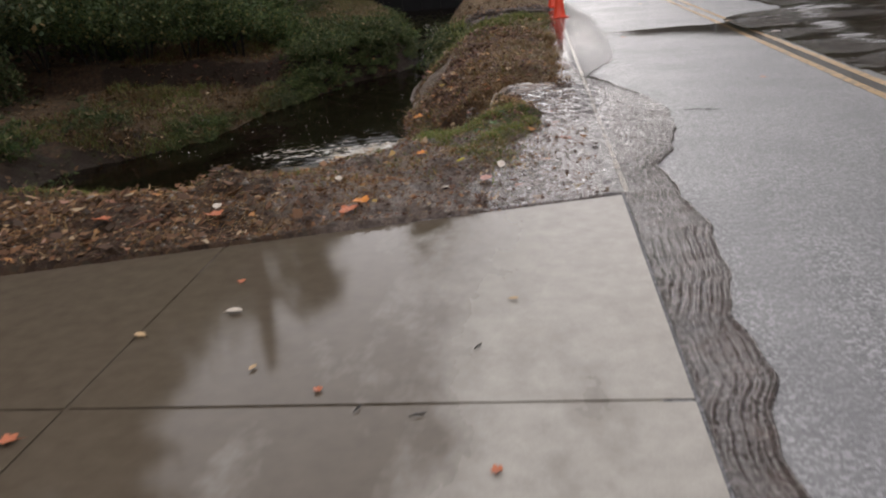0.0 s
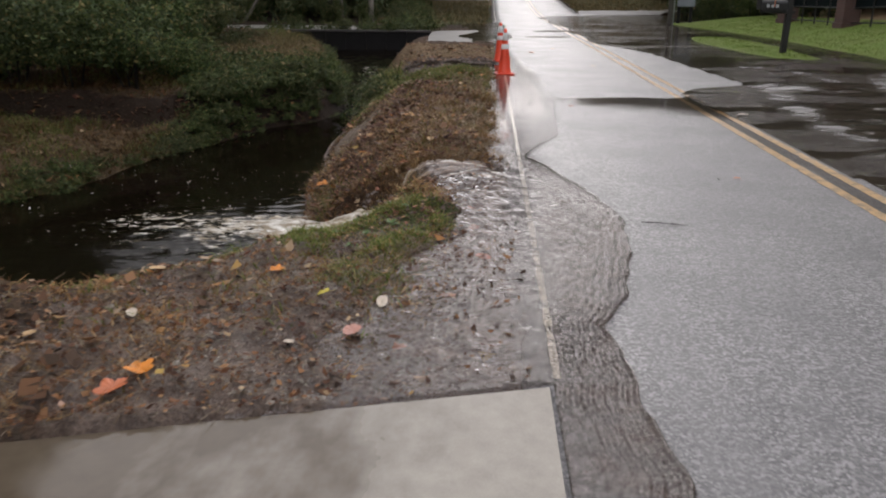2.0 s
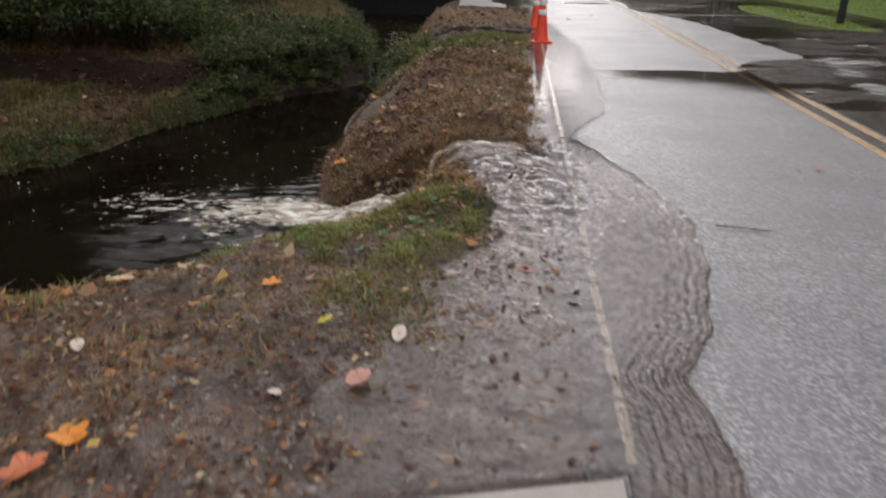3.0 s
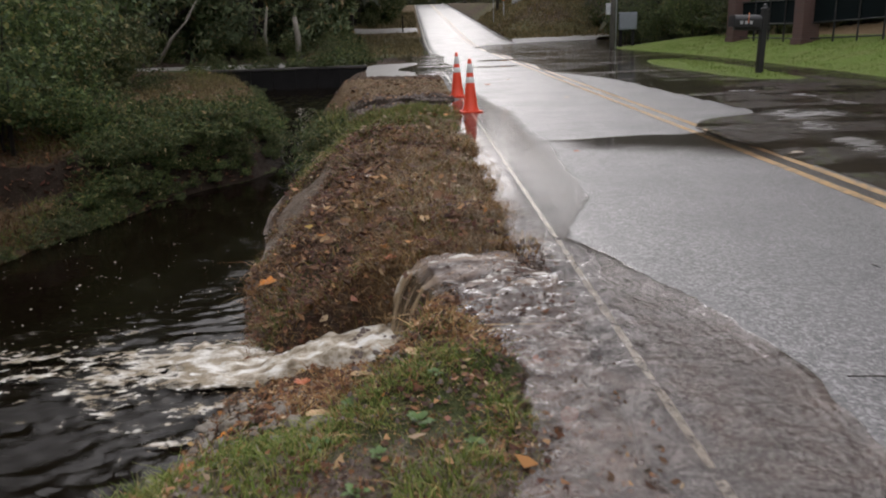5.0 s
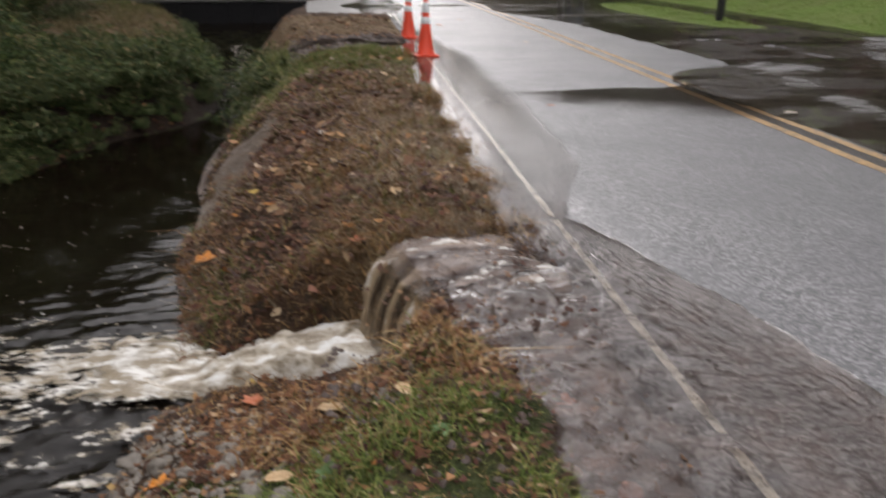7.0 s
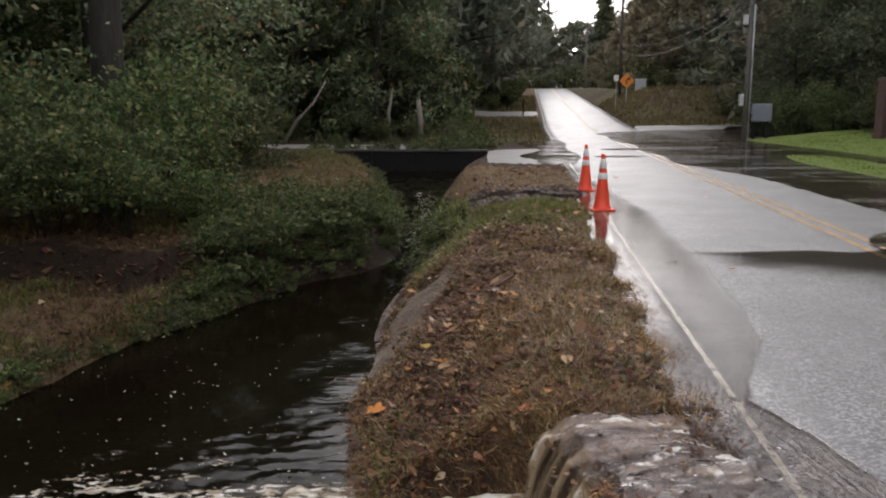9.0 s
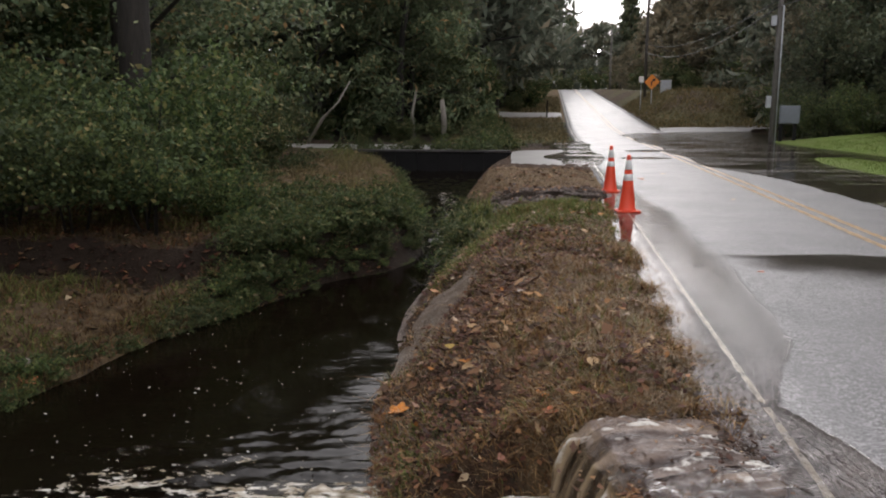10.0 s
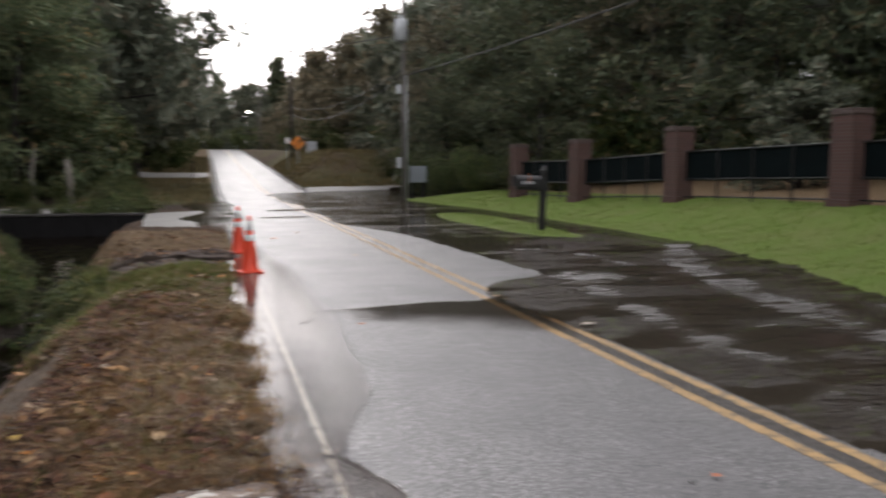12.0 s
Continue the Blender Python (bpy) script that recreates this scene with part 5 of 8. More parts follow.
def utility_pole(at, height, r0, mat, label, arm=0.0):
    u = new("utility_pole")
    tagged(u, label, "utility pole", "poles along the road")
    bm = bmesh.new()
    tube(bm, [(0, 0, -0.8), (0, 0, height * 0.4), (0.02, 0.01, height * 0.75), (0.03, 0, height)], [r0, r0 * 0.92, r0 * 0.8, r0 * 0.68], 12)
    part("shaft", bm, mat, u, smooth=True)
    if arm:
        bm = bmesh.new()
        box(bm, (-arm, -0.06, height - 0.75), (arm, 0.06, height - 0.62), 0.01)
        part("crossarm", bm, mat, u)
        for x in (-arm + 0.1, 0.0, arm - 0.1):
            bm = bmesh.new()
            lathe(bm, [(0.02, height - 0.62), (0.05, height - 0.58), (0.03, height - 0.54), (0.05, height - 0.5), (0.02, height - 0.44)], 10, (x, 0))
            part("insulator", bm, M_GREYMETAL, u, smooth=True)
    u.matrix_world = pose(*at)
    return u


P1, P2, P3 = (8.6, 38.4, 0.0), (7.55, 80.0, 2.6), (8.4, 140.0, 4.6)
pole1 = utility_pole(P1, 11.0, 0.115, M_POLE, "weathered grey timber utility pole with a transformer, in flood water", 0.9)
bm = bmesh.new()
lathe(bm, [(0.24, 7.5), (0.30, 7.56), (0.30, 8.45), (0.26, 8.53), (0.06, 8.58)], 18, (-0.2, -0.36))
can = part("transformer", bm, M_GREYMETAL, pole1, "grey steel transformer can", True)
for i in (-1, 1):
    bm = bmesh.new()
    lathe(bm, [(0.03, 8.54), (0.05, 8.59), (0.03, 8.64), (0.05, 8.69), (0.015, 8.76)], 10, (-0.2 + 0.09 * i, -0.36))
    part("bushing", bm, M_GREYMETAL, can, smooth=True)
bm = bmesh.new()
tube(bm, [(0.15, -0.05, -0.3), (0.15, -0.05, 3.2), (0.14, -0.04, 6.0)], [0.032, 0.032, 0.032], 8)
part("conduit", bm, M_GREYMETAL, pole1, "pale metal conduit", True)
for z, s in ((1.55, 0.16), (5.1, 0.13)):
    bm = bmesh.new()
    box(bm, (-0.34, -0.16, z), (-0.14, 0.04, z + s * 3.2), 0.02)
    part("meter_box", bm, M_GREYMETAL, pole1)
utility_pole(P2, 11.5, 0.16, M_POLE_DARK, "dark timber utility pole on the grassy slope", 0.0)
pole3 = utility_pole(P3, 9.4, 0.16, M_POLE, "grey timber utility pole at the crest with a lamp arm", 1.2)
bm = bmesh.new()
tube(bm, [(0, 0, 5.3), (-1.0, -0.4, 5.9), (-1.9, -0.9, 6.0)], [0.045, 0.04, 0.035], 7)
lamp_arm = part("lamp_arm", bm, M_GREYMETAL, pole3, smooth=True)
bm = bmesh.new()
lathe(bm, [(0.05, 5.78), (0.14, 5.81), (0.17, 5.87), (0.11, 5.95), (0.04, 6.0)], 14, (-1.95, -0.95))
part("lamp_head", bm, M_LAMP, lamp_arm, "glowing street lamp head", True)
utility_pole((13.5, -9.0, 0.5), 11, 0.15, M_POLE, "weathered timber utility pole beside the lawn", 0.9)


def wire(a, b, sag, r=0.018):
    a, b = Vector(a), Vector(b)
    bm = bmesh.new()
    pts = [a.lerp(b, t) - Vector((0, 0, sag * 4 * t * (1 - t))) for t in np.linspace(0, 1, 22)]
    tube(bm, pts, [r] * 22, 5)
    w = new("overhead_wire", bm_mesh("overhead_wire", bm, M_BLACK, True))
    return tagged(w, "black overhead cable strung between the utility poles", "cable", "overhead cables")


wire((8.5, 38.4, 6.2), (7.55, 80, 7.3), 0.9, 0.022)
wire((8.5, 38.4, 5.9), (7.55, 80, 6.6), 1.15, 0.028)
wire((8.6, 38.4, 5.95), (13.5, -9, 7.6), 0.55, 0.026)
wire((8.6, 38.4, 10.3), (13.5, -9, 11.2), 0.5)
wire((8.6, 38.4, 10.4), (-9, 66, 12.0), 0.5, 0.022)
wire((8.6, 38.4, 7.9), (-9, 66, 9.5), 0.6, 0.022)
wire((8.6, 38.4, 10.3), (7.55, 80, 13.4), 0.5)
wire((7.55, 80, 13.4), (8.4, 140, 13.5), 1.2, 0.022)

# meter cabinet beside the first pole
cab = new("meter_cabinet")
tagged(cab, "pale grey steel meter cabinet on dark posts by the pole", "cabinet")
bm = bmesh.new()
box(bm, (-0.5, -0.2, 0.75), (0.5, 0.2, 1.6), 0.03)
shell = part("body", bm, M_SLATE, cab)
bm = bmesh.new()
box(bm, (-0.44, -0.225, 0.8), (0.46, -0.203, 1.52), 0.01)
part("door", bm, M_SLATE, shell)
for x in (-0.38, 0.3):
    bm = bmesh.new()
    box(bm, (x - 0.09, -0.08, -0.4), (x + 0.09, 0.08, 0.76), 0.01)
    part("post", bm, M_DARKWOOD, cab)
cab.matrix_world = pose(9.4, 38.7, 0.12, 0, 0, -12) @ Matrix.Diagonal((0.85, 0.85, 0.95, 1))

# ---- brick piers and fence ----
PIERS = [(12.0, 31.9), (12.2, 26.6), (12.8, 21.3), (13.35, 15.3), (13.9, 9.4)]
pier = new("brick_pier")
tagged(pier, "dark red brick gate pier with a stone cap, on the lawn", "pillar", "piers along the fence")
bm = bmesh.new()
box(bm, (-0.3, -0.3, -0.3), (0.3, 0.3, 2.05), 0.008)
part("shaft", bm, M_BRICK, pier)
bm = bmesh.new()
box(bm, (-0.34, -0.34, -0.3), (0.34, 0.34, 0.14), 0.01)
part("plinth", bm, M_BRICK, pier)
bm = bmesh.new()
box(bm, (-0.325, -0.325, 2.05), (0.325, 0.325, 2.13), 0.015)
box(bm, (-0.31, -0.31, 2.13), (0.31, 0.31, 2.19), 0.02)
part("cap", bm, M_CAP, pier, "weathered stone cap")
for i, (x, y) in enumerate(PIERS):
    m = pose(x, y, float(ground_height(x, y)) - 0.02, 0, 0, 4)
    if i:
        copy_thing(pier, m)
    else:
        pier.matrix_world = m
for (x0, y0), (x1, y1) in zip(PIERS, PIERS[1:]):
    fence = new("iron_fence")
    tagged(fence, "dark metal fence with a green screen between brick piers", "fence", "fence bays")
    a, b = Vector((x0, y0, float(ground_height(x0, y0)))), Vector((x1, y1, float(ground_height(x1, y1))))
    d = (b - a).normalized()
    a, b = a + d * 0.33, b - d * 0.33
    for h in (0.12, 0.62, 1.42):
        bm = bmesh.new()
        tube(bm, [a + Vector((0, 0, h)), b + Vector((0, 0, h))], [0.022, 0.022], 6)
        part("rail", bm, M_BLACK, fence)
    n = 36
    for i in range(1, n):
        p = a.lerp(b, i / n)
        if i % 9 == 0:
            bm = bmesh.new()
            tube(bm, [p + Vector((0, 0, -0.2)), p + Vector((0, 0, 1.5))], [0.03, 0.03], 6)
            part("post", bm, M_BLACK, fence)
    q = Vector((0.03, 0, 0))
    bm = bmesh.new()
    box(bm, (0, 0, 0), (1, 1, 1))
    for v in bm.verts:
        s, t, h = v.co.x, v.co.y, v.co.z
        v.co = a.lerp(b, s) + q * (1 + t * 0.3) + Vector((0, 0, 0.58 + 0.82 * h))
    part("screen", bm, M_FENCE, fence, "dark green fabric screen")

# ---- signs at the hill ----
sign = new("warning_sign")
tagged(sign, "orange diamond road sign with a black arrow on a post", "road sign")
bm = bmesh.new()
box(bm, (-0.46, -0.012, -0.46), (0.46, 0.012, 0.46), 0.006)
bmesh.ops.rotate(bm, verts=bm.verts, matrix=Matrix.Rotation(radians(45), 3, "Y"), cent=(0, 0, 0))
bmesh.ops.translate(bm, verts=bm.verts, vec=(0, 0, 2.1))
part("plate", bm, M_SIGN, sign)
bm = bmesh.new()
for pts in ([(-0.1, -0.32), (0.0, -0.32), (0.02, -0.02), (-0.09, 0.02)], [(-0.09, 0.02), (0.02, -0.02), (0.2, 0.12), (0.12, 0.2)], [(0.02, 0.22), (0.24, 0.0), (0.3, 0.32)]):
    f = bm.faces.new([bm.verts.new((x, -0.018, 2.1 + z)) for x, z in pts])
part("arrow", bm, M_BLACK, sign, "black bent arrow")
bm = bmesh.new()
box(bm, (-0.04, 0.02, -0.5), (0.04, 0.07, 2.4), 0.005)
part("post", bm, M_GREYMETAL, sign)
sign.matrix_world = pose(7.25, 72, 3.6 - 2.1)
small = new("small_sign")
tagged(small, "small white roadside sign on a thin post", "road sign")
bm = bmesh.new()
box(bm, (-0.2, -0.01, 1.75), (0.2, 0.01, 2.25), 0.004)
part("plate", bm, M_COLLAR, small)
bm = bmesh.new()
box(bm, (-0.025, 0.012, -0.9), (0.025, 0.05, 2.2), 0.004)
part("post", bm, M_GREYMETAL, small)
small.matrix_world = pose(6.45, 73, 1.85)
kiosk = new("utility_cabinet")
tagged(kiosk, "grey steel roadside utility cabinet on the grassy slope", "cabinet")
bm = bmesh.new()
box(bm, (-0.45, -0.3, -0.4), (0.45, 0.3, 1.0), 0.02)
part("body", bm, M_GREYMETAL, kiosk)
bm = bmesh.new()
box(bm, (-0.49, -0.34, 1.0), (0.49, 0.34, 1.09), 0.02)
part("lid", bm, M_PALEMETAL, kiosk, "pale lid")
kiosk.matrix_world = pose(8.95, 76, float(ground_height(8.95, 76)) - 0.1)
for x, y in ((-0.9, 147), (6.4, 147), (-1.6, 67.0)):
    k = new("marker_post")
    tagged(k, "slim roadside marker post with a pale top", "marker post", "marker posts")
    z = float(ground_height(x, y))
    bm = bmesh.new()
    box(bm, (-0.05, -0.04, -0.3), (0.05, 0.04, 1.3), 0.01)
    part("post", bm, M_DARKWOOD, k)
    bm = bmesh.new()
    box(bm, (-0.12, -0.05, 1.3), (0.12, 0.05, 1.6 if y > 100 else 1.34), 0.01)
    part("top", bm, M_COLLAR if y > 100 else M_DARKWOOD, k)
    k.matrix_world = pose(x, y, z)

# ---- trees and shrubs ----


def leaf_quads(centres, spread, per, size, flat=0.6, seed=0, long=1.7):
    """Many small folded leaves round clump centres: (n, 4, 3)."""
    r = np.random.default_rng(seed)
    c = np.repeat(np.asarray(centres, float), per, 0)
    n = len(c)
    c = c + r.standard_normal((n, 3)) * np.asarray(spread) * r.uniform(0.4, 1.1, (n, 1))
    a = r.standard_normal((n, 3))
    a /= np.linalg.norm(a, axis=1)[:, None]
    up = np.array([0, 0, 1.0]) + r.standard_normal((n, 3)) * flat
    b = np.cross(a, up)
    b /= np.linalg.norm(b, axis=1)[:, None] + 1e-9
    s = size * r.uniform(0.6, 1.35, (n, 1))
    return np.stack([c - a * s * long / 2, c + b * s / 2, c + a * s * long / 2, c - b * s / 2], 1)


def leaf_tris(name, v, mat):
    """A mesh of loose triangles, one for each far leaf: v is (n, 4, 3)."""
    n = len(v)
    me = bpy.data.meshes.new(name)
    me.vertices.add(3 * n)
    me.vertices.foreach_set("co", np.ascontiguousarray(v[:, :3], np.float32).reshape(-1))
    me.loops.add(3 * n)
    me.loops.foreach_set("vertex_index", np.arange(3 * n, dtype=np.int32))
    me.polygons.add(n)
    me.polygons.foreach_set("loop_start", np.arange(0, 3 * n, 3, dtype=np.int32))
    me.materials.append(mat)
    me.update(calc_edges=True)
    return me


def oak_tree(name, label, H, R, low, clumps, per, size, mat, seed, trunk_r=0.22, bark=None, group=""):
    """A broad tree: trunk, limbs and a ragged crown of clumps on the limbs' ends."""
    r = np.random.default_rng(seed)
    tree = new(name)
    tagged(tree, label, "tree", group)
    bm = bmesh.new()
    lean = r.uniform(-0.06, 0.06, 2) * H
    spine = [Vector((lean[0] * t * t, lean[1] * t, H * 0.88 * t - 0.3 * (t == 0))) + Vector((*(r.uniform(-0.1, 0.1, 2) * (t > 0)), 0)) for t in np.linspace(0, 1, 7)]
    tube(bm, spine, [trunk_r * (1.25 - 1.1 * t) + 0.02 for t in np.linspace(0, 1, 7)], 9)
    centres = []
    limbs = 14
    for i in range(limbs):
        t = low + (0.95 - low) * (i + 0.5) / limbs
        base = spine[0].lerp(spine[-1], t)
        reach = R * (0.45 + 0.65 * math.sin(math.pi * min(1, 0.25 + 0.75 * (t - low) / (1 - low)))) * r.uniform(0.7, 1.15)
        ang = i * 2.4 + r.uniform(-0.4, 0.4)
        tip = base + Vector((math.cos(ang) * reach, math.sin(ang) * reach, reach * r.uniform(0.05, 0.55)))
        mid = base.lerp(tip, 0.5) + Vector((0, 0, r.uniform(-0.1, 0.25) * reach))
        tube(bm, [base, mid, tip], [trunk_r * 0.34 * (1.1 - t) + 0.03, 0.04, 0.012], 5)
        for k in range(clumps // limbs):
            q = base.lerp(tip, r.uniform(0.35, 1.08)) + Vector(tuple(r.standard_normal(3) * reach * 0.2))
            centres.append(tuple(q))
    centres += [tuple(spine[-1] + Vector(tuple(r.standard_normal(3) * R * 0.22))) for _ in range(clumps // 12)]
    part("trunk", bm, bark or M_BARK, tree, smooth=True)
    sp = (R * 0.13, R * 0.13, R * 0.085)
    part("crown", leaf_tris("crown", leaf_quads(centres, sp, per, size * (1.4 if size > 0.3 else 1.25), 0.6, seed), mat) if size > 0.165 else quads("crown", leaf_quads(centres, sp, per, size, 0.6, seed), mat), None, tree)
    return tree


def pine_tree(name, label, H, R, start, mat, seed, per=30, size=0.28):
    """A tall pine: bare stem, whorls of boughs with tufts."""
    r = np.random.default_rng(seed)
    tree = new(name)
    tagged(tree, label, "pine tree", "pines over the road")
    bm = bmesh.new()
    tube(bm, [(0, 0, -0.3), (0.1, 0.05, H * 0.4), (0.05, 0.2, H * 0.75), (0.0, 0.1, H)], [0.24, 0.2, 0.12, 0.03], 9)
    centres = []
    z = H * start
    while z < H:
        t = (z - H * start) / (H * (1 - start))
        for k in range(r.integers(3, 6)):
            ang, reach = r.uniform(0, 2 * math.pi), R * (1.05 - 0.8 * t) * r.uniform(0.55, 1.1)
            tip = Vector((math.cos(ang) * reach, math.sin(ang) * reach, z + reach * r.uniform(-0.1, 0.35)))
            tube(bm, [(0.05, 0.1, z), Vector((0.05, 0.1, z)).lerp(tip, 0.6) + Vector((0, 0, -0.05 * reach)), tip], [0.045, 0.03, 0.01], 4)
            for q in (0.55, 0.8, 1.0, 1.05):
                centres.append(tuple(Vector((0, 0, z)).lerp(tip, q) + Vector(tuple(r.standard_normal(3) * 0.22))))
        z += H * r.uniform(0.035, 0.06)
    part("trunk", bm, M_BARK, tree, smooth=True)
    part("crown", quads("crown", leaf_quads(centres, (0.42, 0.42, 0.24), per, size, 0.8, seed, 2.4), mat), None, tree)
    return tree


def shrub(name, label, H, R, clumps, per, size, mat, seed, group="", category="shrub", skirt=0.08):
    """A many-stemmed bush that is leafy to the ground."""
    r = np.random.default_rng(seed)
    s = new(name)
    tagged(s, label, category, group)
    centres = []
    for i in range(11):
        ang, reach, h = r.uniform(0, 6.28), R * r.uniform(0.2, 0.95), H * r.uniform(0.45, 1.0)
        tip = Vector((math.cos(ang) * reach, math.sin(ang) * reach, h))
        base = Vector((math.cos(ang) * 0.12 * R, math.sin(ang) * 0.12 * R, -0.15))
        mid = base.lerp(tip, 0.5) + Vector((0, 0, 0.12 * H))
        if i % 3 == 0:
            bm = bmesh.new()
            tube(bm, [base, mid, tip], [0.03 * H / 2, 0.02 * H / 2, 0.006], 5)
            part("stem", bm, M_BARK, s, smooth=True)
        for k in range(clumps // 11):
            t = r.uniform(0.12, 1.05)
            q = base.lerp(mid, t * 2) if t < 0.5 else mid.lerp(tip, t * 2 - 1)
            centres.append(tuple(q + Vector(tuple(r.standard_normal(3) * R * 0.22))))
    centres = [(x, y, max(skirt * H, z)) for x, y, z in centres]
    part("foliage", leaf_tris("foliage", leaf_quads(centres, (R * 0.12, R * 0.12, H * 0.07), per, size * 1.4, 0.6, seed), mat) if size > 0.059 or H < 0.6 else quads("foliage", leaf_quads(centres, (R * 0.12, R * 0.12, H * 0.07), per, size, 0.6, seed), mat), None, s)
    return s


def plant(kinds, spots, seed):
    """Sets the first of each kind at the first spots that ask for it, and copies for the rest."""
    r = random.Random(seed)
    done = set()
    for k, x, y, s, *sink in spots:
        z = float(ground_height(x, y)) - 0.05 - (sink[0] if sink else 0)
        m = pose(x, y, z, r.uniform(-2, 2), r.uniform(-2, 2), r.uniform(0, 360)) @ Matrix.Diagonal((s * r.uniform(0.92, 1.08), s * r.uniform(0.92, 1.08), s, 1))
        if k in done:
            copy_thing(kinds[k], m)
        else:
            kinds[k].matrix_basis = m
            done.add(k)


TREES = {
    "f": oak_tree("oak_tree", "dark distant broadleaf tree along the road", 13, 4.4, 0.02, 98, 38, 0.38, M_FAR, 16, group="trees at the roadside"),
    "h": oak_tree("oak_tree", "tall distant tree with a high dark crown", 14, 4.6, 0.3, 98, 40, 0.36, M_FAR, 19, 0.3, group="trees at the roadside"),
    "g": oak_tree("oak_tree", "distant brownish tree along the road in autumn", 12, 4.0, 0.05, 84, 38, 0.4, M_RUST, 17, group="trees at the roadside"),
    "a": oak_tree("oak_tree", "dark evergreen oak with a dense ragged crown", 11, 4.2, 0.03, 182, 44, 0.17, M_EVERGREEN, 11, group="trees at the roadside"),
    "b": oak_tree("oak_tree", "tall dark broadleaf tree with leafy limbs", 14, 4.0, 0.07, 182, 46, 0.2, M_OAK, 12, group="trees at the roadside"),
    "n": oak_tree("oak_tree", "dark leafy tree close behind the creekside shrubs", 11, 4.0, 0.03, 182, 92, 0.086, M_OAK, 18, group="trees at the roadside"),
    "c": oak_tree("oak_tree", "brownish half-bare broadleaf tree in autumn", 12, 3.6, 0.10, 140, 38, 0.2, M_RUST, 13, group="trees at the roadside"),
    "p": pine_tree("pine_tree", "tall dark pine with a bare lower stem", 19, 3.4, 0.42, M_PINE, 14),
    "q": pine_tree("pine_tree", "slender pine with tufted boughs against the sky", 16, 2.8, 0.3, M_PINE, 15),
}
spots = []
rt = random.Random(5)
# wood on the creek's far side
for x, y, k, s in ((-10.5, 17.5, "n", 0.9), (-13.5, 13.5, "n", 1.2), (-12.5, 21.5, "n", 1.15), (-17, 17, "p", 1.0), (-17.5, 10, "f", 1.0), (-16.5, 25, "f", 0.95), (-12, 7.0, "n", 0.95), (-15, 2, "f", 1.0),
                   (-12.5, 38.5, "b", 0.9), (-8.6, 39.2, "b", 0.9), (-8.6, 42.0, "b", 0.75), (-10, 43, "b", 1.0), (-15, 41, "p", 1.0), (-16.5, 36.8, "b", 0.95), (-9.0, 47, "b", 0.95), (-9, 50, "p", 1.0), (-9.5, 53, "f", 0.95), (-9.5, 59, "b", 1.0), (-20, 38, "f", 1.1), (-22, 44, "f", 1.2),
                   (-6.4, 56, "h", 0.9), (-5.9, 52, "h", 1.1), (-5.8, 65, "h", 1.15), (-6.1, 79, "h", 1.15), (-6.4, 95, "h", 1.1), (-7.2, 63, "h", 0.95), (-6.0, 80, "h", 1.0), (-6.0, 90, "h", 1.05), (-5.6, 100, "h", 1.05), (-5.6, 112, "h", 1.1), (-5.4, 124, "h", 1.15), (-5.6, 136, "h", 1.15), (-5.4, 148, "h", 1.1), (-10, 76, "f", 1.1), (-9, 106, "f", 1.1), (-9, 130, "f", 1.2), (-8, 82, "p", 1.1), (-9, 66, "q", 1.2), (-10, 100, "p", 1.1), (-7, 58, "p", 0.95), (-9, 92, "f", 1.3), (-10, 116, "f", 1.3),
                   (-17.5, 45, "f", 1.1), (-13, 49, "f", 1.1), (-19, 41, "f", 1.0), (-28, 12, "f", 1.2), (-21, 22, "f", 1.3), (-21, 31, "f", 1.3), (-24, 17, "f", 1.3), (-14, 46, "f", 1.2), (-16, 53, "f", 1.2), (-13, 60, "f", 1.2), (-14, 68, "f", 1.2), (-28, 27, "f", 1.3), (-26, 2, "f", 1.2), (-30, 36, "f", 1.3)):
    spots.append((k, x, y, s))
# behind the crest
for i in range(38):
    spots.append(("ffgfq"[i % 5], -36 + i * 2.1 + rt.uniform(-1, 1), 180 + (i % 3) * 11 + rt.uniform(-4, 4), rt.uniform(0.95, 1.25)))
# right-hand side: up the slope, behind pole and fence
for x, y, k, s in ((16, 88, "g", 0.9), (15.5, 100, "g", 0.85), (14.5, 114, "g", 0.75), (14, 128, "g", 0.7), (28, 44, "f", 1.4), (30, 52, "f", 1.4), (26, 56, "f", 1.4), (24, 66, "f", 1.3), (23, 74, "f", 1.3), (17.5, 96, "g", 1.0), (16, 112, "g", 0.7), (14, 128, "g", 0.55), (13, 144, "g", 0.5), (17, 86, "g", 0.85), (21.5, 104, "q", 0.8), (23, 120, "p", 0.8), (20, 136, "f", 0.8), (16, 82, "g", 0.6), (16, 74, "f", 0.75), (19.5, 78, "g", 1.0), (24, 88, "f", 1.1), (11, 150, "g", 0.4),  (20, 68, "f", 1.2), (17, 64, "f", 0.7),
                   (16, 57.5, "f", 1.1), (19, 52, "f", 1.1), (14.5, 50.5, "c", 1.0), (23, 58, "p", 1.1), (15.5, 45.5, "a", 0.95), (12.6, 44.5, "a", 0.62), (19.5, 44, "a", 1.3), (24, 47, "p", 1.2), (16.5, 39.5, "a", 1.15), (21.5, 37.5, "c", 1.3), (26, 40, "f", 1.35), (14.8, 36.2, "a", 0.75),
                   (21, 31, "a", 1.3), (25.5, 29.5, "f", 1.3), (29, 34, "p", 1.2), (24, 23, "a", 1.35), (28.5, 20, "f", 1.4), (33, 26, "f", 1.4), (26.5, 13.5, "f", 1.3), (31, 10, "f", 1.4), (25, 5, "f", 1.2), (36, 17, "p", 1.3), (20.5, 26.5, "a", 0.9), (22, 17, "a", 1.1)):
    spots.append((k, x, y, s))
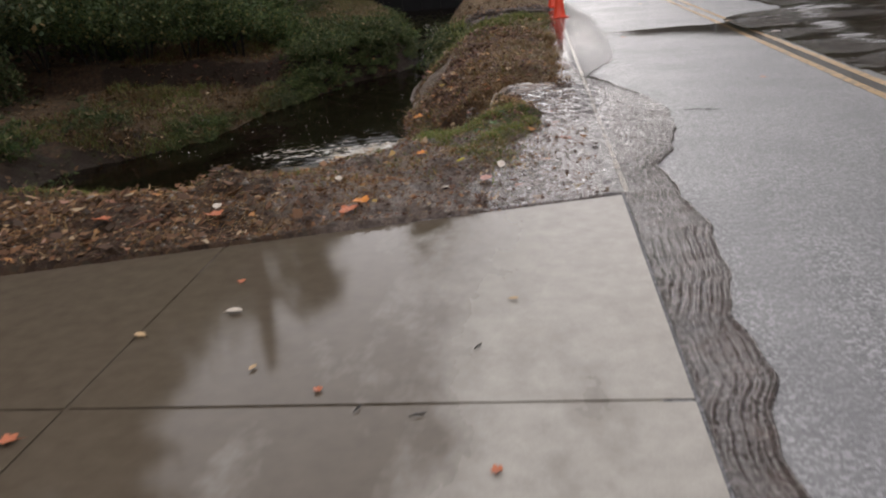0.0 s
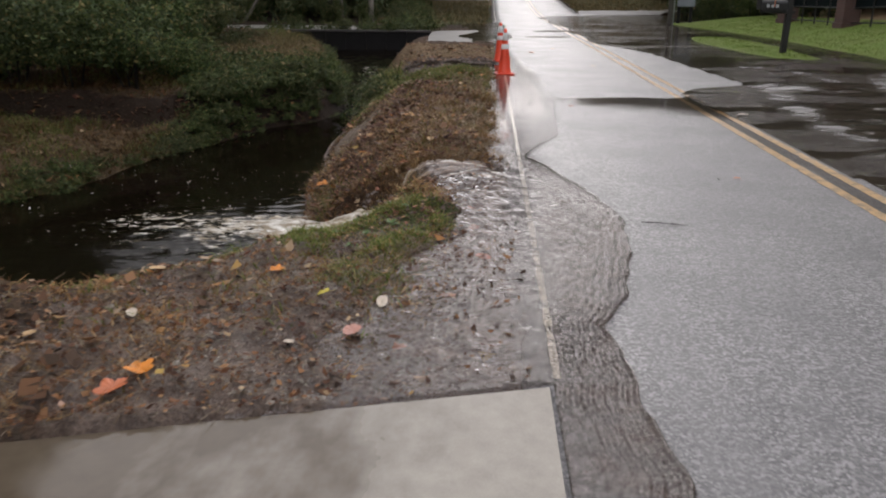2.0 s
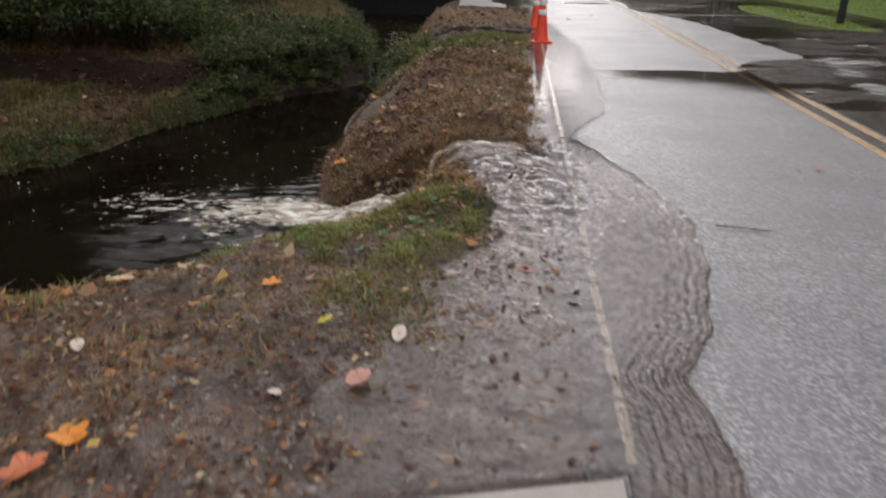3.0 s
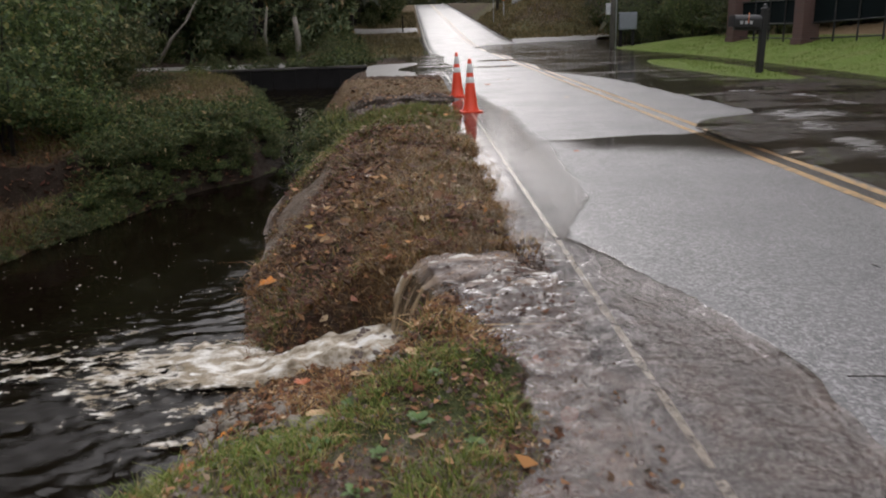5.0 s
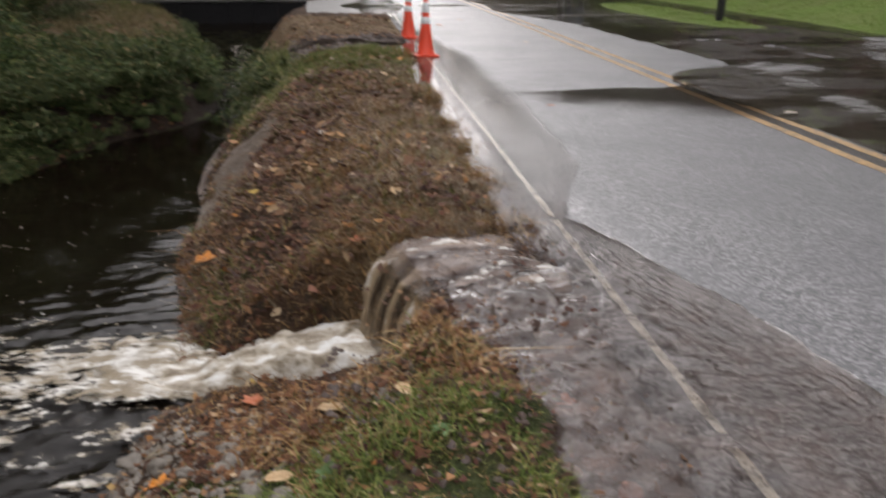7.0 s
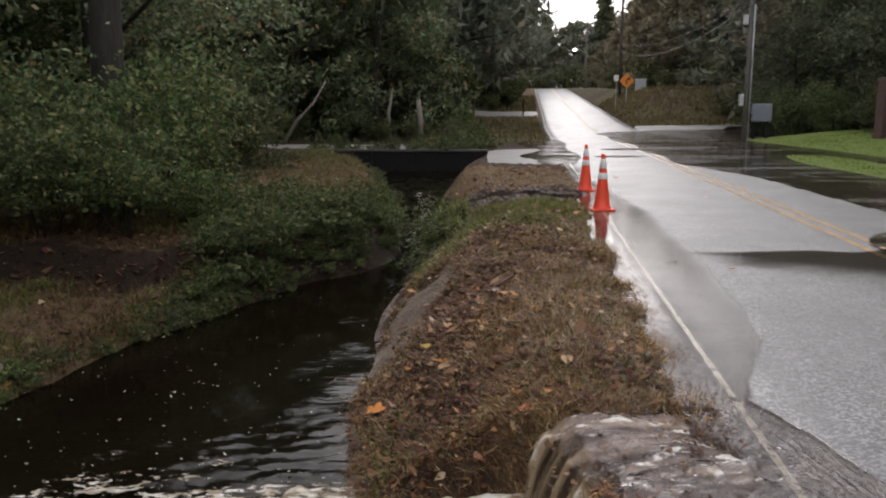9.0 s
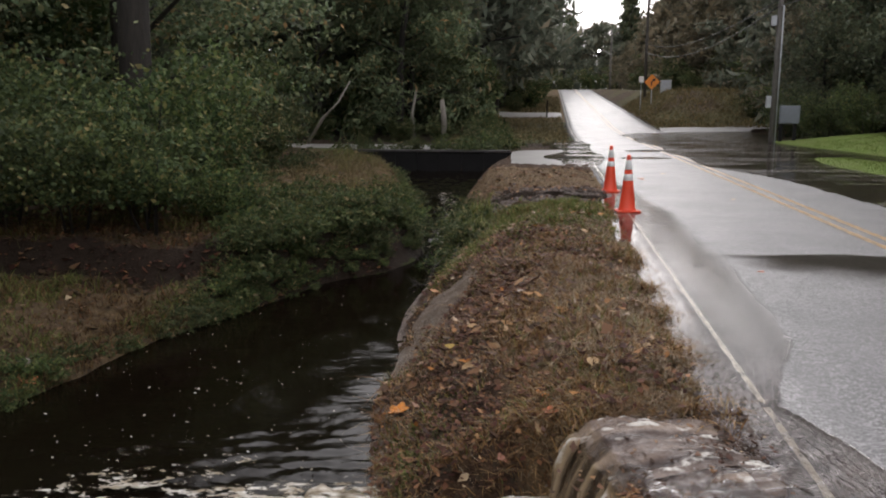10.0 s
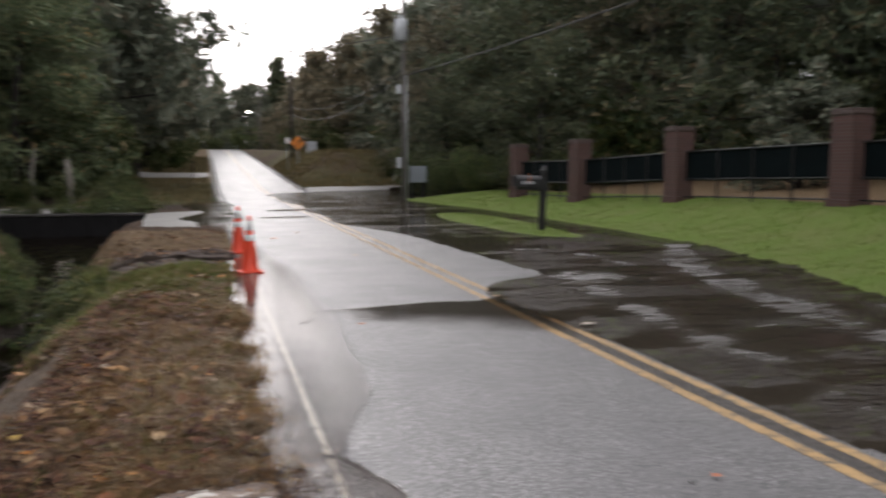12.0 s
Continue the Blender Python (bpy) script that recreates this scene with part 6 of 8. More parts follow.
# behind the walker: unseen trees, added only to close in light and reflections
for x, y, k in ((-14, -10, "b"), (-9, -22, "a"), (-18, -20, "p"), (12, -18, "b"), (16, -8, "a"), (20, -26, "p"), (-6, -34, "b"), (9, -38, "a"), (26, -5, "b"), (-24, -6, "a")):
    spots.append((k.replace("b", "f").replace("a", "f"), x, y, 1.1))
# backdrop trees that fill gaps in the right-hand wood
for x, y, sc in ((40, 28, 1.5), (38, 38, 1.5), (43, 18, 1.5), (38, 6, 1.4), (46, 10, 1.5), (34, 44, 1.4), (46, 32, 1.5), (30, 24, 1.2), (31, 4, 1.2)):
    spots.append(("f", x, y, sc))
plant(TREES, spots, 3)

HEDGE = [(27, 22), (28, 29), (29, 15), (30, 8), (26.5, 36), (24, 42), (33, 21), (-14, 18.5), (-16, 21), (-15, 15), (-18.5, 12.5), (-14, 26), (-18, 29), (-14.5, 39), (-18, 39.5), (-11, 40.5), (-7.2, 43.5), (-22, 40.5), (-6.8, 49.5), (-7.4, 56), (-7, 80), (-7, 90), (-7, 100), (-7, 112), (-7, 125), (-16, 8), (-18, 4),
         (13, 92), (13.4, 106), (13, 120), (12.6, 132), (-8, 162), (-3.5, 166), (1.5, 170), (6.5, 168), (11, 163), (15, 160), (17, 82), (16.5, 71), (17.5, 61), (17.5, 54.5), (17, 48.5), (17.5, 42.5), (18.5, 35), (22.5, 33.5), (22.8, 27), (23.5, 19), (25, 9.5), (26, 16), (21, 40), (22.5, 1)]
BUSHES = {
    "s": shrub("wax_myrtle", "large loose green shrub on the creek bank", 2.6, 1.7, 209, 38, 0.058, M_SHRUB, 21, "shrubs along the creek"),
    "w": shrub("wax_myrtle", "broad dark thicket filling the edge of the wood", 4.4, 3.0, 132, 20, 0.26, M_VINE, 25, "thickets in the wood"),
    "o": shrub("wax_myrtle", "leafy shrub on bare stems hanging over the low terrace", 1.9, 1.35, 187, 32, 0.058, M_SHRUB, 26, "shrubs along the creek", skirt=0.45),
    "t": shrub("wax_myrtle", "dark rounded shrub in the creekside thicket", 2.0, 1.4, 165, 36, 0.060, M_VINE, 22, "shrubs along the creek"),
    "u": shrub("ground_cover", "low tangle of vines and weeds on the bank", 0.55, 0.85, 99, 14, 0.064, M_VINE, 23, "bank vegetation", "weeds"),
    "v": shrub("ground_cover", "mixed green and brown weeds over the creek bank", 0.5, 0.7, 99, 14, 0.060, M_SHRUB, 24, "bank vegetation", "weeds"),
}
spots = [("s", -7.4, 12.2, 0.95), ("s", -9.0, 10.6, 1.05), ("s", -8.9, 13.2, 0.72), ("s", -10.6, 12.4, 1.2), ("t", -7.2, 13.6, 0.8), ("t", -8.2, 15.8, 0.95), ("s", -8.9, 16.8, 1.1), ("t", -8.3, 18.8, 0.85), ("t", -8.6, 20.0, 1.1),
         ("s", -11.5, 8.6, 1.1), ("t", -10.6, 8.2, 0.8), ("t", -9.8, 22.5, 1.2), ("s", -11.4, 24.8, 1.2), ("t", -10.6, 27.0, 1.0), ("t", -12.5, 5.5, 1.0), ("s", -11, 3.5, 0.9), ("s", -13.5, 10.5, 1.3), ("t", -12.5, 16, 1.3),
         ("t", -4.6, 37.4, 0.7), ("t", -6.2, 37.2, 0.65), ("t", -8.0, 37.0, 0.75), ("t", -9.8, 37.2, 0.7), ("t", -11.8, 36.9, 0.8), ("s", -4.6, 40.0, 0.55), ("t", -4.9, 44, 0.6), ("s", -13.6, 36.6, 0.8), ("t", -6.2, 50, 1.0), ("s", -6.6, 56, 1.0),
         ("w", -6.6, 83, 0.8), ("w", -3.6, 80, 0.55), ("w", -3.4, 90, 0.6), ("w", -3.2, 101, 0.6), ("w", -3.2, 113, 0.65), ("w", -3.0, 126, 0.65), ("w", -3.0, 140, 0.65), ("t", -4.6, 75, 0.9), ("v", -3.4, 30.3, 0.8), ("u", -4.4, 30.2, 0.9), ("v", -5.4, 30.3, 1.0), ("u", -6.8, 30.2, 0.7), ("v", -7.8, 30.3, 0.8), ("u", -9.0, 30.2, 0.7), ("t", -8.4, 31.0, 0.4), ("u", -3.0, 31.4, 1.1), ("v", -4.0, 31.2, 1.2), ("t", -4.4, 33.0, 0.6), ("t", -3.2, 34.0, 0.5), ("t", -6.2, 30.2, 0.35), ("t", -3.6, 36.2, 0.6), ("w", -6.2, 93, 0.8), ("w", -6.0, 104, 0.9), ("w", -5.6, 116, 0.9), ("w", -5.2, 128, 0.9), ("w", -5.2, 138, 0.9), ("t", -7.6, 75.5, 1.2),
         ("s", 11.6, 41.5, 0.9), ("t", 13.4, 41, 1.2), ("s", 12.6, 38.4, 0.9), ("t", 14.6, 33.4, 1.2), ("t", 13.4, 34.6, 1.0), ("s", 11.2, 45.5, 1.2), ("t", 12.4, 48.8, 1.2), ("t", 13.4, 60, 1.3), ("s", 14.5, 68, 1.3), ("t", 11.8, 78, 1.1), ("w", 13.5, 88, 0.8), ("w", 13.4, 100, 0.8), ("w", 12.6, 116, 0.9),
         ("s", 21, 24.5, 1.3), ("t", 21.5, 19.5, 1.3), ("s", 22.5, 13.5, 1.4), ("t", 20.5, 28, 1.3)]
for x, y, s in ((-5.4, 12.6, 0.8), (-4.6, 13.2, 0.75), (-4.0, 14.2, 0.6), (-5.6, 14.2, 0.6), (-4.2, 15.2, 0.5), (-5.9, 11.6, 0.9), (-6.2, 12.6, 1.0), (-7.2, 16.5, 0.7),
                (-2.5, 13.2, 0.75), (-2.45, 14.2, 0.8), (-2.7, 12.2, 0.6), (-2.75, 15.5, 0.85), (-3.0, 16.5, 0.8), (-2.3, 12.9, 0.6), (-7.2, 6.0, 0.7), (-7.9, 4.4, 0.8), (-6.7, 3.2, 0.6), (-3.0, 18, 0.6), (-7.4, 19.6, 0.7), (-8.0, 22, 0.7)):
    spots.append(("u", x, y, s))
rb = random.Random(12)
for i in range(96):
    y = rb.uniform(9.5, 13.6)
    spots.append(("uv"[i % 2], float(bank_line(y)) - rb.uniform(0.08, 0.5), y, rb.uniform(0.2, 0.38)))
for i in range(30):
    y = rb.uniform(9.9, 12.8)
    spots.append(("uvv"[i % 3], float(bank_line(y)) - rb.uniform(0.28, 0.55), y, rb.uniform(0.4, 0.6)))
for x, y, s in ((-6.4, 10.35, 0.75), (-7.3, 10.0, 0.95), (-8.2, 9.9, 1.05), (-9.2, 9.9, 1.1), (-10.2, 9.8, 1.1), (-6.9, 10.9, 0.9), (-5.8, 11.2, 0.6)):
    spots.append(("o", x, y, s))
for i, (x, y) in enumerate(HEDGE):
    spots.append(("w", x, y, 1.0 + 0.12 * (i % 3)))
for i in range(70):
    y = rb.uniform(5.8, 28)
    edge_x = float(bank_line(y)) - 0.1
    off = abs(rb.gauss(0.15, 0.55)) if y > 10.5 else abs(rb.gauss(0.05, 0.12))
    if y < 15.5 or off < 0.25:
        spots.append(("uv"[i % 2], edge_x - 0.1 - off, y, rb.uniform(0.22, 0.42) if y < 11 else rb.uniform(0.28, 0.5)))
for i in range(46):
    y = rb.uniform(9.0, 25)
    edge_x = float(bank_line(y)) - (0.35 if 9.8 < y < 12 else 0.1)
    spots.append(("uv"[i % 2], edge_x - rb.uniform(-0.05, 0.35), y, rb.uniform(0.3, 0.5)))
for i in range(26):
    x = rb.uniform(-5.6, -3.7)
    y = float(np.interp(x, [-5.6, -5.0, -4.3, -3.7], [10.6, 11.0, 12.2, 13.2])) + abs(rb.gauss(0.0, 0.7))
    spots.append(("vvu"[i % 3], x, y, rb.uniform(0.45, 0.75)))
for i in range(24):
    y = 5.9 + 0.24 * i + rb.uniform(-0.1, 0.1)
    spots.append(("uv"[i % 2], float(bank_line(y)) + rb.uniform(-0.3, 0.02), y, rb.uniform(0.2, 0.38)))
plant(BUSHES, spots, 4)
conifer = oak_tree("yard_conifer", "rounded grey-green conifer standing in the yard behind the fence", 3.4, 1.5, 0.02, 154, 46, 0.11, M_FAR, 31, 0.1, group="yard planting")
conifer.matrix_basis = pose(17.3, 21.6, float(ground_height(17.3, 21.6)))

# bare stems and fallen boughs in the wood
for pts, r, mat, label in (
        ([(-8.25, 13.6, -0.5), (-8.3, 13.7, 2.5), (-8.2, 13.8, 7.0), (-8.3, 13.8, 9.0)], (0.30, 0.27, 0.22, 0.15), M_BARK, "thick dark tree trunk rising behind the shrubs"),
        ([(-6.1, 34.0 + 3, -0.2), (-6.1, 37.1, 1.0), (-6.2, 37.2, 1.9)], (0.16, 0.14, 0.1), M_PALEBARK, "pale bare trunk at the edge of the wood"),
        ([(-7.6, 37.8, -0.2), (-7.7, 37.8, 1.2), (-7.5, 37.9, 2.4)], (0.10, 0.08, 0.05), M_PALEBARK, "thin pale leaning stem in the wood"),
        ([(-8.6, 24.4, 0.55), (-8.2, 24.6, 1.25), (-7.75, 24.8, 1.75), (-7.4, 25.0, 2.4)], (0.06, 0.05, 0.035, 0.015), M_PALEBARK, "broken pale bough leaning among the shrubs")):
    bm = bmesh.new()
    tube(bm, pts, r, 9)
    stem = tagged(new("tree_trunk", bm_mesh("tree_trunk", bm, mat, True)), label, "tree trunk")
    if r[0] > 0.2:
        for z, dx, dy in ((4.6, 1.3, -0.5), (5.4, -1.5, 0.3), (6.3, 0.9, 0.8)):
            bm = bmesh.new()
            tube(bm, [(-8.25, 13.75, z), (-8.25 + dx * 0.5, 13.75 + dy * 0.5, z + 0.7), (-8.25 + dx, 13.75 + dy, z + 1.7)], [0.11, 0.08, 0.03], 8)
            part("limb", bm, mat, stem, smooth=True)

# tangle of dead boughs caught at the narrows
rk = random.Random(21)
for bx, by in ((-3.0, 11.3), (-2.85, 12.0), (-3.15, 12.5)):
    bough = new("dead_bough")
    tagged(bough, "dark dead bough with bare twigs caught at the creek's edge", "branch", "boughs in the creek")
    for i in range(7):
        a, L = rk.uniform(0, 6.28), rk.uniform(0.35, 0.8)
        p0 = Vector((rk.uniform(-0.12, 0.12), rk.uniform(-0.12, 0.12), -0.12))
        p1 = p0 + Vector((math.cos(a) * L * 0.35, math.sin(a) * L * 0.35, L * rk.uniform(0.3, 0.7)))
        p2 = p1 + Vector((math.cos(a + 0.5) * L * 0.4, math.sin(a + 0.5) * L * 0.4, L * rk.uniform(-0.1, 0.35)))
        bm = bmesh.new()
        tube(bm, [p0, p1, p2], [0.018, 0.012, 0.004], 5)
        tube(bm, [p1, p1 + Vector((math.cos(a - 0.9) * L * 0.3, math.sin(a - 0.9) * L * 0.3, L * 0.15))], [0.008, 0.003], 4)
        part("twig", bm, M_BARK, bough, smooth=True)
    bough.matrix_world = pose(bx, by, max(float(surface(bx, by)), WATER))

# ---- grass, litter and loose things on the ground ----


def scatter(n, x0, x1, y0, y1, where, seed):
    r = np.random.default_rng(seed)
    x, y = r.uniform(x0, x1, n), r.uniform(y0, y1, n)
    ok = r.uniform(0, 1, n) < where(x, y)
    return x[ok], y[ok]


def dry(x, y):
    """Ground that stands clear of road, drive and creek."""
    return ((x < -0.19) & (y > slab_edge(x) + 0.03) & ~inside(x, y, CREEK) & (bare_sand(x, y) < 0)).astype(float)


def level_bank(x, y):
    """One where the far bank is level enough to carry grass, nought on the bare scarp."""
    e = 0.12
    g = np.hypot(ground_height(x + e, y) - ground_height(x - e, y), ground_height(x, y + e) - ground_height(x, y - e)) / (2 * e)
    return 1 - 0.93 * smooth((g - 0.6) / 0.4)


def blades(name, label, xy, height, width, mat, seed, lean=0.8):
    x, y = xy
    n = len(x)
    r = np.random.default_rng(seed)
    z = surface(x, y) - 0.01
    a = r.uniform(0, 2 * math.pi, n)
    h = height * r.uniform(0.35, 1.2, n) * (0.5 + 1.0 * smooth(0.5 + 1.2 * grain(x, y, 3.2, 81)))
    off = r.standard_normal((n, 2)) * lean * h[:, None] * 0.7
    w = width * r.uniform(0.6, 1.4, n)
    base = np.stack([x, y, z], -1)
    s = np.stack([np.cos(a) * w / 2, np.sin(a) * w / 2, 0 * a], -1)
    mid = base + np.stack([off[:, 0] * 0.35, off[:, 1] * 0.35, h * 0.6], -1)
    tip = base + np.stack([off[:, 0], off[:, 1], h * np.where(np.hypot(off[:, 0], off[:, 1]) > h * 0.8, 0.6, 1.0)], -1)
    v = np.concatenate([np.stack([base - s, base + s, mid + s * 0.7, mid - s * 0.7], 1), np.stack([mid - s * 0.7, mid + s * 0.7, tip + s * 0.1, tip - s * 0.1], 1)])
    return tagged(new(name, quads(name, v, mat)), label, "grass", kind="stuff")


def litter(name, label, xy, size, mat, seed, lift=0.012, level=None):
    x, y = xy
    n = len(x)
    r = np.random.default_rng(seed)
    z = (surface(x, y) if level is None else np.full(n, level)) + lift * r.uniform(0.3, 1.6, n)
    a = r.uniform(0, 2 * math.pi, n)
    s = size * np.minimum(np.exp(r.standard_normal(n) * 0.5), 2.2)
    u = np.stack([np.cos(a), np.sin(a), r.standard_normal(n) * 0.3], -1) * s[:, None]
    w = np.stack([-np.sin(a), np.cos(a), r.standard_normal(n) * 0.35], -1) * s[:, None] * 0.6
    c = np.stack([x, y, z], -1)
    curl = np.stack([0 * a, 0 * a, np.abs(r.standard_normal(n)) * 0.25 * s], -1)
    return tagged(new(name, quads(name, np.stack([c - u + curl, c + w, c + u + curl, c - w], 1), mat)), label, "leaf litter", kind="stuff")


blades("dead_grass", "matted brown dead grass on the road bank", scatter(36000, -2.7, -0.2, 4.6, 14.6, lambda x, y: dry(x, y) * np.clip(0.3 + 0.8 * blob(x, y, -0.8, 7.6, 0.7, 3.2) + 0.2 * wob(x, y, 2), 0.05, 1), 41), 0.085, 0.010, M_STRAW, 1, 1.7)
blades("bank_grass", "short green grass on the road bank", scatter(16000, -2.8, -0.25, 9.6, 14.8, lambda x, y: dry(x, y) * np.clip(0.9 * blob(x, y, -1.5, 12.4, 0.9, 1.6, 0.8) + 0.15 * wob(x, y, 3), 0.02, 1), 42), 0.09, 0.011, M_GRASS, 2, 1.0)
litter("leaf_litter", "wet brown leaves trodden into the grassy tongue", scatter(5200, -1.9, -0.62, 2.0, 3.6, lambda x, y: dry(x, y) * np.clip(0.0 + 0.7 * smooth((y - 2.6) / 0.5) + 0.5 * smooth((x + 0.9) / 0.2) + 0.6 * grain(x, y, 3.0, 171), 0, 1), 171), 0.0095, M_LITTER, 71, 0.02)
blades("grass_patch", "green grass patch beside the running water", scatter(42000, -3.0, -0.6, 0.4, 3.6, lambda x, y: dry(x, y) * np.clip(blob(x, y, -1.12, 2.33, 0.80, 0.56, 0.6) - 0.25 + 0.5 * grain(x, y, 3.0, 87), 0.03, 0.8) * (x < -0.66 + 0.06 * grain(x, y, 6, 88)), 43), 0.05, 0.008, M_BRIGHTGRASS, 3, 1.2)
blades("dead_grass", "flattened dead grass over the muddy margin", scatter(34000, -5.2, -0.7, -1.2, 4.4, lambda x, y: dry(x, y) * np.clip(0.5 + 0.5 * wob(x, y, 2.2), 0.1, 1) * (1 - 0.8 * blob(x, y, -1.25, 2.35, 0.7, 0.7)) * (1 - 0.6 * blob(x, y, -0.95, 0.7, 0.5, 0.8, 0.6)), 44), 0.05, 0.008, M_STRAW, 4, 2.2)
blades("creek_grass", "tufted grass hanging over the creek bank", scatter(26000, -9, -3.0, 10.5, 29, lambda x, y: dry(x, y) * level_bank(x, y) * (1 - 0.75 * blob(x, y, -5.6, 18.5, 1.8, 3.6)) * (x < -3.6) * np.clip(1.1 * (distance(x, y, CREEK) < 2.0) * (0.6 + 0.5 * wob(x, y, 1.5)) + 0.1, 0, 1), 45), 0.16, 0.009, M_GRASS, 5, 1.0)
blades("dead_grass", "dry brown grass on the creek's far bank", scatter(26000, -9, -3.6, 11, 28, lambda x, y: dry(x, y) * (x < -3.8) * np.clip(0.6 + 0.5 * wob(x, y, 0.9, 4), 0, 1), 46), 0.10, 0.009, M_BANKGRASS, 6, 1.3)
blades("dead_grass", "brown grass on the eroded shelf", scatter(12000, -3.3, -0.25, 15.2, 21.5, lambda x, y: dry(x, y) * (0.5 * smooth((y - 16.3) / 0.5) + 0.1), 47), 0.045, 0.008, M_BANKGRASS, 7, 1.5)
litter("gravel_debris", "dark mud and leaf debris along the road edge", scatter(2600, -0.9, 0.02, 0.0, 13.5, lambda x, y: np.clip(0.9 * (x < -0.12) + 0.0 - 0.6 * np.abs(grain(x, y, 3, 5)), 0.0, 1) * np.where(y > 4.7, (x < -0.1), 1.0), 56), 0.009, M_LITTER, 9, 0.01, 0.004)
blades("dead_grass", "tufts of dead grass straggling over the road edge", scatter(9000, -0.42, 0.0, 4.75, 14.2, lambda x, y: np.clip(smooth((-0.07 - x + 0.09 * grain(x * 0 + 1, y, 2.3, 44)) / 0.15), 0, 1), 49), 0.07, 0.010, M_STRAW, 11, 1.8)
blades("dead_grass", "dry grass hanging over the washed-out edge", scatter(6000, -2.5, -0.4, 4.55, 5.2, lambda x, y: dry(x, y) * np.clip(0.4 + 0.9 * grain(x, y, 3, 97), 0, 1), 60), 0.075, 0.009, M_STRAW, 12, 1.6)
blades("dead_grass", "tussocky dry grass on the low far bank", scatter(40000, -8.5, -4.4, 5.3, 12.8, lambda x, y: dry(x, y) * level_bank(x, y) * (x < -4.3) * np.clip(0.5 + 0.6 * grain(x, y, 1.2, 45), 0.1, 1), 61), 0.13, 0.013, M_BANKGRASS, 13, 1.4)
blades("creek_grass", "green grass in clumps on the low far bank", scatter(40000, -8.5, -4.4, 5.3, 12.8, lambda x, y: dry(x, y) * level_bank(x, y) * (x < -4.3) * np.clip(0.15 + 0.9 * grain(x, y, 1.0, 46), 0.0, 1), 62), 0.14, 0.013, M_GRASS, 14, 1.2)
blades("dead_grass", "matted dead grass on the lip of the wash-out", scatter(2600, -1.7, -0.72, 3.1, 4.05, lambda x, y: dry(x, y) * np.clip(0.6 + 0.6 * grain(x, y, 4, 47), 0.1, 1), 63), 0.06, 0.008, M_STRAW, 15, 1.9)
litter("leaf_litter", "dead leaves caught on the lip of the wash-out", scatter(4200, -2.0, -0.6, 3.0, 4.1, lambda x, y: dry(x, y) * np.clip(0.6 + 0.6 * grain(x, y, 4, 48), 0.1, 1), 64), 0.014, M_LITTER, 16, 0.02)
blades("lawn_grass", "bright green mown lawn beside the flooded road", scatter(40000, 6.0, 13.4, 8, 36, lambda x, y: ((surface(x, y) > 0.015) & (x > 6.0)).astype(float), 48), 0.05, 0.02, M_LAWN, 8, 0.9)
litter("leaf_litter", "dark wet fallen leaves on the road bank", scatter(14000, -2.7, -0.2, 4.7, 15, lambda x, y: dry(x, y) * np.clip(0.25 + 0.7 * grain(x, y, 1.6, 31) + 0.5 * smooth((-0.9 - x) / 0.5), 0.05, 1), 51), 0.022, M_LITTER, 1)
litter("leaf_litter", "drifts of dark red-brown leaves on the creek side of the bank", scatter(16000, -2.75, -0.45, 4.8, 11.5, lambda x, y: dry(x, y) * np.clip(1.6 * grain(x, y, 1.1, 83) + 0.9 * smooth((-1.0 - x) / 0.6) - 0.1, 0.0, 1), 66), 0.017, M_DARKLEAF, 18, 0.05)
blades("creek_grass", "green grass fringe between mud and creek", scatter(26000, -5.6, -1.2, 0.6, 3.3, lambda x, y: dry(x, y) * np.clip(1.1 * smooth((1.5 - distance(x, y, CREEK)) / 0.7) * (0.55 + 0.7 * grain(x, y, 1.8, 84)) * (1 - 0.92 * smooth((y - 2.2) / 0.4) * (x > -2.8)), 0, 1), 67), 0.055, 0.008, M_BRIGHTGRASS, 19, 1.4)
blades("dead_grass", "pale straw strewn over the wet margin", scatter(16000, -3.6, -0.5, -0.9, 2.4, lambda x, y: dry(x, y) * np.clip(0.45 + 0.7 * grain(x, y, 2.4, 85), 0.05, 1), 68), 0.035, 0.006, M_PALESTRAW, 20, 3.0)
blades("bank_grass", "bright tufts of grass at the far end of the road bank", scatter(15000, -2.6, -0.3, 9.6, 15.0, lambda x, y: dry(x, y) * np.clip(0.6 + 0.9 * grain(x, y, 1.3, 86) - 0.5 * smooth((10.6 - y) / 1.0), 0.0, 1), 69), 0.10, 0.011, M_BRIGHTGRASS, 21, 1.0)
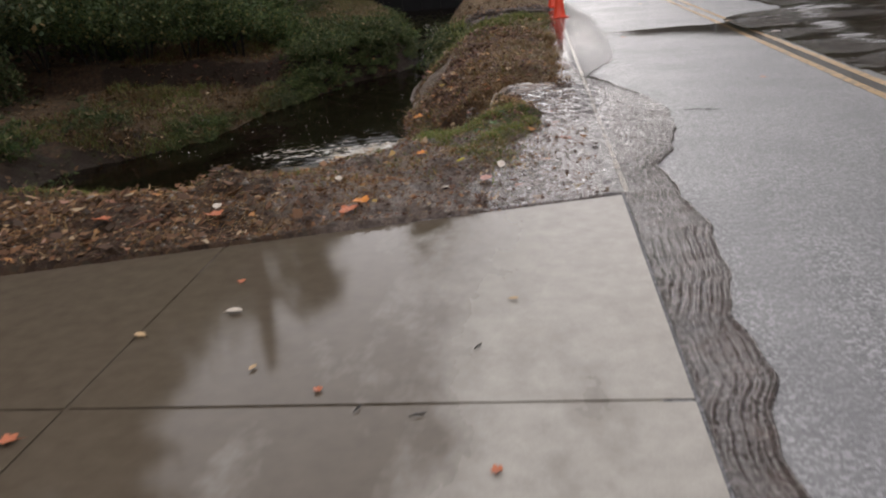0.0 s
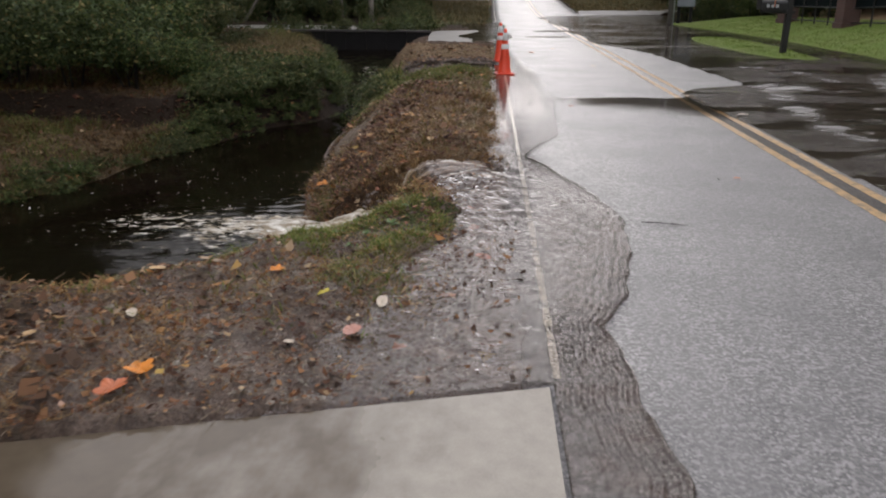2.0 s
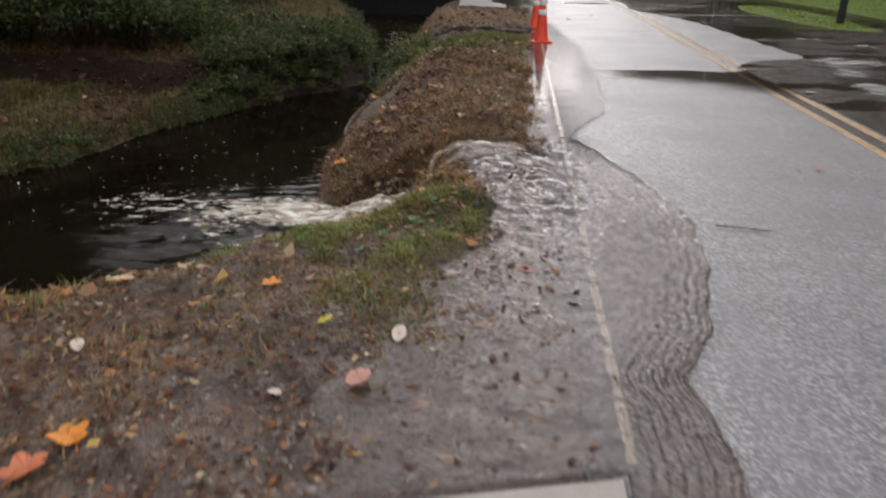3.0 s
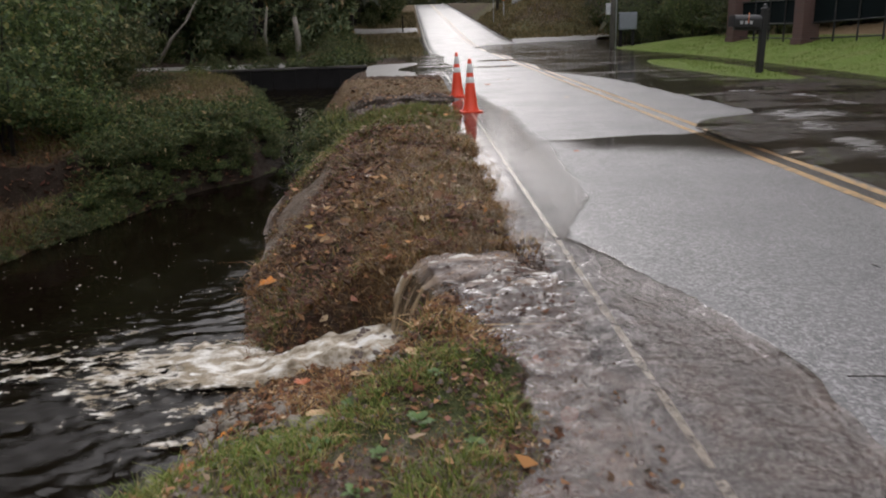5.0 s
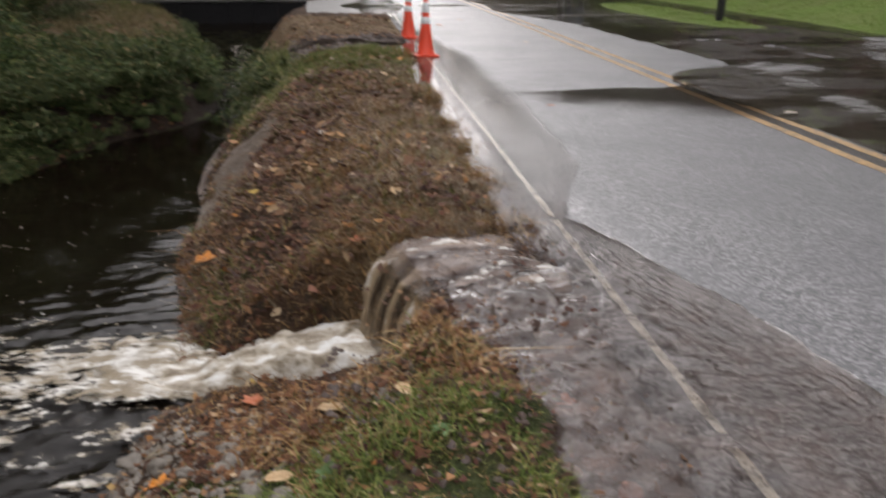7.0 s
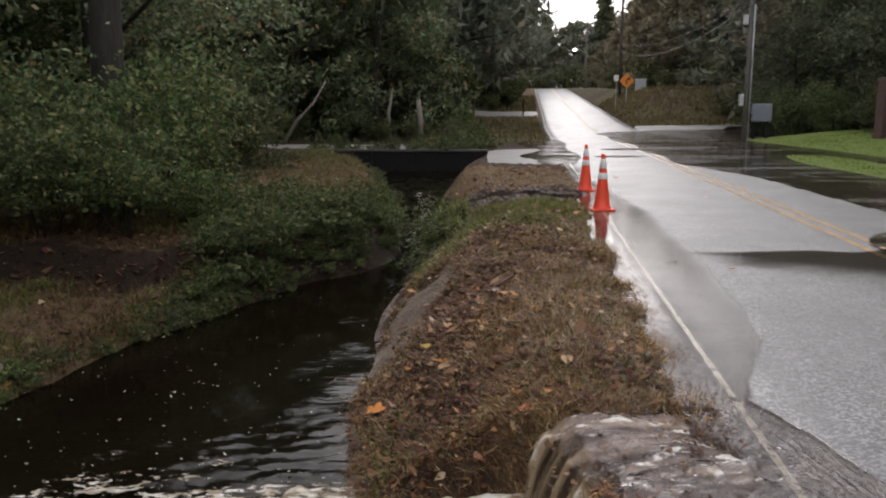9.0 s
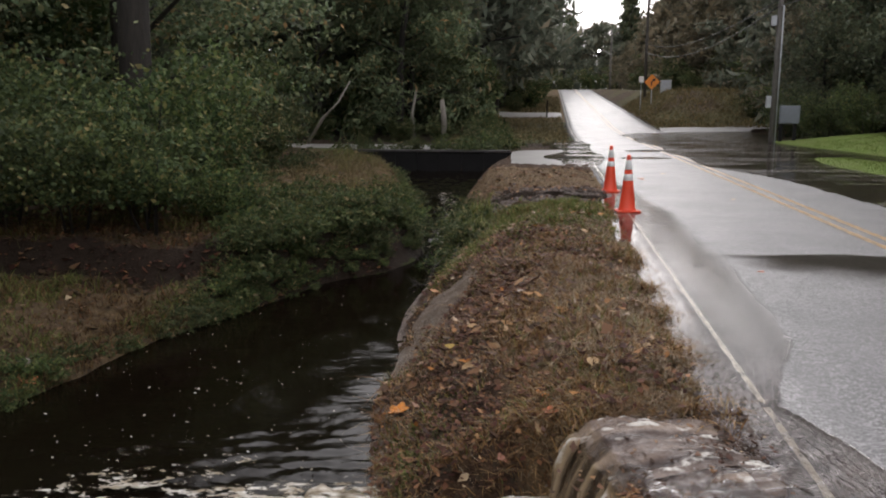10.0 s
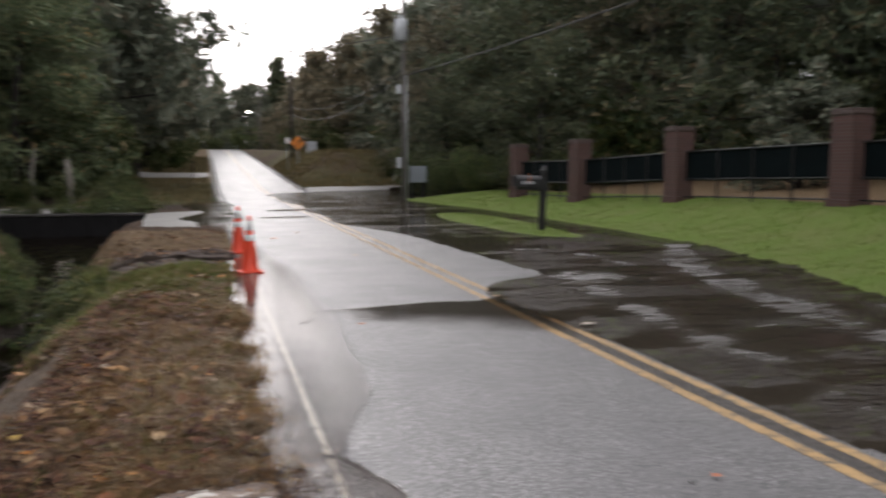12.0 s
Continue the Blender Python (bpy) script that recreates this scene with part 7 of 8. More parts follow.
def tufts(name, label, xy, per, height, width, mat, seed):
    """Clumps of arching blades, each clump round its own foot."""
    x, y = xy
    r = np.random.default_rng(seed)
    n = len(x) * per
    big = np.repeat(r.uniform(0.55, 1.3, len(x)), per)
    bx, by = np.repeat(x, per) + r.standard_normal(n) * 0.022, np.repeat(y, per) + r.standard_normal(n) * 0.022
    base = np.stack([bx, by, surface(bx, by) - 0.01], -1)
    a, out = r.uniform(0, 2 * math.pi, n), r.uniform(0.25, 1.1, n)
    h = height * big * r.uniform(0.5, 1.15, n)
    d = np.stack([np.cos(a), np.sin(a), 0 * a], -1)
    s_ = np.stack([-np.sin(a), np.cos(a), 0 * a], -1) * (width * r.uniform(0.6, 1.3, n) / 2)[:, None]
    up = np.array([0, 0, 1.0])
    mid = base + d * (h * out * 0.4)[:, None] + up * (h * 0.7)[:, None]
    tip = base + d * (h * out * 1.15)[:, None] + up * (h * np.clip(1.0 - 0.55 * out, 0.3, 1))[:, None]
    v = np.concatenate([np.stack([base - s_, base + s_, mid + s_ * 0.8, mid - s_ * 0.8], 1), np.stack([mid - s_ * 0.8, mid + s_ * 0.8, tip + s_ * 0.1, tip - s_ * 0.1], 1)])
    return tagged(new(name, quads(name, v, mat)), label, "grass", kind="stuff")


litter("leaf_litter", "dark wet leaves and roots on the undercut far bank", scatter(7000, -8.5, -3.6, 8.9, 13.2, lambda x, y: dry(x, y) * (x < -3.5) * (1.1 - level_bank(x, y)), 131), 0.026, M_DARKLEAF, 51, 0.04)
litter("leaf_litter", "large red and brown leaves piled beside the drive", scatter(1900, -6.0, -1.5, -1.7, 1.7, lambda x, y: dry(x, y) * np.clip(0.45 + 0.8 * grain(x, y, 1.3, 132) + 0.3 * smooth((-2.4 - x) / 1.0) - 0.8 * smooth((x + 2.3) / 0.6), 0.0, 1), 132), 0.030, M_LITTER, 52, 0.035)
litter("leaf_litter", "bright rusty leaves piled beside the drive", scatter(260, -6.0, -1.6, -1.6, 1.4, lambda x, y: dry(x, y) * np.clip(0.5 + 0.8 * grain(x, y, 1.3, 133), 0, 1), 133), 0.028, M_BRIGHTLEAF, 53, 0.04)
blades("creek_grass", "yellow-green grass along the rim of the near bank", scatter(34000, -6.2, -1.9, 0.6, 3.0, lambda x, y: dry(x, y) * smooth((1.0 - distance(x, y, CREEK)) / 0.35) * np.clip(0.65 + 0.9 * grain(x, y, 1.6, 134), 0, 1), 134), 0.085, 0.008, M_BRIGHTGRASS, 54, 1.1)
blades("dead_grass", "thin pale straw matted over the bank", scatter(26000, -2.4, -0.22, 4.8, 12.6, lambda x, y: dry(x, y) * np.clip(0.42 + 0.7 * grain(x, y, 1.5, 141) + 0.3 * smooth((x + 1.3) / 0.6), 0.05, 1), 141), 0.07, 0.0055, M_PALESTRAW, 61, 2.4)
pebbles_on_sand = scatter(900, -2.9, -1.9, 6.7, 10.0, lambda x, y: (bare_sand(x, y) > -0.05) * (~inside(x, y, CREEK)) * 0.7, 142)
tufts("dead_grass", "pale dry tufts of grass on the road side of the bank", scatter(1200, -1.5, -0.22, 4.9, 12.5, lambda x, y: dry(x, y) * np.clip(0.25 + 0.8 * blob(x, y, -0.7, 7.6, 0.5, 3.4) + 0.6 * grain(x, y, 1.6, 121), 0, 1), 121), 16, 0.085, 0.007, M_PALESTRAW, 41)
tufts("dead_grass", "dark matted tufts of grass over the bank", scatter(700, -2.7, -0.3, 4.75, 13, lambda x, y: dry(x, y) * np.clip(0.5 + 0.8 * grain(x, y, 1.4, 122) - 0.7 * smooth((x + 1.1) / 0.4), 0, 1), 122), 14, 0.08, 0.008, M_BANKGRASS, 42)
tufts("bank_grass", "green tufts hanging over the washed-out edge", scatter(160, -2.5, -0.9, 4.75, 5.6, lambda x, y: dry(x, y) * np.clip(0.4 + 0.9 * grain(x, y, 1.8, 123), 0, 1), 123), 16, 0.11, 0.008, M_GRASS, 43)
tufts("creek_grass", "long reed blades leaning over the rapids", scatter(60, -3.0, -2.35, 13.0, 15.6, lambda x, y: dry(x, y) * 0.9, 124), 22, 0.55, 0.014, M_GRASS, 44)
litter("leaf_litter", "large curled brown leaves over the road bank", scatter(650, -2.7, -0.3, 4.8, 13, lambda x, y: dry(x, y) * np.clip(0.35 + 0.8 * smooth((-0.9 - x) / 0.6) + 0.7 * grain(x, y, 1.2, 125), 0, 1), 125), 0.034, M_LITTER, 45, 0.055)
litter("leaf_litter", "reddish brown leaves lying thick in patches on the bank", scatter(2600, -2.3, -0.35, 4.9, 10.5, lambda x, y: dry(x, y) * np.clip(1.5 * grain(x, y, 1.7, 181, 2) + 0.25, 0, 1), 181), 0.017, M_DARKLEAF, 81, 0.075)
litter("leaf_litter", "large dark red leaves drifted on the crown of the bank", scatter(420, -2.2, -1.0, 6.0, 9.2, lambda x, y: dry(x, y) * np.clip(blob(x, y, -1.6, 7.4, 0.5, 1.2, 0.7), 0, 1), 126), 0.032, M_DARKLEAF, 46, 0.06)
blades("hill_grass", "rough brown and olive grass on the hillside", scatter(26000, 5.8, 17, 55, 84, lambda x, y: np.clip(0.7 + 0.5 * grain(x, y, 0.5, 91), 0.1, 1), 71), 0.26, 0.06, M_HILL, 22, 1.2)
blades("verge_grass", "rough brown and olive grass beside the road", scatter(14000, -6, -0.4, 36.5, 66, lambda x, y: (~inside(x, y, SIDE)) * np.clip(0.7 + 0.5 * grain(x, y, 0.5, 92), 0.1, 1), 72), 0.2, 0.04, M_HILL, 23, 1.2)
blades("verge_grass", "rough brown grass on the rising verge", scatter(7000, -6, -0.4, 73.3, 110, lambda x, y: 0 * x + 0.9, 73), 0.3, 0.07, M_HILL, 24, 1.2)
litter("leaf_litter", "bright fallen leaves scattered over the road bank", scatter(420, -2.6, -0.3, 4.8, 13, lambda x, y: dry(x, y) * np.clip(0.5 + 0.8 * grain(x, y, 1.3, 93), 0, 1), 74), 0.030, M_BRIGHTLEAF, 25, 0.05)
litter("leaf_litter", "bright fallen leaves on the muddy margin", scatter(420, -5.0, -0.3, -1.2, 4.4, lambda x, y: dry(x, y) * np.clip(0.5 + 0.8 * grain(x, y, 1.3, 94), 0, 1), 75), 0.024, M_BRIGHTLEAF, 26, 0.03)
litter("leaf_litter", "sodden leaves lying in the running water", scatter(1500, -1.25, -0.12, -0.3, 4.7, lambda x, y: (y > slab_edge(x) + 0.05) * np.clip(0.35 + 0.8 * grain(x, y, 2.0, 95) - 0.5 * smooth((x + 0.5) / 0.4), 0.0, 1), 76), 0.015, M_DARKLEAF, 27, 0.004, 0.001)
litter("leaf_litter", "sodden pinkish leaves lying in the running water", scatter(420, -1.1, -0.1, 0.0, 4.7, lambda x, y: (y > slab_edge(x) + 0.05) * np.clip(0.3 + 0.8 * grain(x, y, 1.7, 96), 0.0, 1), 77), 0.018, M_LITTER, 28, 0.006, 0.004)
blades("bank_grass", "green blades showing through the dead grass of the bank", scatter(16000, -2.7, -0.3, 5.0, 13, lambda x, y: dry(x, y) * np.clip(0.15 + 0.9 * grain(x, y, 1.4, 98) + 0.5 * smooth((y - 8.5) / 3), 0.0, 1), 78), 0.085, 0.010, M_GRASS, 29, 1.2)
blades("creek_grass", "olive grass on the raised far bank", scatter(26000, -7.5, -3.6, 12.5, 26, lambda x, y: dry(x, y) * (x < -3.7) * np.clip(0.6 + 0.5 * grain(x, y, 0.8, 99), 0, 1), 79), 0.16, 0.014, M_HILL, 30, 1.1)
blades("dead_grass", "short mixed grass at the edge of the running water", scatter(6500, -1.35, -0.55, 0.9, 3.5, lambda x, y: dry(x, y) * np.clip(0.55 + 0.8 * grain(x, y, 3.1, 101) - smooth((x + 0.62) / 0.25), 0, 1), 80), 0.04, 0.008, M_GRASS, 31, 1.6)
blades("dead_grass", "short dead grass at the edge of the running water", scatter(6500, -1.45, -0.55, 0.7, 3.7, lambda x, y: dry(x, y) * np.clip(0.5 - 0.8 * grain(x, y, 3.1, 101) - smooth((x + 0.62) / 0.25), 0, 1), 81), 0.04, 0.008, M_STRAW, 32, 1.8)
litter("leaf_litter", "dark wet debris packed on the water-washed margin", scatter(3800, -1.5, -0.35, -0.3, 4.4, lambda x, y: dry(x, y) * np.clip(0.4 + 0.9 * grain(x, y, 2.2, 102) - 0.8 * smooth((x + 0.7) / 0.4), 0, 1), 82), 0.012, M_DARKLEAF, 33, 0.012)
litter("leaf_litter", "fine brown debris over the muddy margin", scatter(8000, -4.5, -0.85, -1.0, 2.2, lambda x, y: dry(x, y) * np.clip(0.55 + 0.7 * grain(x, y, 1.9, 104), 0.1, 1), 84), 0.0095, M_LITTER, 34, 0.012)
litter("leaf_litter", "brown leaves and roots on the eroded shelf", scatter(2200, -3.2, -0.25, 15.0, 21.5, lambda x, y: dry(x, y) * np.clip(0.5 + 0.9 * grain(x, y, 1.6, 105), 0.05, 1), 85), 0.03, M_LITTER, 35, 0.03)
litter("leaf_litter", "dark leaves and silt dragged over the lip of the fall", scatter(380, -0.85, -0.12, 3.5, 4.65, lambda x, y: np.clip(0.45 + 0.9 * grain(x, y, 3.0, 107), 0, 1), 87), 0.015, M_DARKLEAF, 36, 0.012, 0.018)
litter("leaf_litter", "brown leaf litter on the muddy margin", scatter(20000, -6.5, -0.3, -1.6, 4.6, lambda x, y: dry(x, y) * np.clip(0.6 + 0.4 * wob(x, y, 1.9) + 0.4 * (x < -1) - 0.5 * blob(x, y, -1.35, 2.4, 0.5, 0.6) - 0.15 * (x > -0.6) - 0.6 * blob(x, y, -0.95, 0.7, 0.5, 0.8, 0.6), 0.04, 1), 52), 0.0125, M_LITTER, 2)
litter("leaf_litter", "fallen leaves under the creekside shrubs", scatter(16000, -13, -3.4, 2.5, 29, lambda x, y: dry(x, y) * 0.8 * (x < -3.6), 53), 0.035, M_LITTER, 3, 0.03)
litter("floating_flecks", "small flecks of foam and leaf on the creek", scatter(1500, -6.3, -2.6, 4, 11, lambda x, y: inside(x, y, CREEK) * np.clip(0.5 * np.exp(-np.hypot(x + 3.6, (y - 6.2) * 0.7) / 1.6), 0, 1), 54), 0.0075, M_FOAM, 4, 0.012, WATER + 0.012)


def pebbles(name, label, xy, size, mat, seed, flat=0.6, level=None):
    """Many small stones as one mesh of eight-sided lumps."""
    x, y = xy
    r = np.random.default_rng(seed)
    n = len(x)
    z = surface(x, y) if level is None else np.maximum(surface(x, y), level)
    s = size * np.minimum(np.exp(r.standard_normal(n) * 0.45), 1.6)
    base = np.array([[1, 0, 0], [0.6, 0.75, 0.1], [-0.2, 0.95, 0], [-0.9, 0.3, 0.05], [-0.75, -0.65, 0], [0.1, -0.95, 0.1], [0.75, -0.6, 0], [0.35, 0.3, 0.75], [-0.35, 0.25, 0.8], [-0.2, -0.4, 0.7], [0.4, -0.3, 0.68]])
    fs = [(0, 1, 7), (1, 2, 8, 7), (2, 3, 8), (3, 4, 9, 8), (4, 5, 9), (5, 6, 10, 9), (6, 0, 10), (0, 7, 10), (7, 8, 9, 10)]
    a = r.uniform(0, 6.28, n)
    v = base[None] * (1 + 0.2 * r.standard_normal((n, 11, 1))) * s[:, None, None] * np.array([1, 0.8, flat])
    X = v[..., 0] * np.cos(a)[:, None] - v[..., 1] * np.sin(a)[:, None] + x[:, None]
    Y = v[..., 0] * np.sin(a)[:, None] + v[..., 1] * np.cos(a)[:, None] + y[:, None]
    Z = v[..., 2] + z[:, None] - 0.1 * s[:, None]
    faces = [tuple(11 * i + j for j in f) for i in range(n) for f in fs]
    return tagged(new(name, mesh_of(name, np.stack([X, Y, Z], -1).reshape(-1, 3), faces, mat, True)), label, "gravel", kind="stuff")


pebbles("gravel", "wet pale gravel and clods on the eroded slope", scatter(3600, -2.6, -1.0, 2.3, 4.1, lambda x, y: dry(x, y) * np.clip(0.75 - 0.9 * blob(x, y, -1.2, 2.4, 0.5, 0.55) + 0.4 * grain(x, y, 3, 41), 0, 1), 57), 0.017, M_ROCK, 61)
pebbles("gravel", "dark wet clods along the water-washed margin", scatter(5200, -1.35, -0.12, -0.2, 4.7, lambda x, y: (y > slab_edge(x) + 0.02) * ((x > -0.9) | (y < 3.5)) * ((x > -0.3) | (y < 3.95)) * np.clip(0.45 + 0.6 * grain(x, y, 2.5, 42) - 0.6 * smooth((x + 0.5) / 0.4) * (y < 2.5), 0.03, 1), 58), 0.013, M_CLOD, 62, 0.8, -0.012)
pebbles("gravel", "dark clods and rubble crumbling from the end of the bank", scatter(900, -0.75, -0.04, 4.45, 6.0, lambda x, y: np.clip(smooth((5.9 - y) / 1.2) * (x < -0.06) * (0.5 + 0.8 * grain(x, y, 3.5, 103)) * smooth((x + 0.75) / 0.3), 0, 1), 83), 0.017, M_CLOD, 64, 0.8, -0.01)
pebbles("gravel", "dark clods fallen from the eroded shelf", scatter(1500, -3.0, -0.2, 14.8, 16.6, lambda x, y: dry(x, y) * np.clip(0.5 + 0.9 * grain(x, y, 2.5, 106), 0.05, 1), 86), 0.035, M_CLOD, 65, 0.8)
pebbles("gravel", "sandy grit and small stones on the bare creek slope", pebbles_on_sand, 0.011, M_ROCK, 66)
pebbles("gravel", "pale wet grit washed over the muddy margin", scatter(5200, -2.1, -0.55, -0.3, 2.0, lambda x, y: dry(x, y) * np.clip(0.5 + 0.8 * grain(x, y, 2.3, 152), 0.02, 1), 152), 0.0075, M_ROCK, 67)
pebbles("gravel", "scattered stones in the leaf litter by the drive", scatter(700, -5.0, -0.8, -1.3, 1.6, lambda x, y: dry(x, y) * np.clip(0.5 + 0.5 * grain(x, y, 2.0, 43), 0, 1), 59), 0.016, M_ROCK, 63)


def leaf_shape(kind, seed):
    """A lobed or oval leaf with a curled blade and a stalk."""
    r = random.Random(seed)
    bm = bmesh.new()
    n = 40
    c = bm.verts.new((0, 0, 0.010))
    rim = []
    for i in range(n):
        a = 2 * math.pi * i / n
        if kind == "lobed":
            rad = (0.66 + 0.34 * abs(math.cos(2.5 * a)) ** 1.4) * r.uniform(0.93, 1.05)
        else:
            rad = 1.0
        x, y = math.cos(a) * rad * 0.06, math.sin(a) * rad * (0.055 if kind == "lobed" else 0.034)
        rim.append(bm.verts.new((x, y, 0.004 + 0.35 * abs(y) + r.uniform(0, 0.006) + 1.5 * x * x)))
    for i in range(n):
        bm.faces.new((c, rim[i], rim[(i + 1) % n]))
    r0 = bmesh.ops.extrude_face_region(bm, geom=bm.faces[:])
    for v in r0["geom"]:
        if isinstance(v, bmesh.types.BMVert):
            v.co.z -= 0.0015
    bmesh.ops.recalc_face_normals(bm, faces=bm.faces)
    tube(bm, [(-0.05, 0, 0.006), (-0.09, 0.006, 0.004)], [0.0018, 0.0012], 5)
    return bm


LEAF_MESH = {}
WORDS = {"orange": "bright orange", "rust": "rusty red", "tan": "tan brown", "pale": "pale curled", "yellow": "yellow", "pink": "faded pinkish"}


def fallen_leaf(colour, x, y, s, z=None, turn=0.0, where="on the muddy bank"):
    kind = "lobed" if colour in ("orange", "yellow", "rust") else "oval"
    if (colour, kind) not in LEAF_MESH:
        LEAF_MESH[colour, kind] = bm_mesh("fallen_leaf", leaf_shape(kind, len(LEAF_MESH)), LEAF_PAINTS[colour])
    ob = new("fallen_leaf", LEAF_MESH[colour, kind])
    e = 0.04
    h = lambda a, b: float(surface(a, b))
    g = h(x, y) if z is None else z
    rx = math.degrees(math.atan2(h(x, y + e) - h(x, y - e), 2 * e)) if z is None else 0
    ryy = -math.degrees(math.atan2(h(x + e, y) - h(x - e, y), 2 * e)) if z is None else 0
    ob.matrix_world = pose(x, y, g + 0.022, max(-24, min(24, 0.6 * rx)), max(-24, min(24, 0.6 * ryy)), turn) @ Matrix.Diagonal((s, s, s, 1))
    return tagged(ob, WORDS[colour] + " fallen leaf lying " + where, "leaf", "fallen leaves")


for i, (c, x, y, s) in enumerate((("orange", -2.34, 6.25, 1.5), ("rust", -1.90, -0.27, 1.35), ("orange", -1.85, -0.10, 1.25), ("yellow", -1.22, 0.84, 0.75), ("pale", -0.90, 0.86, 0.9), ("tan", -1.33, 3.35, 1.05), ("tan", -1.81, 6.29, 1.0),
                                  ("pale", -1.46, 7.39, 0.95), ("tan", -1.36, 6.62, 0.9), ("pale", -1.48, 7.9, 1.0), ("pale", -1.6, 8.0, 0.9), ("tan", -0.62, 5.75, 1.3), ("tan", -0.95, 5.35, 1.1), ("orange", -1.25, 5.2, 0.8), ("pale", -1.0, 6.9, 0.8), ("rust", -1.75, 4.05, 1.0),
                                  ("orange", -2.05, 3.35, 0.95), ("rust", -2.2, 3.1, 1.0), ("tan", -1.05, 3.05, 0.8), ("tan", -1.5, 2.85, 0.8), 
                                  ("tan", -2.6, 0.3, 0.9), ("rust", -2.9, -0.2, 1.2), ("pink", -3.3, -0.35, 1.3), ("pale", -3.0, 0.1, 0.9), ("rust", -3.7, -0.3, 1.2), ("tan", -2.3, 1.2, 0.9), ("pale", -2.15, 0.5, 0.8), ("orange", -1.6, 1.3, 0.8), ("pink", -1.0, 0.45, 1.2), ("pale", -1.3, 0.35, 0.6),
                                  ("tan", -5.7, 7.3, 1.6), ("orange", -5.4, 6.9, 1.5), ("rust", -5.75, 6.7, 1.6), ("pale", -0.62, 9.3, 0.9), ("tan", -0.8, 10.4, 1.0), ("pale", -1.7, 9.5, 1.0), ("pink", -1.5, 8.8, 1.2), ("pale", -1.25, 11.2, 1.0), ("rust", -1.2, 4.95, 0.9), ("tan", -0.5, 6.9, 0.9))):
    fallen_leaf(c, x, y, s, None, 67 * i)
for i, (c, x, y, s) in enumerate((("pale", -2.2, -1.75, 0.7), ("rust", -0.78, -3.1, 0.42), ("rust", -2.3, -1.35, 0.45), ("tan", -2.6, -2.0, 0.6), ("rust", -2.72, -2.9, 0.7), ("tan", -1.9, -2.35, 0.4), ("rust", -1.55, -2.55, 0.4), ("tan", -0.75, -1.7, 0.4))):
    fallen_leaf(c, x, y, s, -0.012, 51 * i, "on the wet concrete")
for i, (c, x, y, s) in enumerate((("pale", 3.21, 8.1, 1.2), ("tan", 2.9, 10.1, 0.9), ("rust", 1.98, 4.15, 0.5), ("tan", 2.0, 15.2, 1.0), ("rust", 0.9, 8.8, 0.6), ("tan", 1.5, 20.5, 1.2), ("rust", 0.8, 19.0, 1.2))):
    fallen_leaf(c, x, y, s, -0.012, 83 * i, "on the wet road")
for i, (c, x, y, s) in enumerate((("rust", -0.48, 2.96, 0.95), ("pink", -0.42, 2.41, 1.25), ("pale", -0.56, 2.56, 0.7), ("tan", -0.62, 3.24, 1.0), ("rust", -0.86, 3.32, 0.7), ("pink", -0.60, 2.36, 0.8), ("pale", -0.45, 3.50, 0.7), ("pink", -0.35, 1.75, 1.2), ("pale", -0.72, 1.65, 0.9), ("tan", -0.9, 1.35, 0.8), ("pink", -0.55, 1.05, 1.0), ("rust", -0.75, 0.35, 0.8))):
    fallen_leaf(c, x, y, 0.85 * s, -0.03, 71 * i, "in the shallow running water")

# twigs on the road and the slab
for x, y, L, a in ((1.0, 2.59, 0.34, -12), (0.35, 9.1, 0.2, 40), (-0.9, -2.2, 0.06, 60), (-1.1, -2.75, 0.07, 20), (-1.35, -2.7, 0.06, 70), (1.8, 4.1, 0.08, 100)):
    bm = bmesh.new()
    tube(bm, [(-L / 2, 0, 0.008), (-L * 0.1, 0.02 * L, 0.012), (L * 0.2, -0.03 * L, 0.009), (L / 2, 0.02 * L, 0.010)], [0.003, 0.005, 0.004, 0.002], 6)
    tube(bm, [(L * 0.1, 0, 0.01), (L * 0.3, 0.12 * L, 0.011)], [0.003, 0.0015], 5)
    t = new("twig", bm_mesh("twig", bm, M_BARK, True))
    t.matrix_world = pose(x, y, 0.004, 0, 0, a)
    tagged(t, "small dark broken twig lying on the wet ground", "twig", "twigs")

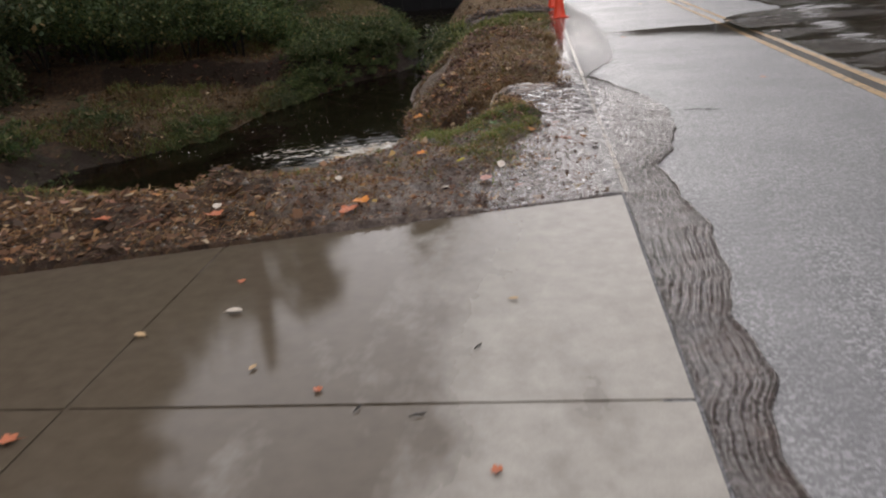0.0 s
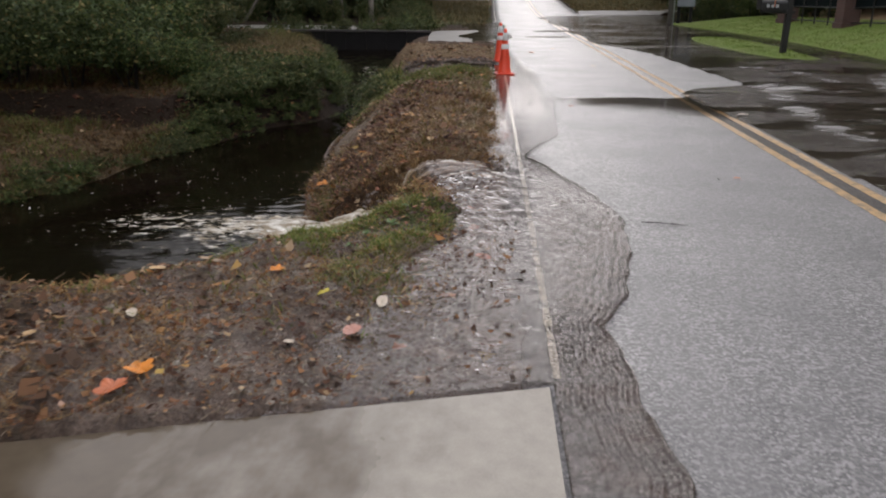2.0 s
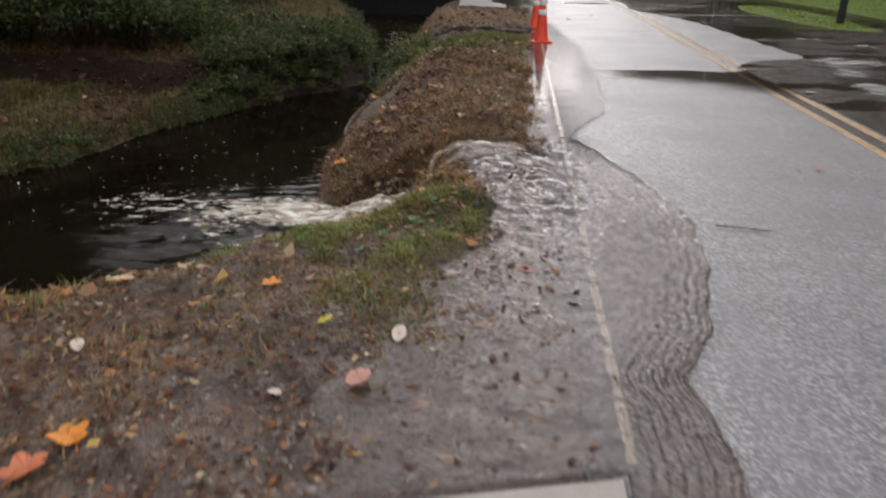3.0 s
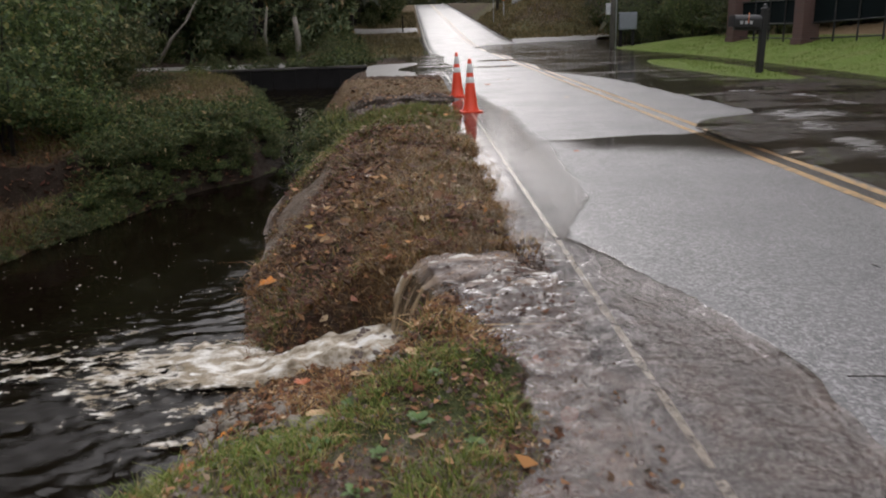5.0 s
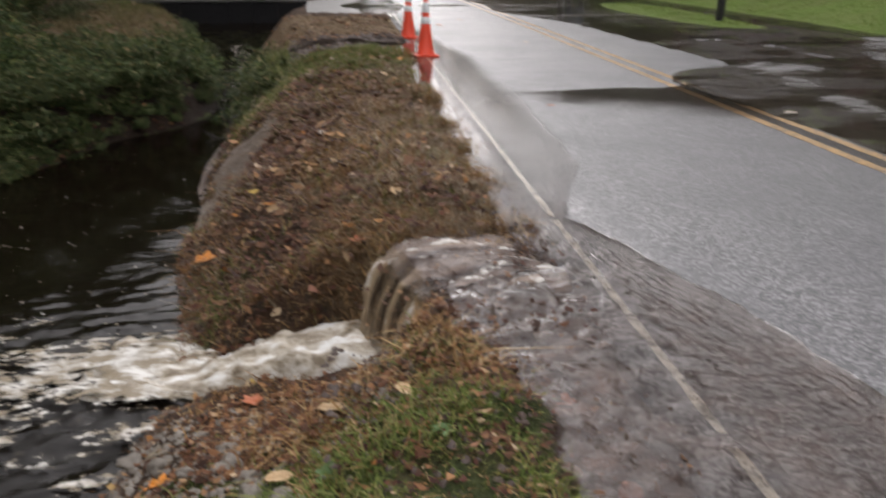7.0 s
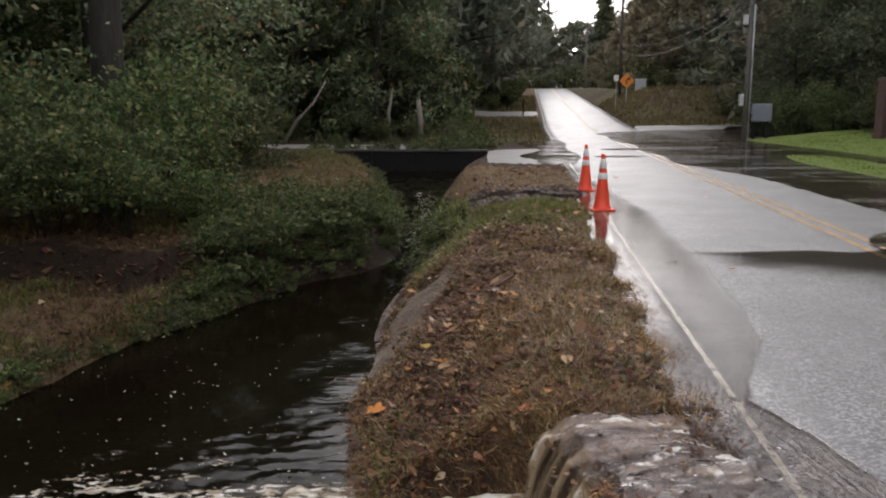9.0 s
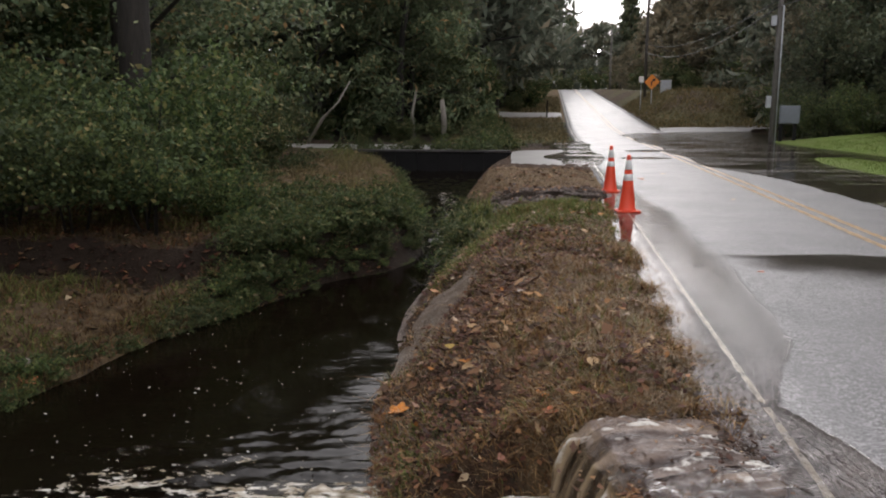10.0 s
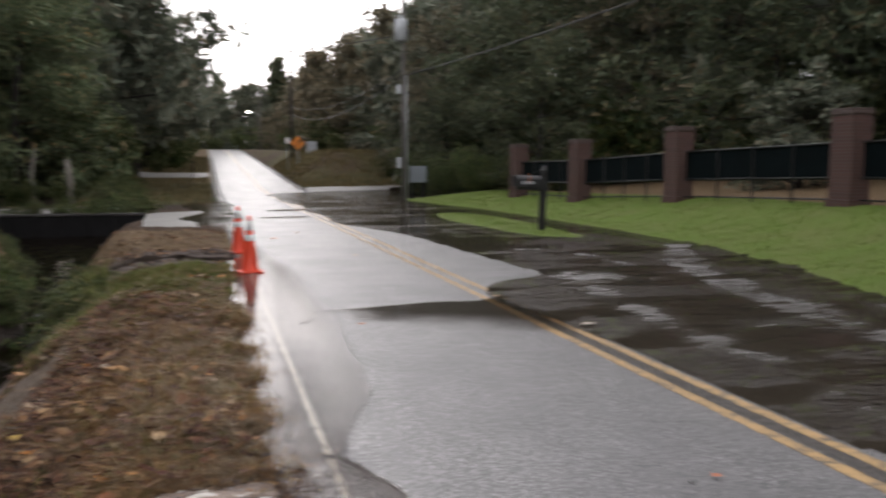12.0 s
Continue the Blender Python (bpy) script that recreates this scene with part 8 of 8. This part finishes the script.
# stones at the water's edge
stone_r = random.Random(9)
stones = []
for i in range(3):
    bm = bmesh.new()
    bmesh.ops.create_icosphere(bm, subdivisions=3, radius=1)
    for v in bm.verts:
        v.co *= 1 + 0.5 * noise.noise(v.co * 1.5 + Vector((i * 7, 0, 0))) + 0.16 * noise.noise(v.co * 4)
        v.co.z *= 0.62
    stones.append(bm_mesh("stone", bm, M_ROCK, True))
for i, (x, y, s) in enumerate(((-1.75, 3.09, 0.065), (-2.18, 2.83, 0.06), (-2.25, 3.3, 0.08), (-2.1, 3.6, 0.09), (-1.95, 3.75, 0.06), (-2.35, 3.05, 0.07), (-2.0, 3.05, 0.05), (-1.5, 2.75, 0.04), (-2.4, 2.6, 0.07), (-2.75, 2.4, 0.06), (-3.3, 1.9, 0.07), (-3.9, 1.7, 0.08),
                               (-3.55, 0.55, 0.055), (-2.95, 0.6, 0.045), (-3.2, 0.1, 0.05), (-4.3, 0.6, 0.06), (-1.75, 3.5, 0.06), (-1.6, 3.65, 0.05), (-2.3, 3.85, 0.08), (-1.35, 3.6, 0.04), (-5.9, 6.9, 0.09), (-5.4, 7.4, 0.07), (-5.25, 8.2, 0.06)) + tuple((stone_r.uniform(-2.6, -1.35), stone_r.uniform(2.5, 3.9), stone_r.uniform(0.03, 0.085)) for _ in range(34))):
    o = new("stone", stones[i % 3])
    s *= 0.72
    o.matrix_world = pose(x, y, float(surface(x, y)) + 0.1 * s, stone_r.uniform(-25, 25), stone_r.uniform(-25, 25), stone_r.uniform(0, 360)) @ Matrix.Diagonal((s, s * stone_r.uniform(0.7, 1.2), s, 1))
    tagged(o, "pale wet rounded stone at the water's edge", "stone", "stones")


# broad-leaved weeds in the grass patch
def weed(x, y, s, seed):
    r = random.Random(seed)
    w = new("broadleaf_weed")
    tagged(w, "low bright green broad-leaved weed in the grass", "weed", "weeds")
    for i in range(11):
        a, up, L = i * 2.4 + r.uniform(-0.3, 0.3), r.uniform(0.25, 0.9), r.uniform(0.05, 0.085)
        d = Vector((math.cos(a) * math.cos(up), math.sin(a) * math.cos(up), math.sin(up)))
        side_v = d.cross(Vector((0, 0, 1))).normalized()
        bm = bmesh.new()
        rows = []
        for t in np.linspace(0, 1, 6).tolist():
            p = d * L * (0.3 + t) - Vector((0, 0, 0.35 * L * t * t))
            wd = 0.021 * math.sin(math.pi * (0.08 + 0.9 * t)) ** 0.8
            rows.append([bm.verts.new(p + side_v * wd * k + Vector((0, 0, 0.25 * wd * abs(k)))) for k in (-1, 0, 1)])
        for p, q in zip(rows, rows[1:]):
            for k in range(2):
                bm.faces.new((p[k], p[k + 1], q[k + 1], q[k]))
        part("leaf", bm, M_WEED, w, smooth=True)
    w.matrix_world = pose(x, y, float(surface(x, y)) + 0.01, 0, 0, r.uniform(0, 360)) @ Matrix.Diagonal((s, s, s, 1))


for i, (x, y, s) in enumerate(((-1.32, 2.67, 0.7), (-1.02, 2.36, 0.75), (-1.42, 2.33, 0.75), (-1.18, 2.15, 0.55), (-0.82, 2.2, 0.6), (-1.6, 2.45, 0.5), (-0.95, 2.7, 0.45), (-1.25, 1.95, 0.65))):
    weed(x, y, s, i)
